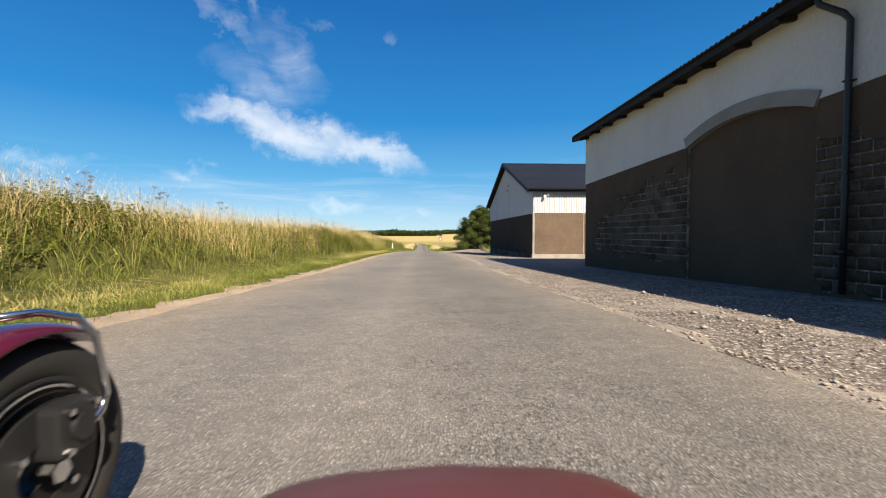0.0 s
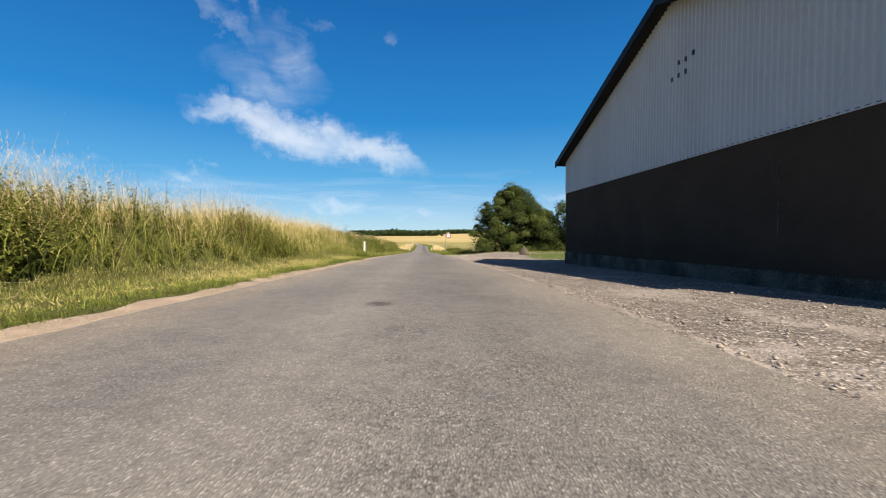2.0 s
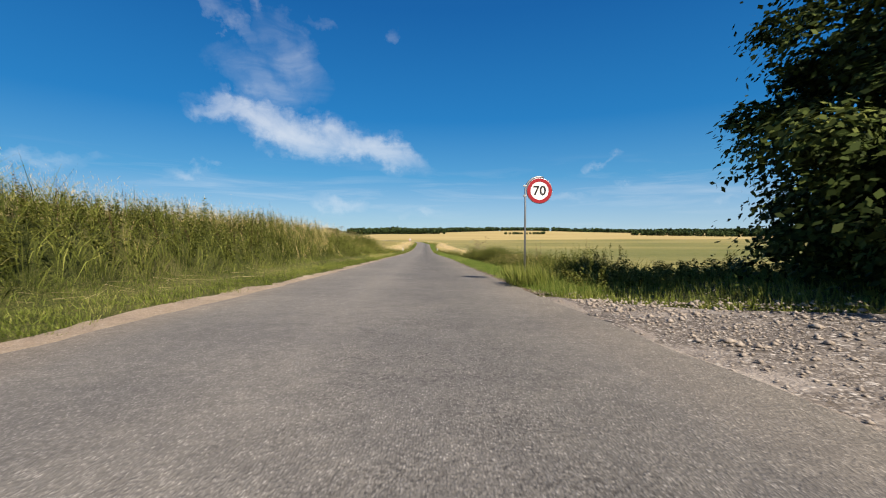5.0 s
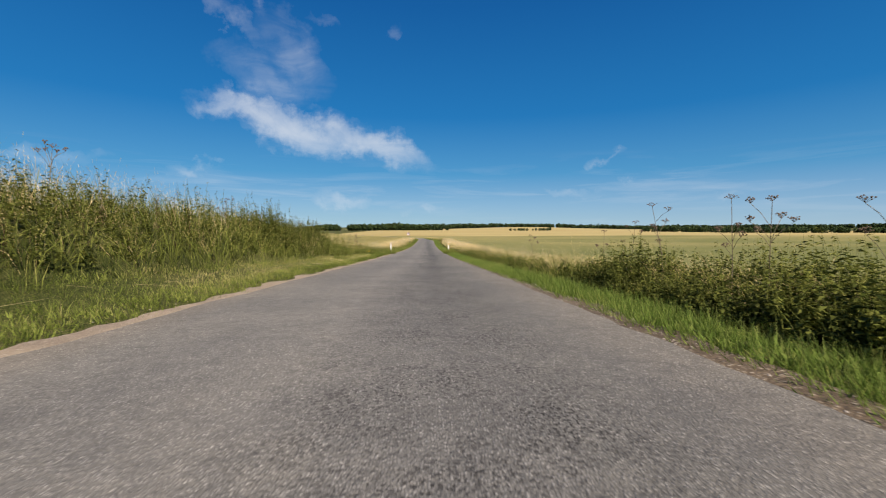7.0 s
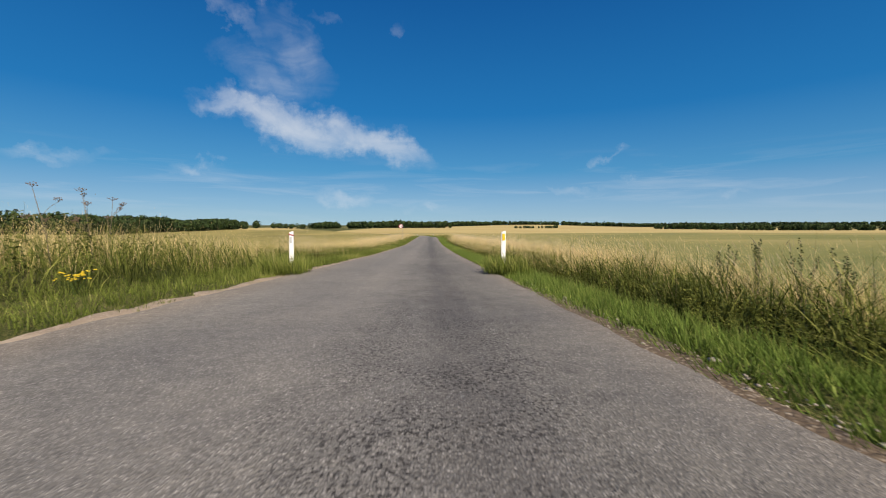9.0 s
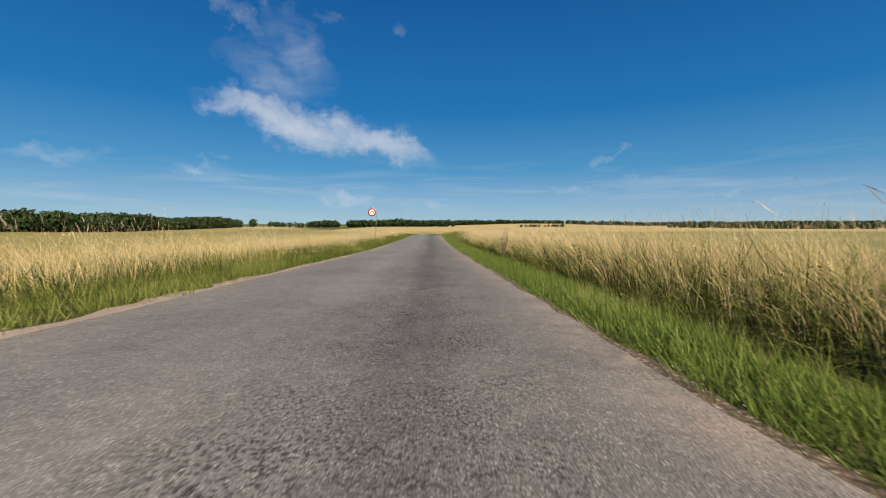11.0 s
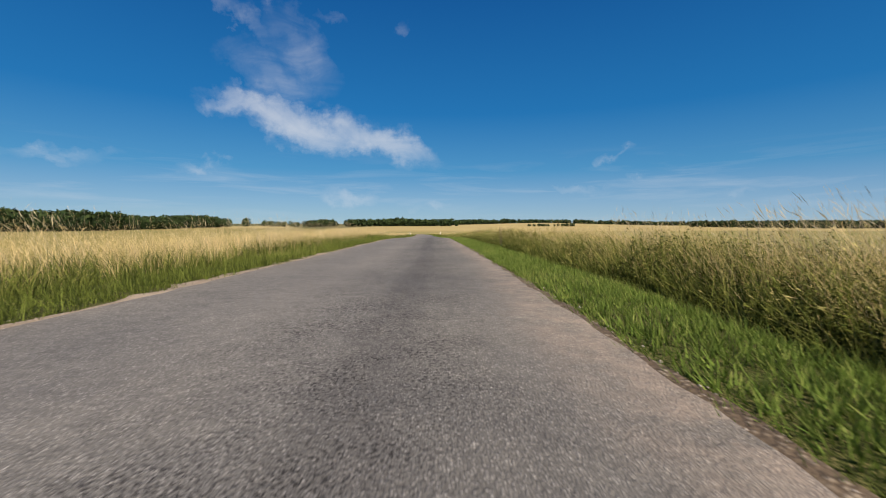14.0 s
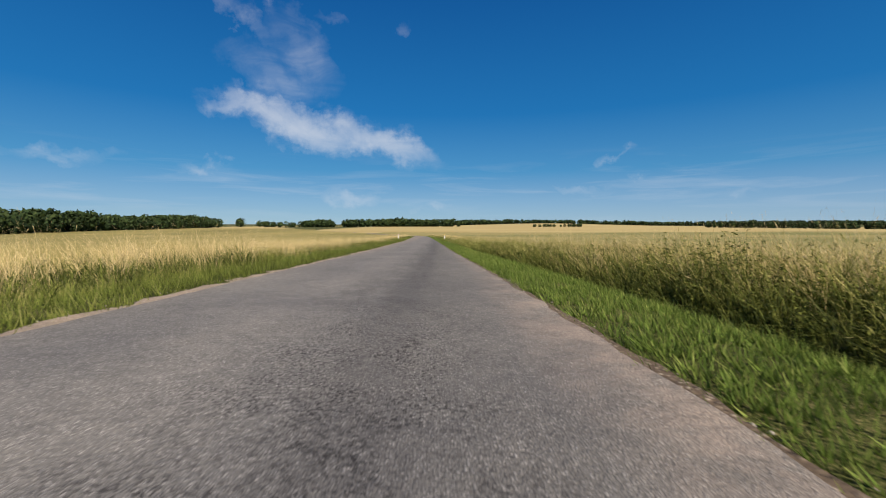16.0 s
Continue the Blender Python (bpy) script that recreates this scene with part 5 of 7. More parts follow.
def build_wood(name, path, width, count, height, seed, label, per=64):
    """A distant wood as one mass of clumps with an uneven skyline."""
    rng = np.random.default_rng(seed)
    path = np.array(path, float)
    seg = np.linalg.norm(np.diff(path, axis=0), axis=1)
    s = np.concatenate([[0], np.cumsum(seg)])
    u = rng.uniform(0, s[-1], count)
    px, py = np.interp(u, s, path[:, 0]), np.interp(u, s, path[:, 1])
    px = px + rng.uniform(-0.5, 0.5, count) * width
    py = py + rng.uniform(-0.5, 0.5, count) * width
    h = height * rng.uniform(0.82, 1.08, count) * (0.85 + 0.3 * value_noise(u / (height * 3), u * 0, seed))
    r = h * rng.uniform(0.34, 0.52, count)
    d = rng.normal(size=(count, per, 3))
    d /= np.linalg.norm(d, axis=2, keepdims=True)
    base = ground_z(px, py)
    c = np.stack([px, py, base + h * 0.52], -1)[:, None, :] + d * np.stack([r, r, h * 0.48], -1)[:, None, :] * rng.uniform(0.8, 1.05, (count, per, 1))
    c, nrm = c.reshape(-1, 3), d.reshape(-1, 3)
    # light from above painted in: clump tops lighter, undersides darker
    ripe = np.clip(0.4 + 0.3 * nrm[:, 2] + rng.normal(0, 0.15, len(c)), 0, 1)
    p, f, rp = leaf_cloud(c, nrm, height * (2.2 / per ** 0.5), rng, ripe)
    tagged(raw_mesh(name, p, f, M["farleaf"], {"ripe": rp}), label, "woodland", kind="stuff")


build_wood("wood", [(-330, 380), (-300, 470), (-310, 700), (-335, 860)], 46, 330, 16, 21, "dark green wood along the edge of the field", per=150)
build_wood("field_tree", [(-386, 1085), (-381, 1086)], 5, 4, 16, 22, "lone tall tree at the end of the field")
build_wood("wood", [(-354, 1085), (-277, 1088)], 10, 14, 13, 30, "scattered trees at the end of the field")
build_wood("wood", [(-260, 1085), (-208, 1088)], 18, 40, 15.5, 31, "dark copse at the end of the field")
build_wood("wood", [(-180, 1085), (-135, 1088)], 18, 36, 15, 32, "dark copse at the end of the field")
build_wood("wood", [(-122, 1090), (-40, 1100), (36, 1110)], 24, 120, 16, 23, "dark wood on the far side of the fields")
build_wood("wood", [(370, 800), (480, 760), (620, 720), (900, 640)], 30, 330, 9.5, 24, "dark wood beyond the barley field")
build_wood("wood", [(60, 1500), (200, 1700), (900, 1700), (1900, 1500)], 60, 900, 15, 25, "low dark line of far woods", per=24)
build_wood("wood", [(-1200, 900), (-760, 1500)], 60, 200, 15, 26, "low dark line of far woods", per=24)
build_wood("hedge", [(178, 1000), (262, 1010)], 6, 36, 5.5, 27, "low dark hedge across the golden field")
build_wood("field_tree", [(208, 1505), (222, 1512)], 6, 6, 17, 28, "round clump of trees on the far hill")
build_wood("field_tree", [(272, 1040), (280, 1042)], 4, 4, 8, 29, "lone bushy tree in the far field")

# ---------------------------------------------------------------- grass, weeds, grain
def tufts(area, density, per, spread, rng, thin=None):
    """Roots in tufts: area gives (x, y) for two random numbers; thin gives the share that stays. The last result holds three random numbers for each tuft."""
    u = rng.uniform(size=(int(density), 2))
    x, y = area(u[:, 0], u[:, 1])
    if thin is not None:
        keep = rng.uniform(size=len(x)) < thin(x, y)
        x, y = x[keep], y[keep]
    ang = rng.uniform(0, 2 * math.pi, (len(x), per))
    rad = spread * np.sqrt(rng.uniform(size=(len(x), per)))
    dx, dy = np.cos(ang) * rad, np.sin(ang) * rad
    g = np.repeat(rng.uniform(size=(len(x), 3)), per, axis=0)
    return (x[:, None] + dx).ravel(), (y[:, None] + dy).ravel(), (dx / spread).ravel(), (dy / spread).ravel(), g


def blades(name, x, y, h, w, lean, splay, ripe, material, label, category, rng, heads=0.0, head_size=(0.12, 0.022), simple=False, wind=(-1.0, 0.15)):
    """Grass as tapered, bent blades; a share of them carries a seed head."""
    n = len(x)
    z = ground_z(x, y) - 0.02
    sx, sy = splay
    lx = (lean * wind[0] + sx * 0.28 + rng.normal(0, 0.16, n)) * h
    ly = (lean * wind[1] + sy * 0.28 + rng.normal(0, 0.16, n)) * h
    a = rng.uniform(0, math.pi, n)
    ux, uy = np.cos(a) * w, np.sin(a) * w
    root = np.stack([x, y, z], -1)
    side = np.stack([ux, uy, np.zeros(n)], -1)
    mid = root + np.stack([lx * 0.30, ly * 0.30, h * 0.50], -1)
    tip = root + np.stack([lx, ly, h * np.sqrt(np.clip(1 - (lx ** 2 + ly ** 2) / (h ** 2) * 0.5, 0.2, 1))], -1)
    if simple:
        v = np.stack([root - side, root + side, tip], 1).reshape(-1, 3)
        f = np.arange(3 * n).reshape(n, 3)
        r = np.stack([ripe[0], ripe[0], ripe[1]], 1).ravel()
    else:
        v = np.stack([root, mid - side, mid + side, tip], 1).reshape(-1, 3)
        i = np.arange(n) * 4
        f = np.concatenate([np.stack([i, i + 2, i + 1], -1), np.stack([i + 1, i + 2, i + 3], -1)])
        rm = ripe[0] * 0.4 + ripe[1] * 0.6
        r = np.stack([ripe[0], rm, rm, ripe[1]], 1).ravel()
    if heads:
        k = np.nonzero(rng.uniform(size=n) < heads)[0]
        m = len(k)
        d = tip[k] - mid[k]
        d /= np.linalg.norm(d, axis=1, keepdims=True)
        ln = head_size[0] * rng.uniform(0.45, 1.15, (m, 1))
        wd = head_size[1] * rng.uniform(0.6, 1.2, (m, 1))
        b = np.cross(d, rng.normal(size=(m, 3)))
        b /= np.linalg.norm(b, axis=1, keepdims=True)
        low = tip[k] - d * ln * rng.uniform(0.2, 0.9, (m, 1))
        hv = np.stack([low, low + d * ln * 0.5 + b * wd, low + d * ln + b * ln * 0.15], 1).reshape(-1, 3)
        j = np.arange(m) * 3 + len(v)
        v = np.concatenate([v, hv])
        f = np.concatenate([f, np.stack([j, j + 1, j + 2], -1)])
        r = np.concatenate([r, np.repeat(np.clip(ripe[1][k] + 0.02, 0, 1), 3)])
    return tagged(raw_mesh(name, v, f, material, {"ripe": r}), label, category, kind="stuff")


def fade(y, y0=1.0, y1=242.0):
    """Fewer plants far beyond the end of the way."""
    return np.interp(y, [y0, y1, y1 + 25, y1 + 170], [1.0, 1.0, 0.35, 0.12])


def grow():
    rng = np.random.default_rng(41)
    Y0, Y1 = 1.0, 420.0

    def strip(edge, sign, d0, d1, y0=Y0, y1=Y1, bias=1.0):
        def area(u, v):
            y = y0 + (y1 - y0) * v
            d = d0 + (d1 - d0) * u ** bias
            return edge(y) + sign * d, y
        return area

    def beside(d0, d1, wide, y0=73.0, y1=Y1, bias=1.0):
        """Along the right edge: from d0 to d1, each plus the share 'wide' of the verge's width."""
        def area(u, v):
            y = y0 + (y1 - y0) * v
            a, b = d0 + wide[0] * verge_width(y), d1 + wide[1] * verge_width(y)
            return right_edge(y) + a + (b - a) * u ** bias, y
        return area

    dry = lambda x, y: fbm(x / 2.3 + 5, y / 4.5, 12)

    # how dry the back of the left verge is, by stretch
    parched = lambda y: np.interp(y, [0, 8, 20, 34, 50, 60, 92, 108, 124, 134], [0.55, 0.30, 0.35, 0.95, 0.85, 0.12, 0.18, 0.40, 0.50, 0.08])
    # mown verge on the left: green beside the sand, dry and cut behind it
    start = lambda y, x: np.interp(y, [0, 75, 100, 130, 160], [0.40, 0.42, 0.30, 0.26, 0.20]) + 0.75 * (fbm(y / 0.8, x * 2, 3) - 0.5)
    x, y, sx, sy, g = tufts(strip(left_edge, -1, 0.10, 2.2), 36000, 9, 0.13, rng, lambda x, y: fade(y) * (left_edge(y) - x > start(y, x)))
    p = dry(x * 1.6, y * 1.6)
    d = left_edge(y) - x
    h = rng.uniform(0.05, 0.15, len(x)) * (0.7 + 0.7 * g[:, 0]) * np.interp(d, [0.2, 0.6, 1.2, 2.2], [0.6, 1.1, 0.8, 1.1]) * np.interp(y, [118, 134], [1.0, 1.9])
    dead = np.clip(np.interp(d, [0.5, 0.8, 1.15], [0.0, 0.30, 0.95]) * parched(y) + (p - 0.5) * 1.5 + (g[:, 1] - 0.5) * 0.5, 0.0, 0.95)
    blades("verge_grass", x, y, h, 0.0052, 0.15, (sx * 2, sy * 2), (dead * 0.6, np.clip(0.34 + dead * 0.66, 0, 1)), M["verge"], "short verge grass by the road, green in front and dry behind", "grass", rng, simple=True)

    # close turf and cut litter under it
    x, y, sx, sy, g = tufts(strip(left_edge, -1, 0.25, 2.3, y1=250), 9000, 10, 0.16, rng, lambda x, y: fade(y, 1, 230) * (left_edge(y) - x > start(y, x) + 0.02))
    p = dry(x * 1.6, y * 1.6)
    d = left_edge(y) - x
    cut = np.clip(np.interp(d, [0.5, 0.8, 1.15], [0.0, 0.30, 0.95]) * parched(y) + (p - 0.5), 0, 0.9)
    blades("verge_turf", x, y, rng.uniform(0.03, 0.09, len(x)), 0.0095, 0.2, (sx * 4, sy * 4), (0.15 + 0.8 * cut, np.clip(0.25 + 0.8 * cut, 0, 0.95)), M["verge"], "close patchy turf and dry cut grass of the verge", "grass", rng, simple=True)

    # the wild growth on the left: leafy grass below, straw above it
    wall = lambda x, y: left_edge(y) - x + np.interp(y, [125, 145], [0, 0.55])
    straw_zone = lambda x, y: np.interp(y, [0, 22, 27, 34, 41, 46, 56, 63, 126, 142, 420], [0.42, 0.52, 0.30, 0.32, 0.48, 0.88, 0.92, 0.12, 0.12, 0.70, 0.80]) + 2.4 * (dry(x, y) - 0.5) + np.interp(wall(x, y), [2.0, 3.0, 4.2], [-0.42, 0.0, 0.42])
    x, y, sx, sy, g = tufts(strip(left_edge, -1, 1.3, 6.0, bias=1.3), 21000, 9, 0.24, rng, lambda x, y: fade(y) * (wall(x, y) > 1.80))
    d = wall(x, y)
    grown = np.interp(y, [0, 24, 36, 54, 64, 116, 134, 160, 420], [1.0, 1.05, 1.30, 1.28, 1.35, 1.35, 1.20, 0.75, 0.72])
    h = (0.32 + 0.36 * rng.uniform(size=len(x))) * grown * np.interp(d, [1.75, 2.0, 2.6], [0.70, 1.0, 1.1]) * (0.70 + 0.65 * g[:, 0]) * (0.80 + 0.45 * value_noise(x / 2.6, y / 3.6, 91))
    tint = np.clip(0.33 + (g[:, 1] - 0.5) * 0.6 + 0.5 * (dry(x + 7, y) - 0.5) + np.interp(y, [0, 34, 41, 46, 56, 62], [0.04, 0.02, 0.10, 0.26, 0.20, 0.0]), 0.05, 0.95)
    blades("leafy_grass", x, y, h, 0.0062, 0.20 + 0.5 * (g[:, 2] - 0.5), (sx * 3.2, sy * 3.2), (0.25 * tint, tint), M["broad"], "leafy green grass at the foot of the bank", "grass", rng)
    x, y, sx, sy, g = tufts(strip(left_edge, -1, 1.4, 6.2, bias=1.1), 19000, 9, 0.20, rng, lambda x, y: fade(y) * (wall(x, y) > 1.95) * np.clip(straw_zone(x, y), 0.04, 1))
    d = wall(x, y)
    h = (0.66 + 0.44 * rng.uniform(size=len(x)) + 0.30 * (rng.uniform(size=len(x)) > 0.95)) * np.interp(y, [0, 24, 36, 54, 64, 118, 134, 160, 420], [1.0, 1.05, 1.24, 1.20, 1.0, 1.0, 0.92, 0.90, 0.88]) * np.interp(d, [1.8, 2.2, 2.9], [0.62, 0.88, 1.05]) * (0.72 + 0.5 * g[:, 0]) * (0.78 + 0.44 * value_noise(x / 2.6, y / 3.6, 91))
    pale = np.clip(0.72 + (g[:, 1] - 0.5) * 0.6 - np.interp(y, [0, 20, 42, 47], [0.0, 0.12, 0.12, -0.06]), 0.2, 1)
    blades("straw_grass", x, y, h, 0.0026, 0.24 + 0.7 * (g[:, 2] - 0.5), (sx * 2.3, sy * 2.3), (0.66 * pale, pale), M["tall"], "tall straw-coloured seeding grass over green", "grass", rng, heads=0.75, head_size=(0.11, 0.0040))

    # long cut stems that lie at the foot of the growth
    u = rng.uniform(size=(700, 4))
    y = 1 + 127 * u[:, 0]
    x = left_edge(y) - 1.15 - 0.95 * u[:, 1]
    a, ln = u[:, 2] * math.pi, 0.25 + 0.5 * u[:, 3]
    ex, ey = x + np.cos(a) * ln, y + np.sin(a) * ln
    low, high = ground_z(x, y) + 0.05, ground_z(ex, ey) + 0.05 + rng.uniform(0, 0.10, len(x))
    v = np.stack([np.stack([x, y, low], -1), np.stack([x - 0.004 * np.sin(a), y + 0.004 * np.cos(a), low + 0.005], -1), np.stack([ex, ey, high], -1)], 1).reshape(-1, 3)
    tagged(raw_mesh("cut_stems", v, np.arange(len(v)).reshape(-1, 3), M["plume"], {"ripe": np.repeat(rng.uniform(0.05, 0.6, len(x)), 3)}), "pale cut stems lying at the foot of the bank", "grass", kind="stuff")

    # airy pale plumes along the crest of the bank
    x, y, sx, sy, g = tufts(strip(left_edge, -1, 3.9, 6.0, y1=128), 3800, 9, 0.25, rng, lambda x, y: np.interp(y, [54, 62, 118, 126], [1.0, 0.8, 0.7, 0.8]))
    h = rng.uniform(0.75, 1.30, len(x)) * np.interp(y, [0, 24, 36, 56, 64], [1.0, 1.05, 1.30, 1.25, 1.0]) * (0.75 + 0.4 * g[:, 0]) * (0.74 + 0.5 * value_noise(x / 2.6, y / 3.6, 91))
    blades("crest_grass", x, y, h, 0.0026, 0.22, (sx * 1.6, sy * 1.6), (0.45 + 0 * x, 0.9 + 0 * x), M["plume"], "pale airy seeding grass on the crest of the bank", "grass", rng, heads=0.9, head_size=(0.13, 0.0024), simple=True)

    # lush low verge on the right
    x, y, sx, sy, g = tufts(beside(0.09, 0.05, (0, 1)), 31500, 10, 0.14, rng, lambda x, y: fade(y) * (x - right_edge(y) > np.interp(y, [73, 120, 134], [0.22, 0.20, 0.08]) + 0.16 * (fbm(y / 0.6, x, 6) - 0.5)))
    p = dry(x * 1.5 + 9, y * 1.5)
    d = x - right_edge(y)
    h = rng.uniform(0.09, 0.24, len(x)) * (0.65 + 0.75 * g[:, 0]) * np.interp(d, [0.16, 0.45, 1.6], [0.75, 1.05, 1.1]) * np.interp(y, [196, 212], [1.0, 0.66])
    dead = np.clip((p - 0.60) * 1.8 + (g[:, 1] - 0.6) * 0.4, 0.0, 0.6)
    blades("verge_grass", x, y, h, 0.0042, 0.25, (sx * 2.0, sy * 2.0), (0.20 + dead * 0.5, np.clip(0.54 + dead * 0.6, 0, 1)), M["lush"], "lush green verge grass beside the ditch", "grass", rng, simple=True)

    # close turf under it
    x, y, sx, sy, g = tufts(beside(0.21, 0.15, (0, 1), y1=270), 11000, 10, 0.15, rng, lambda x, y: fade(y, 1, 240))
    p = dry(x * 1.5 + 9, y * 1.5)
    blades("verge_turf", x, y, rng.uniform(0.05, 0.13, len(x)), 0.011, 0.2, (sx * 3, sy * 3), (0.28 + 0.1 * p, 0.44 + 0.25 * p), M["lush"], "close green turf of the road verge", "grass", rng, simple=True)

    # the wild growth beyond the ditch on the right: leafy grass below, straw above it
    over = lambda x, y: x - right_edge(y) - verge_width(y)
    x, y, sx, sy, g = tufts(beside(0.20, 3.4, (1, 1), y0=78.0, bias=1.25), 16500, 9, 0.22, rng, lambda x, y: fade(y) * np.interp(y, [84, 90, 105, 112], [0.9, 0.8, 0.8, 1.0]))
    d = over(x, y)
    h = (0.42 + 0.42 * rng.uniform(size=len(x))) * np.interp(y, [78, 105, 126, 198, 212, 420], [0.8, 0.9, 1.0, 1.0, 0.85, 0.9]) * np.interp(d + np.interp(y, [198, 212], [0, 0.2]), [0.2, 0.5, 1.2], [0.55, 0.95, 1.1]) * (0.70 + 0.6 * g[:, 0])
    tint = np.clip(0.34 + (g[:, 1] - 0.5) * 0.5 + 0.5 * (dry(x + 30, y) - 0.5) + np.interp(d, [0.3, 1.6], [-0.02, 0.12]), 0.05, 0.9)
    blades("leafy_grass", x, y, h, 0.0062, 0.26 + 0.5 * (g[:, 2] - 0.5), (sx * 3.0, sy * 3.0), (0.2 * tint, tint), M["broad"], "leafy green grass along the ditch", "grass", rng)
    zone = lambda x, y: np.interp(y, [78, 104, 114, 130, 150, 197, 212, 420], [0.0, 0.05, 0.20, 0.50, 1.30, 1.30, 0.62, 0.62]) + 1.8 * (dry(x + 30, y) - 0.5) + np.interp(over(x, y), [0.5, 0.95, 2.0], [-0.50, 0.0, 0.25])
    x, y, sx, sy, g = tufts(beside(0.58, 3.9, (1, 1), y0=84.0, bias=0.9), 22500, 10, 0.17, rng, lambda x, y: fade(y) * np.clip(zone(x, y), 0.02, 1))
    d = over(x, y)
    h = (0.74 + 0.28 * rng.uniform(size=len(x)) + 0.34 * (rng.uniform(size=len(x)) > 0.90)) * np.interp(y, [84, 114, 126, 150, 200, 214, 420], [0.75, 0.85, 0.95, 1.02, 1.02, 0.88, 0.88]) * np.interp(d, [0.7, 1.1, 1.8], [0.85, 0.97, 1.05]) * (0.76 + 0.42 * g[:, 0])
    pale = np.clip(0.86 + (g[:, 1] - 0.5) * 0.45 - np.interp(y, [198, 212], [0, 0.22]), 0.25, 1)
    blades("straw_grass", x, y, h, 0.0026, 0.26 + 0.30 * (g[:, 2] - 0.5), (sx * 1.3, sy * 1.3), (0.66 * pale, pale), M["tall"], "tall wind-bent straw-coloured seeding grass beside the ditch", "grass", rng, heads=0.75, head_size=(0.11, 0.0040))

    # a close stand of ripening grass on the last stretch, foot shade painted in
    x, y, sx, sy, g = tufts(beside(0.40, 2.7, (1, 1), y0=203.0, y1=300.0, bias=1.2), 4200, 11, 0.16, rng, lambda x, y: np.interp(y, [203, 210, 250, 300], [0.4, 1.0, 1.0, 0.5]))
    d = over(x, y)
    h = (0.46 + 0.34 * rng.uniform(size=len(x))) * (0.72 + 0.5 * g[:, 0]) * (0.78 + 0.44 * value_noise(x / 0.9, y / 1.3, 93)) * np.interp(d, [0.4, 0.8], [0.85, 1.0])
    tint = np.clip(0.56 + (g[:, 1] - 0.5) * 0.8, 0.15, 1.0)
    blades("ripening_grass", x, y, h, 0.0056, 0.14 + 0.8 * (g[:, 2] - 0.5), (sx * 2.0, sy * 2.0), (0 * tint, tint), M["broad"], "close ripening grass, shade painted into its dark green foot", "grass", rng, heads=0.95, head_size=(0.11, 0.018))

    # tall pale plumes that stand out above the straw
    for area, count, rows in ((beside(1.2, 3.2, (1, 1), y0=150.0, y1=214.0), 1000, (0.98, 1.32)), (strip(left_edge, -1, 2.0, 3.6, y0=142, y1=236), 620, (1.0, 1.28)), (beside(1.2, 3.0, (1, 1), y0=112.0, y1=150.0), 220, (0.9, 1.15))):
        x, y, sx, sy, g = tufts(area, count, 6, 0.12, rng, lambda x, y: value_noise(x / 1.5, y / 2.5, 57) > 0.45)
        h = rng.uniform(*rows, len(x)) * (0.85 + 0.3 * g[:, 0])
        blades("plume_grass", x, y, h, 0.0024, 0.36 + 0.3 * (g[:, 2] - 0.5), (sx, sy), (0.4 + 0 * x, 0.95 + 0 * x), M["plume"], "tall pale plumes of seeding grass leaning in the wind", "grass", rng, heads=0.95, head_size=(0.22, 0.0075))

    # ears of grain at the near rims of the fields
    x, y, sx, sy, g = tufts(strip(left_edge, -1, 5.6, 24, bias=1.6), 3600, 6, 0.25, rng, lambda x, y: fade(y))
    h = rng.uniform(0.70, 0.92, len(x))
    one = np.ones(len(x))
    blades("barley_ears", x, y, h, 0.006, 0.2, (sx, sy), (0.25 * one, 0.85 * one), M["crop"], "ripening barley ears at the rim of the field", "grain", rng, heads=0.8, head_size=(0.13, 0.009), simple=True)
    x, y, sx, sy, g = tufts(strip(right_edge, 1, 4.2, 28, y0=86, bias=1.6), 5200, 6, 0.25, rng, lambda x, y: fade(y))
    h = rng.uniform(0.70, 0.92, len(x))
    pale = np.clip(0.45 + 0.6 * fbm(x / 9, y / 9, 5), 0, 1)
    blades("barley_ears", x, y, h, 0.006, 0.2, (sx, sy), (0.2 * pale, pale), M["crop"], "ripening barley ears at the rim of the field", "grain", rng, heads=0.8, head_size=(0.13, 0.009), simple=True)

    # grass before the trees and round the yard's end
    yard_end = lambda x: np.interp(x, [3.0, 6.0, 8.6, 9.9, 40], [72.6, 69.1, 67.7, 65.4, 65.0])
    x, y, sx, sy, g = tufts(lambda u, v: (3.2 + 36 * u ** 1.4, yard_end(3.2 + 36 * u ** 1.4) + 6.5 * v ** 1.3), 3000, 9, 0.16, rng)
    h = rng.uniform(0.10, 0.26, len(x)) * np.interp(y - yard_end(x), [0, 2, 5], [0.6, 1.0, 1.7])
    p = dry(x, y)
    blades("rough_grass", x, y, h, 0.007, 0.1, (sx, sy), (0.15 + 0.3 * p, 0.35 + 0.4 * p), M["verge"], "rough grass between the gravel and the trees", "grass", rng, simple=True)
    x, y, sx, sy, g = tufts(lambda u, v: (9.2 + 22 * u ** 1.3 + 2.0 * (v < 0.15), 52.2 + 11.4 * v), 3400, 10, 0.16, rng)
    h = rng.uniform(0.04, 0.09, len(x))
    blades("lawn_grass", x, y, h, 0.008, 0.1, (sx, sy), (0.25 + 0 * x, 0.42 + 0 * x), M["verge"], "short bright green lawn grass", "grass", rng, simple=True)

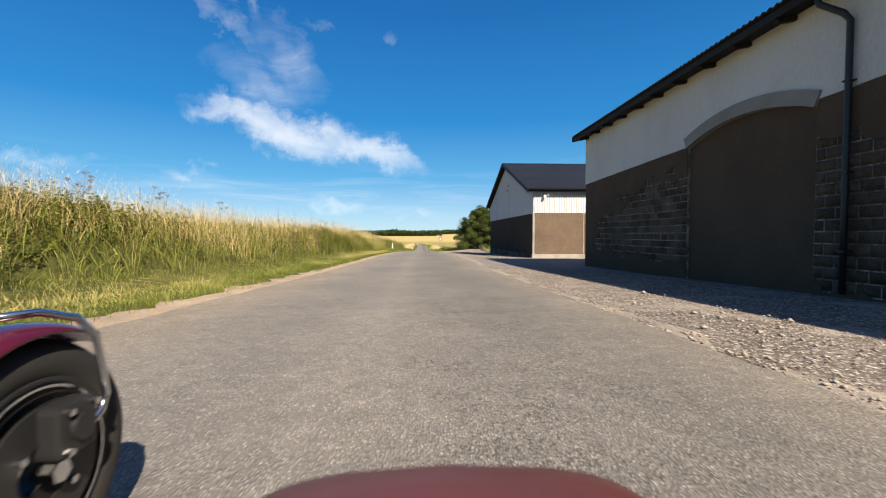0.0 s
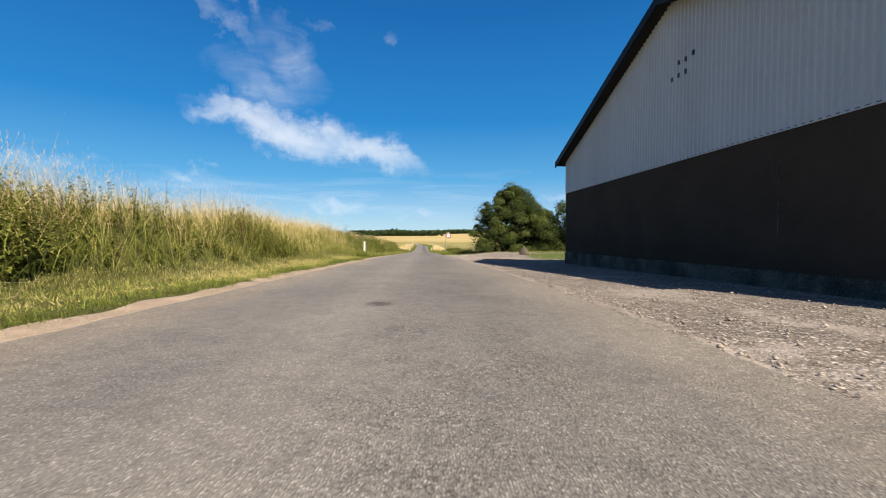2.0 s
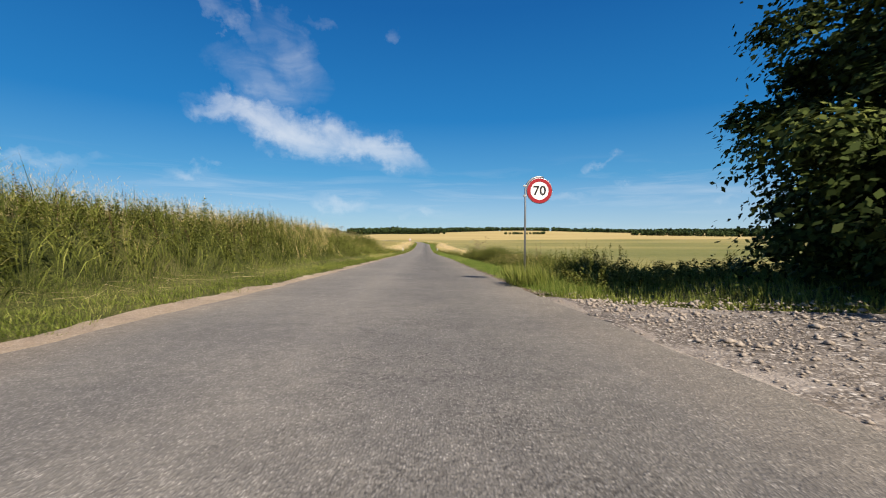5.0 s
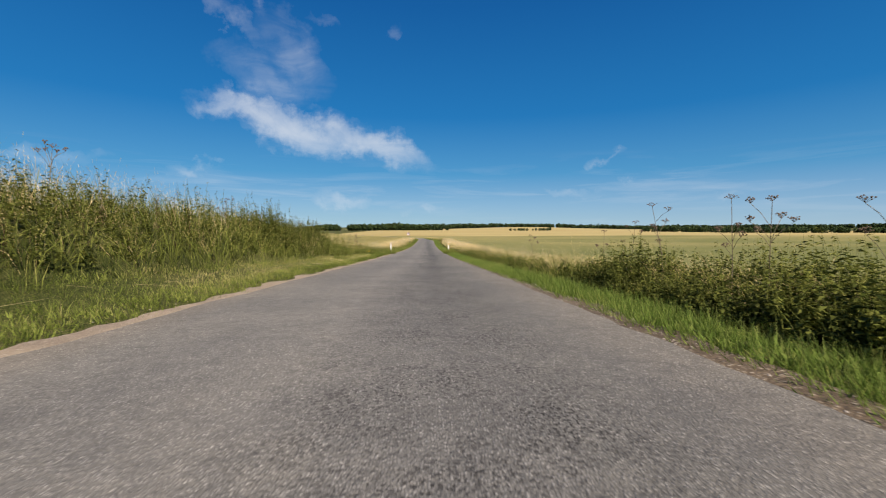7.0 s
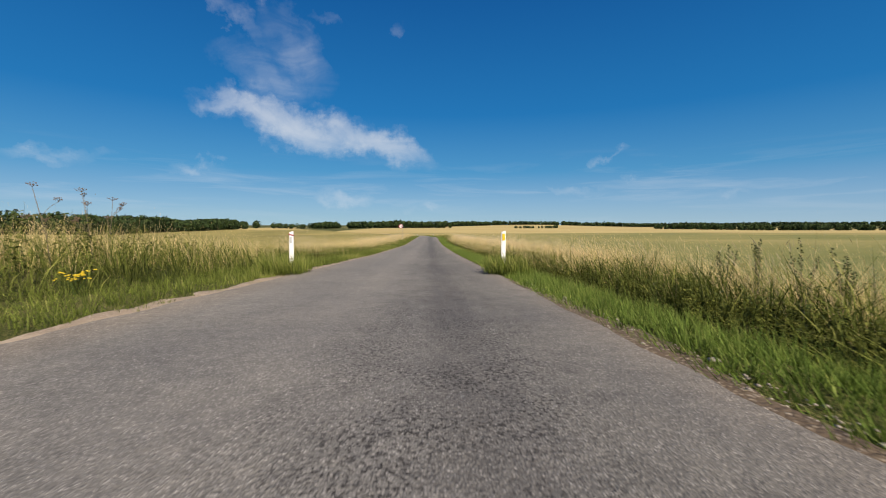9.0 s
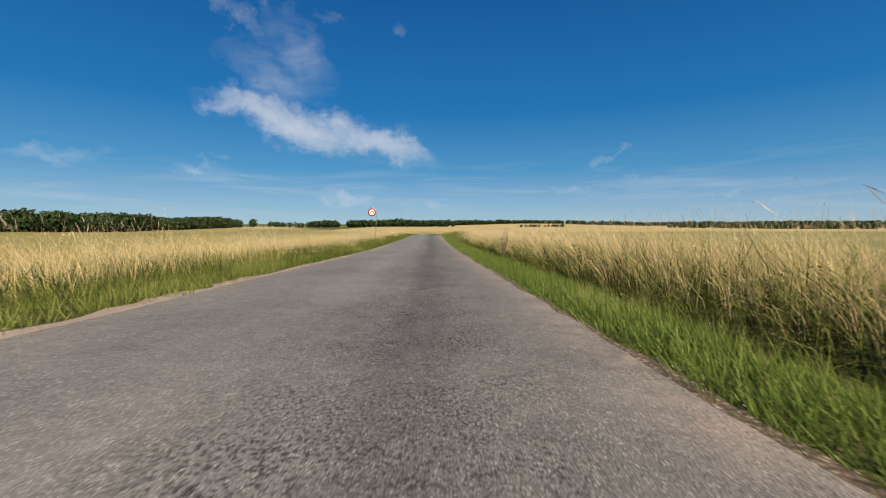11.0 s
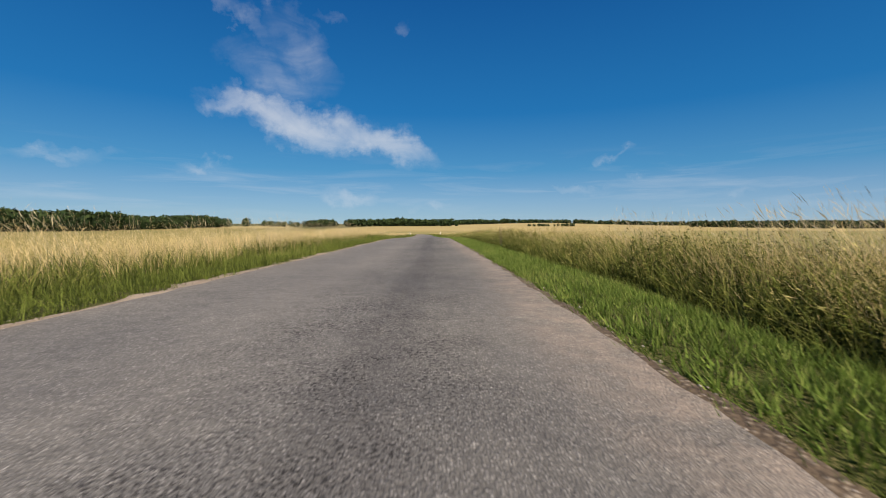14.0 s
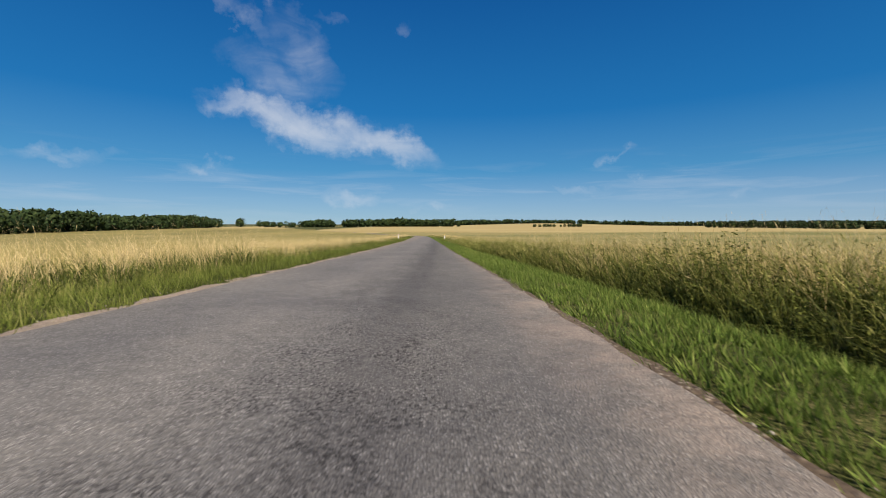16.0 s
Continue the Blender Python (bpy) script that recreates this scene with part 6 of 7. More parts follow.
    # longer grass at the foot of the marker posts and the sign poles
    for px, py in ((-3.66, 57.0), (-2.80, 134.6), (2.74, 134.4), (-4.2, 298.0), (2.5, 298.0), (-3.2, 187.4), (3.2, 75.2)):
        x, y, sx, sy, g = tufts(lambda u, v: (px + (u - 0.5) * 0.9, py - 0.9 + v * 1.1), 130, 10, 0.12, rng)
        blades("post_grass", x, y, rng.uniform(0.25, 0.62, len(x)), 0.0058, 0.2, (sx, sy), (0.1 + 0 * x, 0.5 + 0 * x), M["verge"], "longer grass left standing round a post", "grass", rng)

    # leafy weeds: a stem with pairs of drooping leaves
    def weeds(name, area, count, high, leaf, label, seed, per=22, thin=None, mat="weed", ripe=0.35, tame=True, right=False):
        r = np.random.default_rng(seed)
        u = r.uniform(size=(count, 2))
        x, y = area(u[:, 0], u[:, 1])
        if thin is not None:
            keep = r.uniform(size=len(x)) < thin(x, y)
            x, y = x[keep], y[keep]
        n = len(x)
        h = high * r.uniform(0.6, 1.2, n) * ((np.interp(y, [78, 100, 106, 112, 130, 146], [0.85, 1.05, 0.74, 0.66, 0.66, 0.62]) if right else np.interp(y, [78, 100, 112, 130, 146], [1.05, 1.40, 1.50, 1.25, 0.5])) if tame else 1.0)
        h = h * (0.48 + 0.80 * value_noise(x / 1.3, y / 1.7, seed))
        z = ground_z(x, y) - 0.02
        t = r.uniform(0.12, 1.0, (n, per))
        ang = r.uniform(0, 2 * math.pi, (n, per))
        reach = leaf * (1.25 - 0.75 * t) * r.uniform(0.7, 1.3, (n, per))
        lean = r.normal(0, 0.10, (n, 2)) + np.array([-0.08, 0.0])
        cx = x[:, None] + lean[:, :1] * t * h[:, None]
        cy = y[:, None] + lean[:, 1:] * t * h[:, None]
        cz = z[:, None] + t * h[:, None]
        ux, uy = np.cos(ang), np.sin(ang)
        w = reach * 0.27
        a = np.stack([cx, cy, cz], -1)
        b = np.stack([cx + ux * reach * 0.5 - uy * w, cy + uy * reach * 0.5 + ux * w, cz + reach * 0.12], -1)
        c = np.stack([cx + ux * reach, cy + uy * reach, cz - reach * 0.25], -1)
        d = np.stack([cx + ux * reach * 0.5 + uy * w, cy + uy * reach * 0.5 - ux * w, cz + reach * 0.12], -1)
        v = np.stack([a, b, c, d], 2).reshape(-1, 3)
        i = np.arange(n * per) * 4
        f = np.stack([i, i + 1, i + 2, i + 3], -1)
        # leaves are coloured darker low on the stem
        rp = np.repeat(np.clip(ripe + 0.3 * (t - 0.5) + r.normal(0, 0.1, t.shape), 0, 1).ravel(), 4)
        # stems
        k = len(v)
        sv = np.stack([np.stack([x - 0.006, y, z], -1), np.stack([x + 0.006, y, z], -1), np.stack([x + lean[:, 0] * h, y + lean[:, 1] * h, z + h * 1.02], -1), np.stack([x + lean[:, 0] * h, y + lean[:, 1] * h, z + h * 1.02], -1) + [0.002, 0, 0]], 1).reshape(-1, 3)
        j = np.arange(n) * 4 + k
        v, f, rp = np.concatenate([v, sv]), np.concatenate([f, np.stack([j, j + 1, j + 3, j + 2], -1)]), np.concatenate([rp, np.full(4 * n, 0.28)])
        return tagged(raw_mesh(name, v, f, M[mat], {"ripe": rp}), label, "weeds", kind="stuff")

    patch = lambda seed, cut, gain: (lambda x, y: np.clip((fbm(x / 2.6, y / 5.5, seed) - cut) * gain, 0, 1) * fade(y))
    weeds("weeds", strip(left_edge, -1, 2.2, 5.4, y1=300), 11500, 0.88, 0.105, "leafy green nettles and weeds on the bank", 61, thin=lambda x, y: np.clip(patch(33, 0.40, 4.5)(x, y) + np.interp(y, [0, 22, 27, 34, 40, 54, 60, 130, 142], [0.15, 0.2, 0.65, 0.65, 0.30, 0.35, 0.8, 0.9, 0]), 0, 1) * np.interp(y, [0, 36, 42, 47, 55, 61, 112, 119, 130, 142, 300], [0.65, 0.70, 0.46, 0.22, 0.25, 0.95, 0.9, 0.45, 0.35, 0.25, 0.08]), per=25)
    weeds("nettles", strip(left_edge, -1, 2.0, 4.3, y0=28.6, y1=32.6), 430, 1.05, 0.125, "tall dark bushy nettles on the bank", 67, thin=lambda x, y: np.clip((value_noise(x / 2.0, y / 2.4, 44) - 0.30) * 3.5, 0.15, 1), tame=False, per=28, ripe=0.32)
    weeds("nettles", strip(left_edge, -1, 3.3, 5.4, y0=7.5, y1=13.0), 520, 1.05, 0.125, "tall dark bushy nettles on the crest of the bank", 70, thin=lambda x, y: np.clip((value_noise(x / 2.0, y / 2.4, 46) - 0.25) * 3.5, 0.2, 1), tame=False, per=28, ripe=0.30)
    weeds("nettles", strip(left_edge, -1, 2.3, 5.0, y0=108.5, y1=118.5), 950, 1.50, 0.125, "tall dark bushy nettles at the end of the bank", 78, thin=lambda x, y: np.clip((value_noise(x / 2.0, y / 2.4, 47) - 0.15) * 3.0, 0.3, 1), tame=False, per=28, ripe=0.28)
    weeds("nettles", strip(left_edge, -1, 2.0, 4.6, y0=37.0, y1=45.5), 620, 0.90, 0.115, "green weeds among the grass of the bank", 68, thin=lambda x, y: np.clip((value_noise(x / 1.8, y / 2.2, 45) - 0.42) * 4.0, 0.05, 1), tame=False, per=26, ripe=0.34)
    # low ripe in these four puts the shade of the growth into leaf colour
    weeds("weeds", beside(0.35, 2.9, (1, 1), y0=78, y1=300), 9500, 0.92, 0.10, "dark leafy weeds in the ditch, shade painted into the leaves", 62, right=True, per=25, ripe=0.18, thin=lambda x, y: np.clip(patch(34, 0.34, 5.0)(x, y) + np.interp(y, [100, 112], [0.9, 0]), 0, 1) * np.interp(y, [78, 108, 118, 140, 205, 300], [1.5, 1.5, 0.9, 0.55, 0.70, 0.5]) * np.interp(over(x, y), [1.2, 1.8], [1.0, 0.25]) ** (y > 130))
    weeds("weeds", beside(0.28, 1.25, (1, 1), y0=110, y1=152), 1700, 0.88, 0.085, "dark leafy weeds along the foot of the straw, shade painted in", 76, right=True, per=18, ripe=0.18)
    weeds("weeds", beside(0.32, 2.3, (1, 1), y0=202, y1=262), 3300, 0.74, 0.085, "dark leafy weeds at the foot of the ripening grass, shade painted in", 69, tame=False, per=20, ripe=0.20)
    weeds("weeds", lambda u, v: (4.3 + 2.6 * u, 92 + 13 * v ** 1.2), 2100, 1.02, 0.11, "dark bushy weeds in the ditch, shade painted into the leaves", 66, right=True, ripe=0.16)
    weeds("weeds", lambda u, v: (4.0 + 10 * u, 73.5 + 4.0 * v), 500, 0.62, 0.12, "dark weeds at the foot of the trees", 63, right=True)
    weeds("seed_stalks", strip(left_edge, -1, 2.6, 5.0, y1=126), 420, 1.25, 0.05, "dark seed stalks standing above the grass", 64, tame=False, per=40, mat="dock", ripe=0.5)
    weeds("seed_stalks", strip(right_edge, 1, 2.2, 4.6, y0=80, y1=215), 34, 1.15, 0.05, "rust-brown seed stalks standing above the grass", 65, tame=False, per=40, mat="dock", ripe=0.6)

    # loose stones on the gravel and along the crumbling edges
    def stones(name, area, count, size, label, seed, lift=0.0):
        r = np.random.default_rng(seed)
        u = r.uniform(size=(count, 2))
        x, y = area(u[:, 0], u[:, 1])
        z = ground_z(x, y) + lift
        s = size * np.exp(r.normal(0, 0.4, count))
        d = np.array([(1, 0, 0), (0, 1, 0), (-1, 0, 0), (0, -1, 0), (0, 0, 1), (0, 0, -0.6)], float)
        v = d[None] * s[:, None, None] * r.uniform(0.55, 1.2, (count, 6, 1)) * np.array([1, 1, 0.6])
        ang = r.uniform(0, math.pi, count)
        c, sn = np.cos(ang)[:, None], np.sin(ang)[:, None]
        vx, vy = v[:, :, 0] * c - v[:, :, 1] * sn, v[:, :, 0] * sn + v[:, :, 1] * c
        v = np.stack([vx + x[:, None], vy + y[:, None], v[:, :, 2] + z[:, None] + s[:, None] * 0.15], -1).reshape(-1, 3)
        t = np.array([(0, 1, 4), (1, 2, 4), (2, 3, 4), (3, 0, 4), (1, 0, 5), (2, 1, 5), (3, 2, 5), (0, 3, 5)])
        f = (np.arange(count)[:, None, None] * 6 + t[None]).reshape(-1, 3)
        return tagged(raw_mesh(name, v, f, M["pebble"]), label, "stones", kind="stuff")

    def gravel_area(u, v):
        y = np.where(u < 0.36, 1 + 14.8 * v, np.where(u < 0.64, 28.0 + 20 * v, 48 + 25.5 * v))
        q = rng.uniform(size=len(u)) ** 1.5
        x = right_edge(y) + 0.05 + q * np.where(y < 48, 4.7, 12.0)
        return x, y
    stones("gravel_stones", gravel_area, 13000, 0.0145, "loose crushed stones on the gravel yard", 71, 0.02)
    stones("gravel_stones", lambda u, v: (right_edge(47 + 25 * v) + 0.4 + 9.5 * u ** 1.2 * np.interp(v, [0, 0.8, 1], [1, 0.8, 0.05]), 47 + 25 * v), 6500, 0.024, "coarse crushed stones on the gravel yard", 77, 0.015)
    stones("edge_stones", strip(right_edge, 1, 0.05, 1.3, y0=15.5, y1=28.5, bias=2.0), 420, 0.016, "loose stones strewn along the edge of the apron", 75, 0.03)
    stones("edge_stones", strip(right_edge, 1, -0.06, 0.36, y0=73, y1=132), 4200, 0.013, "pale stones strewn on the crumbling road edge", 74)
    stones("edge_stones", strip(right_edge, 1, -0.05, 0.22, y0=132, y1=250), 1500, 0.012, "small stones along the crumbling road edge", 72)
    stones("edge_stones", strip(left_edge, -1, -0.05, 0.5, y1=260), 2000, 0.011, "small stones along the crumbling road edge", 73)


grow()


# ---------------------------------------------------------------- single tall plants
def joined(tubes):
    bm = bmesh.new()
    for t in tubes:
        me = bpy.data.meshes.new("tmp")
        t.to_mesh(me)
        t.free()
        bm.from_mesh(me)
        bpy.data.meshes.remove(me)
    return bm


def build_umbel(x, y, high, seed):
    """A dried umbellifer: branching stem with flat heads of seeds."""
    rng = random.Random(seed)
    z = float(ground_z(x, y)) - 0.03
    plant = tagged(empty("umbel_plant"), "tall dried brown umbellifer standing above the grass", "wild plant", group="dried umbellifers")
    bend = Vector((rng.uniform(-0.16, -0.04), rng.uniform(-0.08, 0.08), 0))
    top = Vector((0, 0, high)) + bend * high
    tubes = [tube([(0, 0, 0), bend * high * 0.3 + Vector((0, 0, high * 0.5)), top], [0.008, 0.006, 0.004], 5)]
    tips = [(top, rng.uniform(0.06, 0.10))]
    for k in range(rng.randint(3, 5)):
        f = rng.uniform(0.45, 0.85)
        a = rng.uniform(0, 2 * math.pi)
        p = bend * high * f * f + Vector((0, 0, high * f))
        q = p + Vector((math.cos(a) * 0.22, math.sin(a) * 0.22, rng.uniform(0.16, 0.34)))
        tubes.append(tube([p, (p + q) / 2 + Vector((0, 0, 0.03)), q], [0.004, 0.0035, 0.003], 4))
        tips.append((q, rng.uniform(0.035, 0.075)))
    part("stem", joined(tubes), M["stalk"], plant, "thin branching stem")
    for p, r in tips:
        rays = []
        for j in range(13):
            a, rr = j * 2.4, r * math.sqrt((j + 0.5) / 13)
            e = p + Vector((math.cos(a) * rr, math.sin(a) * rr, 0.07 - rr * 0.35 + rng.uniform(-0.02, 0.02)))
            rays.append(tube([p, e], 0.0016, 3))
            s = bmesh.new()
            bmesh.ops.create_icosphere(s, subdivisions=1, radius=rng.uniform(0.007, 0.012), matrix=Matrix.Translation(e))
            rays.append(s)
        tagged(part("seed_head", joined(rays), M["seed"], plant, "flat head of brown seeds"), kind="stuff")
    plant.matrix_world = pose(x, y, z, 0, 0, seed * 50)


def build_dock(x, y, high, seed, green=False):
    """A dock: upright ribbed stems packed with small seed whorls, a few long leaves below."""
    rng = random.Random(seed)
    z = float(ground_z(x, y)) - 0.03
    plant = tagged(empty("dock_plant"), "green dock plant with knobbly stalks" if green else "rust-brown dock plant with dense seed stalks", "wild plant", group="dock plants")
    for k in range(rng.randint(3, 5)):
        a = rng.uniform(0, 2 * math.pi)
        lean = Vector((math.cos(a), math.sin(a), 0)) * rng.uniform(0.04, 0.22) + Vector((-0.06, 0, 0))
        h = high * rng.uniform(0.7, 1.05)
        spine = [lean * (f ** 1.5) * h + Vector((0, 0, h * f)) for f in (0, 0.35, 0.7, 1.0)]
        stem = part("stalk", tube(spine, [0.007, 0.006, 0.004, 0.002], 5), M["stalk"], plant)
        whorls = []
        for j in range(46):
            f = 0.38 + 0.62 * j / 46
            c = lean * (f ** 1.5) * h + Vector((0, 0, h * f))
            for _ in range(1):
                o = Vector((rng.gauss(0, 1), rng.gauss(0, 1), rng.gauss(0, 0.6))) * 0.016 * (1.15 - 0.6 * (f - 0.38))
                s = bmesh.new()
                bmesh.ops.create_icosphere(s, subdivisions=1, radius=rng.uniform(0.008, 0.014), matrix=Matrix.Translation(c + o))
                whorls.append(s)
        tagged(part("seed_head", joined(whorls), M["weedseed"] if green else M["seed"], stem, "knobbly clustered seeds"), kind="stuff")
    leaves = bmesh.new()
    for k in range(6):
        a = rng.uniform(0, 2 * math.pi)
        d = Vector((math.cos(a), math.sin(a), 0))
        w = Vector((-d.y, d.x, 0)) * 0.030
        p0, p1, p2 = Vector((0, 0, 0.05)), d * 0.16 + Vector((0, 0, rng.uniform(0.2, 0.34))), d * 0.36 + Vector((0, 0, rng.uniform(0.08, 0.3)))
        vs = [leaves.verts.new(p) for p in (p0, p1 - w, p2, p1 + w)]
        leaves.faces.new(vs)
    tagged(part("leaves", leaves, M["leafgreen"], plant, "long drooping leaves"), kind="stuff")
    plant.matrix_world = pose(x, y, z, 0, 0, seed * 31)


M["stalk"] = plain("dry stem", (0.17, 0.135, 0.085), rough=0.8)
M["seed"] = plain("brown seed", (0.15, 0.10, 0.068), rough=0.85, grime=0.4, scale=30.0)
M["weedseed"] = plain("green seed", (0.095, 0.105, 0.032), rough=0.85, grime=0.4, scale=30.0)
M["leafgreen"] = plain("dark leaf", (0.050, 0.090, 0.016), rough=0.6, grime=0.4, scale=9.0)
M["petal"] = plain("yellow petal", (0.72, 0.52, 0.03), rough=0.7)

for i, (x, y, h) in enumerate([(5.1, 101.0, 1.75), (5.2, 99.4, 1.7), (5.0, 98.5, 1.6), (5.3, 97.4, 1.85), (5.6, 103.4, 1.6), (5.8, 105.5, 1.5), (4.9, 96.2, 1.5), (5.4, 112.0, 1.5),
                               (-5.4, 131.4, 1.6), (-5.2, 130.3, 1.55), (-5.8, 129.6, 1.7), (-6.0, 132.6, 1.5),
                               (-6.6, 9.0, 1.25), (-6.9, 11.6, 1.2), (-6.8, 12.3, 1.15), (-7.0, 16.0, 1.15), (-6.6, 31.0, 1.2), (-6.9, 44.0, 1.25), (-6.7, 66.0, 1.3), (-6.3, 101.5, 1.3), (-6.1, 108.0, 1.3), (-6.2, 117.0, 1.3)]):
    build_umbel(x, y, h, 100 + i)
for i, (x, y, h, green) in enumerate([(3.55, 189.7, 1.40, False), (3.80, 189.2, 1.45, False), (3.65, 169.9, 1.35, False), (4.4, 223.5, 1.1, False),
                                      (5.3, 129.6, 1.05, True), (5.4, 129.1, 1.1, True), (5.5, 128.5, 1.15, True), (5.6, 128.0, 1.0, True), (-5.0, 22.5, 1.2, False), (-5.4, 23.6, 1.2, False), (-5.2, 62.0, 1.2, False)]):
    build_dock(x, y, h, 200 + i, green)


def build_ragwort(x, y):
    z = float(ground_z(x, y)) - 0.02
    rng = random.Random(9)
    plant = tagged(empty("flower_plant"), "low plant with a cluster of small yellow flowers", "wild plant")
    stems, heads = [], []
    for k in range(16):
        q = Vector((rng.gauss(0, 0.12), rng.gauss(0, 0.10), rng.uniform(0.24, 0.36)))
        stems.append(tube([(0, 0, 0), q * 0.55 + Vector((0, 0, 0.05)), q], 0.003, 3))
        for _ in range(3):
            s = bmesh.new()
            bmesh.ops.create_icosphere(s, subdivisions=1, radius=0.018, matrix=Matrix.Translation(q + Vector((rng.gauss(0, 0.02), rng.gauss(0, 0.02), rng.gauss(0, 0.01)))) @ Matrix.Diagonal((1, 1, 0.5, 1)))
            heads.append(s)
    part("stem", joined(stems), M["leafgreen"], plant)
    tagged(part("flowers", joined(heads), M["petal"], plant, "clustered yellow flower heads"), kind="stuff")
    plant.matrix_world = pose(x, y, z)


build_ragwort(-4.3, 129.6)


# ---------------------------------------------------------------- sidecar motorcycle at the start of the way
def lathe(profile, segments=48):
    """A bmesh turned about the x axis; profile: (x, radius) round a closed outline."""
    bm = bmesh.new()
    rings = [[bm.verts.new((x, r * math.cos(a), r * math.sin(a))) for x, r in profile] for a in (2 * math.pi * k / segments for k in range(segments))]
    n = len(profile)
    for k in range(segments):
        a, b = rings[k], rings[(k + 1) % segments]
        for i in range(n):
            bm.faces.new((a[i], a[(i + 1) % n], b[(i + 1) % n], b[i]))
    bmesh.ops.recalc_face_normals(bm, faces=bm.faces)
    return bm


def moved(ob, x, y, z):
    ob.location = (x, y, z)
    return ob


def build_sidecar():
    M["maroon"] = plain("maroon enamel", (0.105, 0.030, 0.026), rough=0.55, coat=0.08, grime=0.3, scale=3.0)
    M["darkred"] = plain("dark red fender enamel", (0.060, 0.004, 0.011), rough=0.25, coat=0.8)
    M["chrome"] = plain("chrome", (0.72, 0.72, 0.74), rough=0.08, metal=1.0, grime=0.03)
    M["rubber"] = plain("black tyre rubber", (0.020, 0.019, 0.018), rough=0.75, grime=0.4)
    M["alu"] = plain("dull aluminium", (0.36, 0.35, 0.33), rough=0.4, metal=0.8, grime=0.3)
    ground = float(road_z(0.6)) + 0.03
    bike = tagged(empty("sidecar_motorcycle"), "maroon sidecar motorcycle standing on the road", "motorcycle")
    wx, wy, wr = -0.600, 1.0, 0.300
    wz = ground + wr
    wheel = part("front_wheel", lathe([(-0.03, 0.05), (0.03, 0.05), (0.03, 0.205), (-0.03, 0.205)]), M["blackmetal"], bike, "black cast front wheel")
    moved(wheel, wx, wy, wz)
    tyre = []
    for k in range(20):
        a = 2 * math.pi * k / 20
        tyre.append((0.056 * math.cos(a), wr - 0.058 + 0.058 * math.sin(a)))
    part("tyre", lathe(tyre, 64), M["rubber"], wheel, "worn black tyre", smooth=True)
    part("rim", lathe([(0.020, 0.192), (0.046, 0.196), (0.048, 0.210), (0.020, 0.214)], 64), M["blackmetal"], wheel, "dark painted rim", smooth=True)
    part("brake_disc", lathe([(0.058, 0.07), (0.064, 0.07), (0.064, 0.150), (0.058, 0.150)]), M["blackmetal"], wheel, "dark brake disc")
    part("rim_edge", lathe([(0.046, 0.186), (0.052, 0.186), (0.052, 0.192), (0.046, 0.192)], 64), M["chrome"], wheel, "thin chrome rim edge")
    for k in range(6):
        a = math.radians(60 * k + 20)
        part("disc_bolt", tube([(0.064, 0.085 * math.cos(a), 0.085 * math.sin(a)), (0.076, 0.085 * math.cos(a), 0.085 * math.sin(a))], 0.010, 8), M["chrome"], wheel)
    part("axle_nut", tube([(0.05, 0, 0), (0.10, 0, 0)], 0.026, 6), M["chrome"], wheel)
    caliper = part("caliper", boxed(wx + 0.05, wx + 0.115, wy - 0.02, wy + 0.09, wz + 0.03, wz + 0.15, bevel=0.016), M["blackmetal"], bike, "black brake caliper")
    part("caliper_piston", tube([(wx + 0.11, wy + 0.035, wz + 0.09), (wx + 0.128, wy + 0.035, wz + 0.09)], 0.032, 16), M["blackmetal"], caliper)
    for dy, dz in ((-0.005, 0.045), (0.075, 0.135), (0.0, 0.135)):
        part("caliper_bolt", tube([(wx + 0.112, wy + dy, wz + dz), (wx + 0.128, wy + dy, wz + dz)], 0.009, 6), M["chrome"], caliper)
    for s in (-1,):
        part("fork_leg", tube([(wx + s * 0.085, wy, wz - 0.03), (wx + s * 0.085, wy - 0.10, wz + 0.28), (wx + s * 0.085, wy - 0.22, wz + 0.62)], [0.030, 0.026, 0.020], 14), M["blackmetal"], bike, "black fork leg", smooth=True)
    # fender: a shell over the tyre that ends in a blunt tip
    bm = bmesh.new()
    rows = []
    for i in range(25):
        a = math.radians(175 - 123 * i / 24)
        taper = 1 - 0.55 * max(0, (i - 19) / 5) ** 2
        row = []
        for lift in (0.0, -0.006):
            for j in range(9):
                b = math.radians(-80 + 20 * j)
                r = wr + 0.014 + 0.024 * math.cos(b) * taper + lift
                row.append(bm.verts.new((wx + 0.078 * math.sin(b) * taper, wy + r * math.cos(a), wz + r * math.sin(a))))
        rows.append(row)
    for a, b in zip(rows, rows[1:]):
        for j in range(8):
            bm.faces.new((a[j], a[j + 1], b[j + 1], b[j]))
            bm.faces.new((a[9 + j + 1], a[9 + j], b[9 + j], b[9 + j + 1]))
        bm.faces.new((a[0], b[0], b[9], a[9]))
        bm.faces.new((a[8], a[17], b[17], b[8]))
    for r in (rows[0], rows[-1]):
        for j in range(8):
            bm.faces.new((r[j], r[9 + j], r[9 + j + 1], r[j + 1]))
    bmesh.ops.recalc_face_normals(bm, faces=bm.faces)
    part("fender", bm, M["darkred"], bike, "glossy dark red front fender", smooth=True)
    sx = wx + 0.088
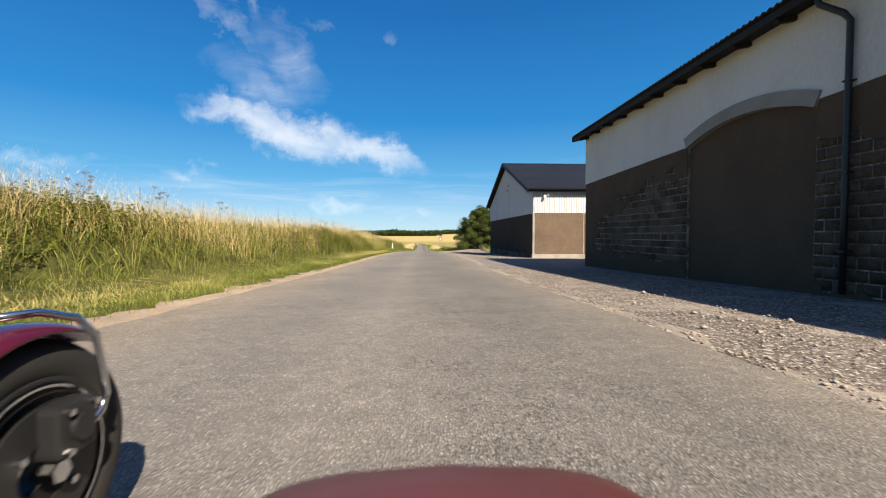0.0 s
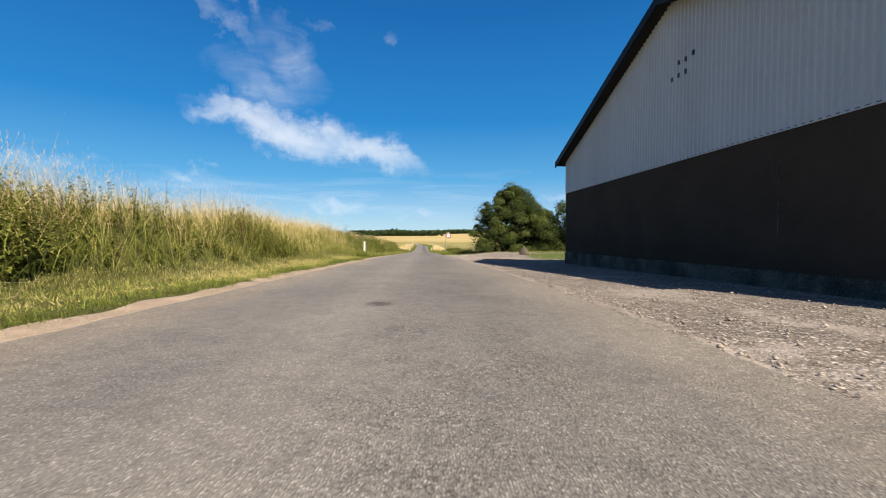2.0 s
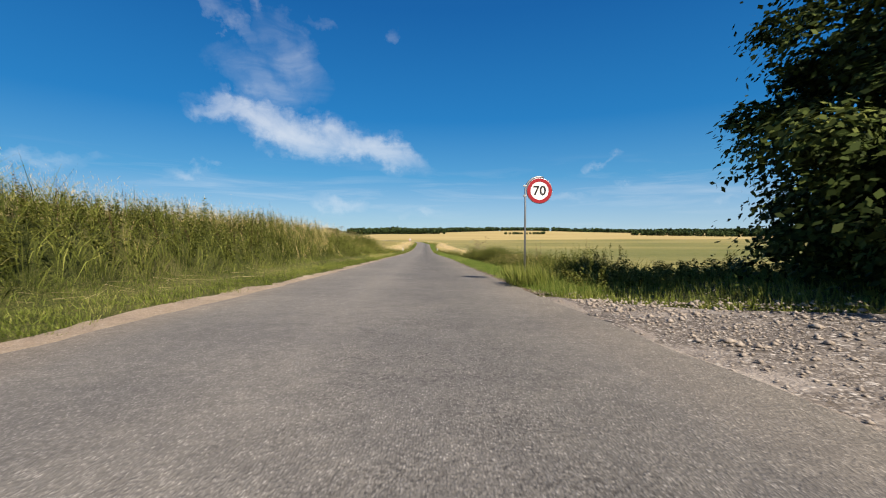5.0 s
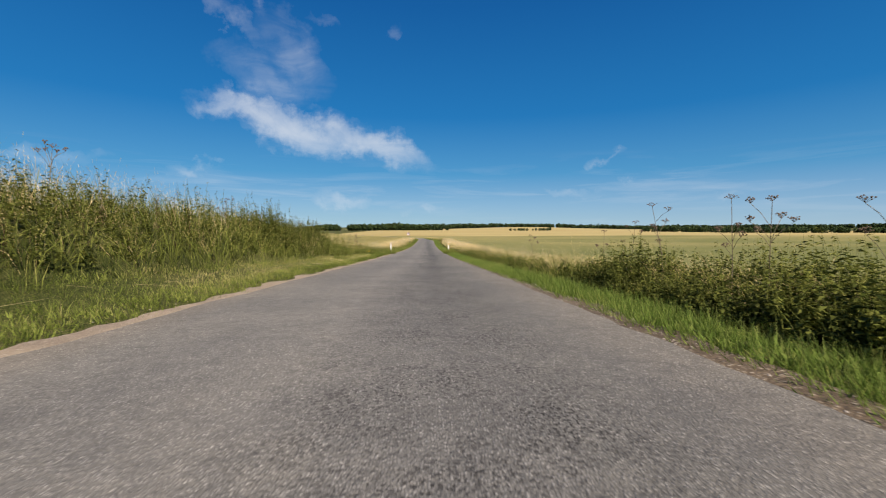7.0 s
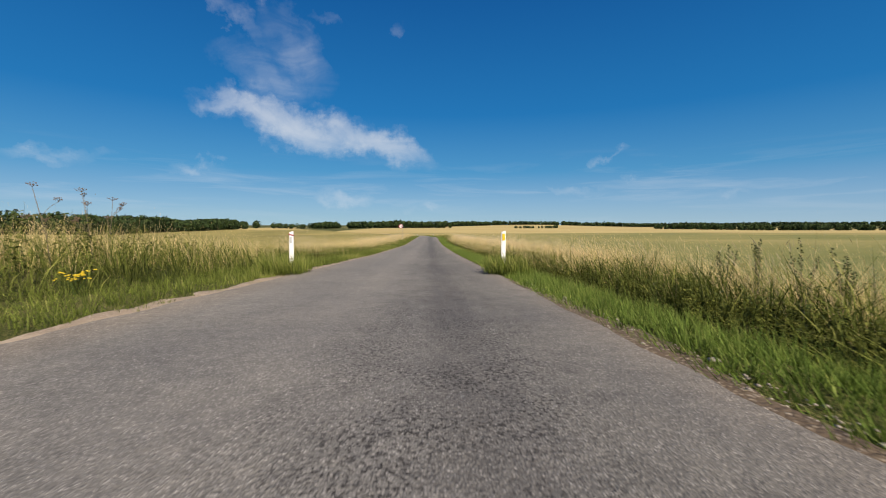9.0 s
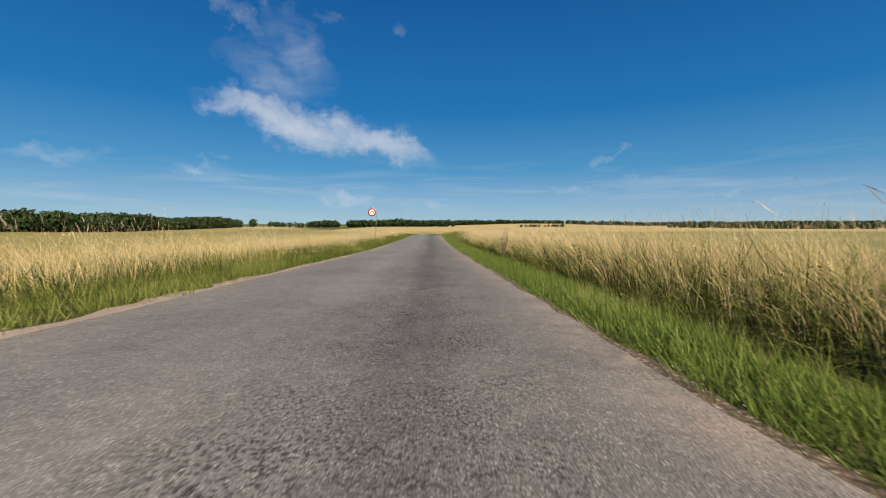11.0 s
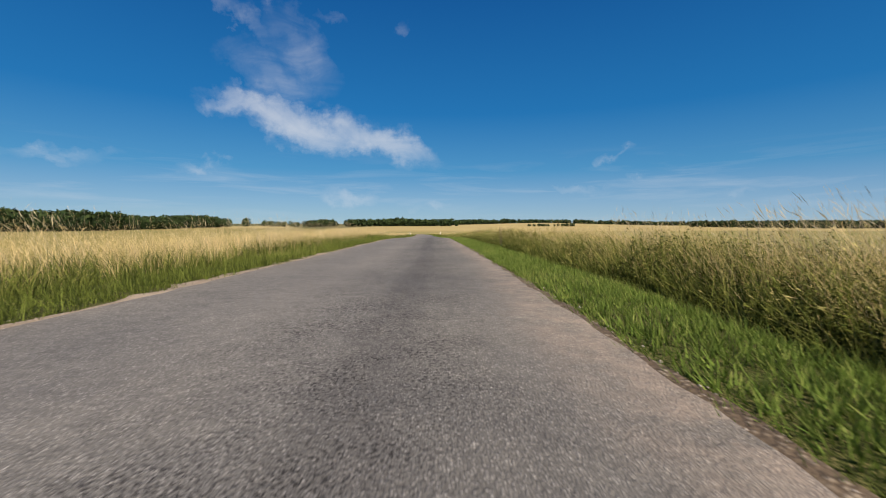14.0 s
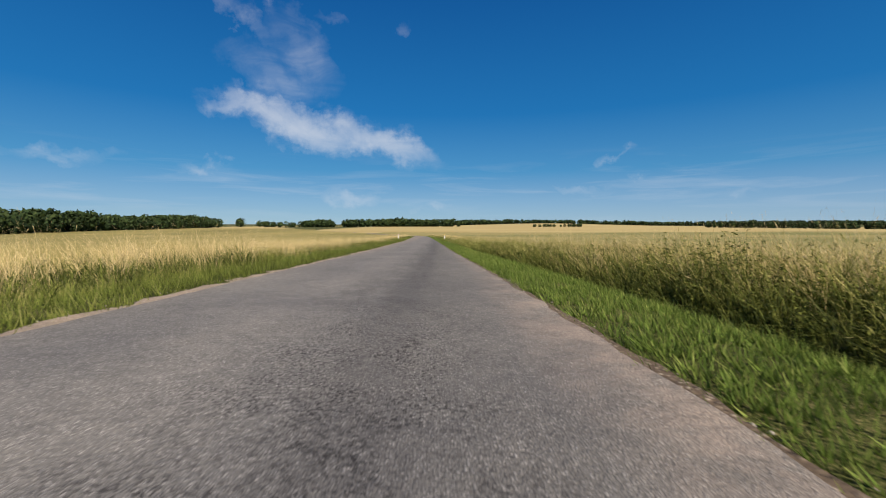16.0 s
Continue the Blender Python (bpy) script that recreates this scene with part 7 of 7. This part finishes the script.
    part("fender_stay", tube([(wx, wy - 0.08, wz + 0.362), (wx + 0.04, wy + 0.02, wz + 0.362), (sx - 0.01, wy + 0.08, wz + 0.338), (sx, wy + 0.125, wz + 0.285), (sx, wy + 0.145, wz + 0.20), (sx, wy + 0.155, wz + 0.12), (sx, wy + 0.135, wz + 0.085), (sx, wy + 0.02, wz + 0.02), (wx + 0.088, wy - 0.01, wz - 0.01)], 0.0095, 12), M["chrome"], bike, "bent chrome fender stay", smooth=True)
    # sidecar body: a rounded nose that falls away in front, on a low chassis
    bm = bmesh.new()
    cx = 0.36
    rings = []
    for y, half, top, low in ((-1.10, 0.20, 0.40, 0.26), (-0.95, 0.33, 0.49, 0.20), (-0.4, 0.40, 0.52, 0.17), (0.2, 0.40, 0.52, 0.17), (0.45, 0.375, 0.51, 0.18), (0.58, 0.35, 0.498, 0.20), (0.65, 0.32, 0.485, 0.23), (0.70, 0.28, 0.455, 0.26), (0.73, 0.20, 0.40, 0.31)):
        ring_ = []
        for k in range(28):
            a = 2 * math.pi * k / 28
            c, s = math.cos(a), math.sin(a)
            px = math.copysign(abs(c) ** 0.45, c) * half
            mid = (top + low) / 2
            pz = mid + math.copysign(abs(s) ** 0.42, s) * (top - low) / 2 - 0.03 * (px / half) ** 2 * (1 if s > 0 else 0)
            ring_.append(bm.verts.new((cx + px, y, ground + pz)))
        rings.append(ring_)
    for a, b in zip(rings, rings[1:]):
        for k in range(28):
            bm.faces.new((a[k], a[(k + 1) % 28], b[(k + 1) % 28], b[k]))
    bm.faces.new(rings[0][::-1])
    bm.faces.new(rings[-1])
    bmesh.ops.recalc_face_normals(bm, faces=bm.faces)
    part("sidecar_body", bm, M["maroon"], bike, "scuffed maroon sidecar body with a rounded nose", smooth=True)
    for y in (-0.7, 0.35):
        part("chassis_tube", tube([(wx - 0.02, y, ground + 0.30), (0.05, y, ground + 0.20), (0.80, y, ground + 0.20)], 0.022, 10), M["blackmetal"], bike, "black chassis tube", smooth=True)
    side = part("sidecar_wheel", lathe([(-0.03, 0.03), (0.03, 0.03), (0.03, 0.20), (-0.03, 0.20)]), M["blackmetal"], bike)
    moved(side, 0.84, -0.55, ground + 0.29)
    part("tyre", lathe([(0.05 * math.cos(2 * math.pi * k / 16), 0.24 + 0.05 * math.sin(2 * math.pi * k / 16)) for k in range(16)], 48), M["rubber"], side, smooth=True)


build_sidecar()
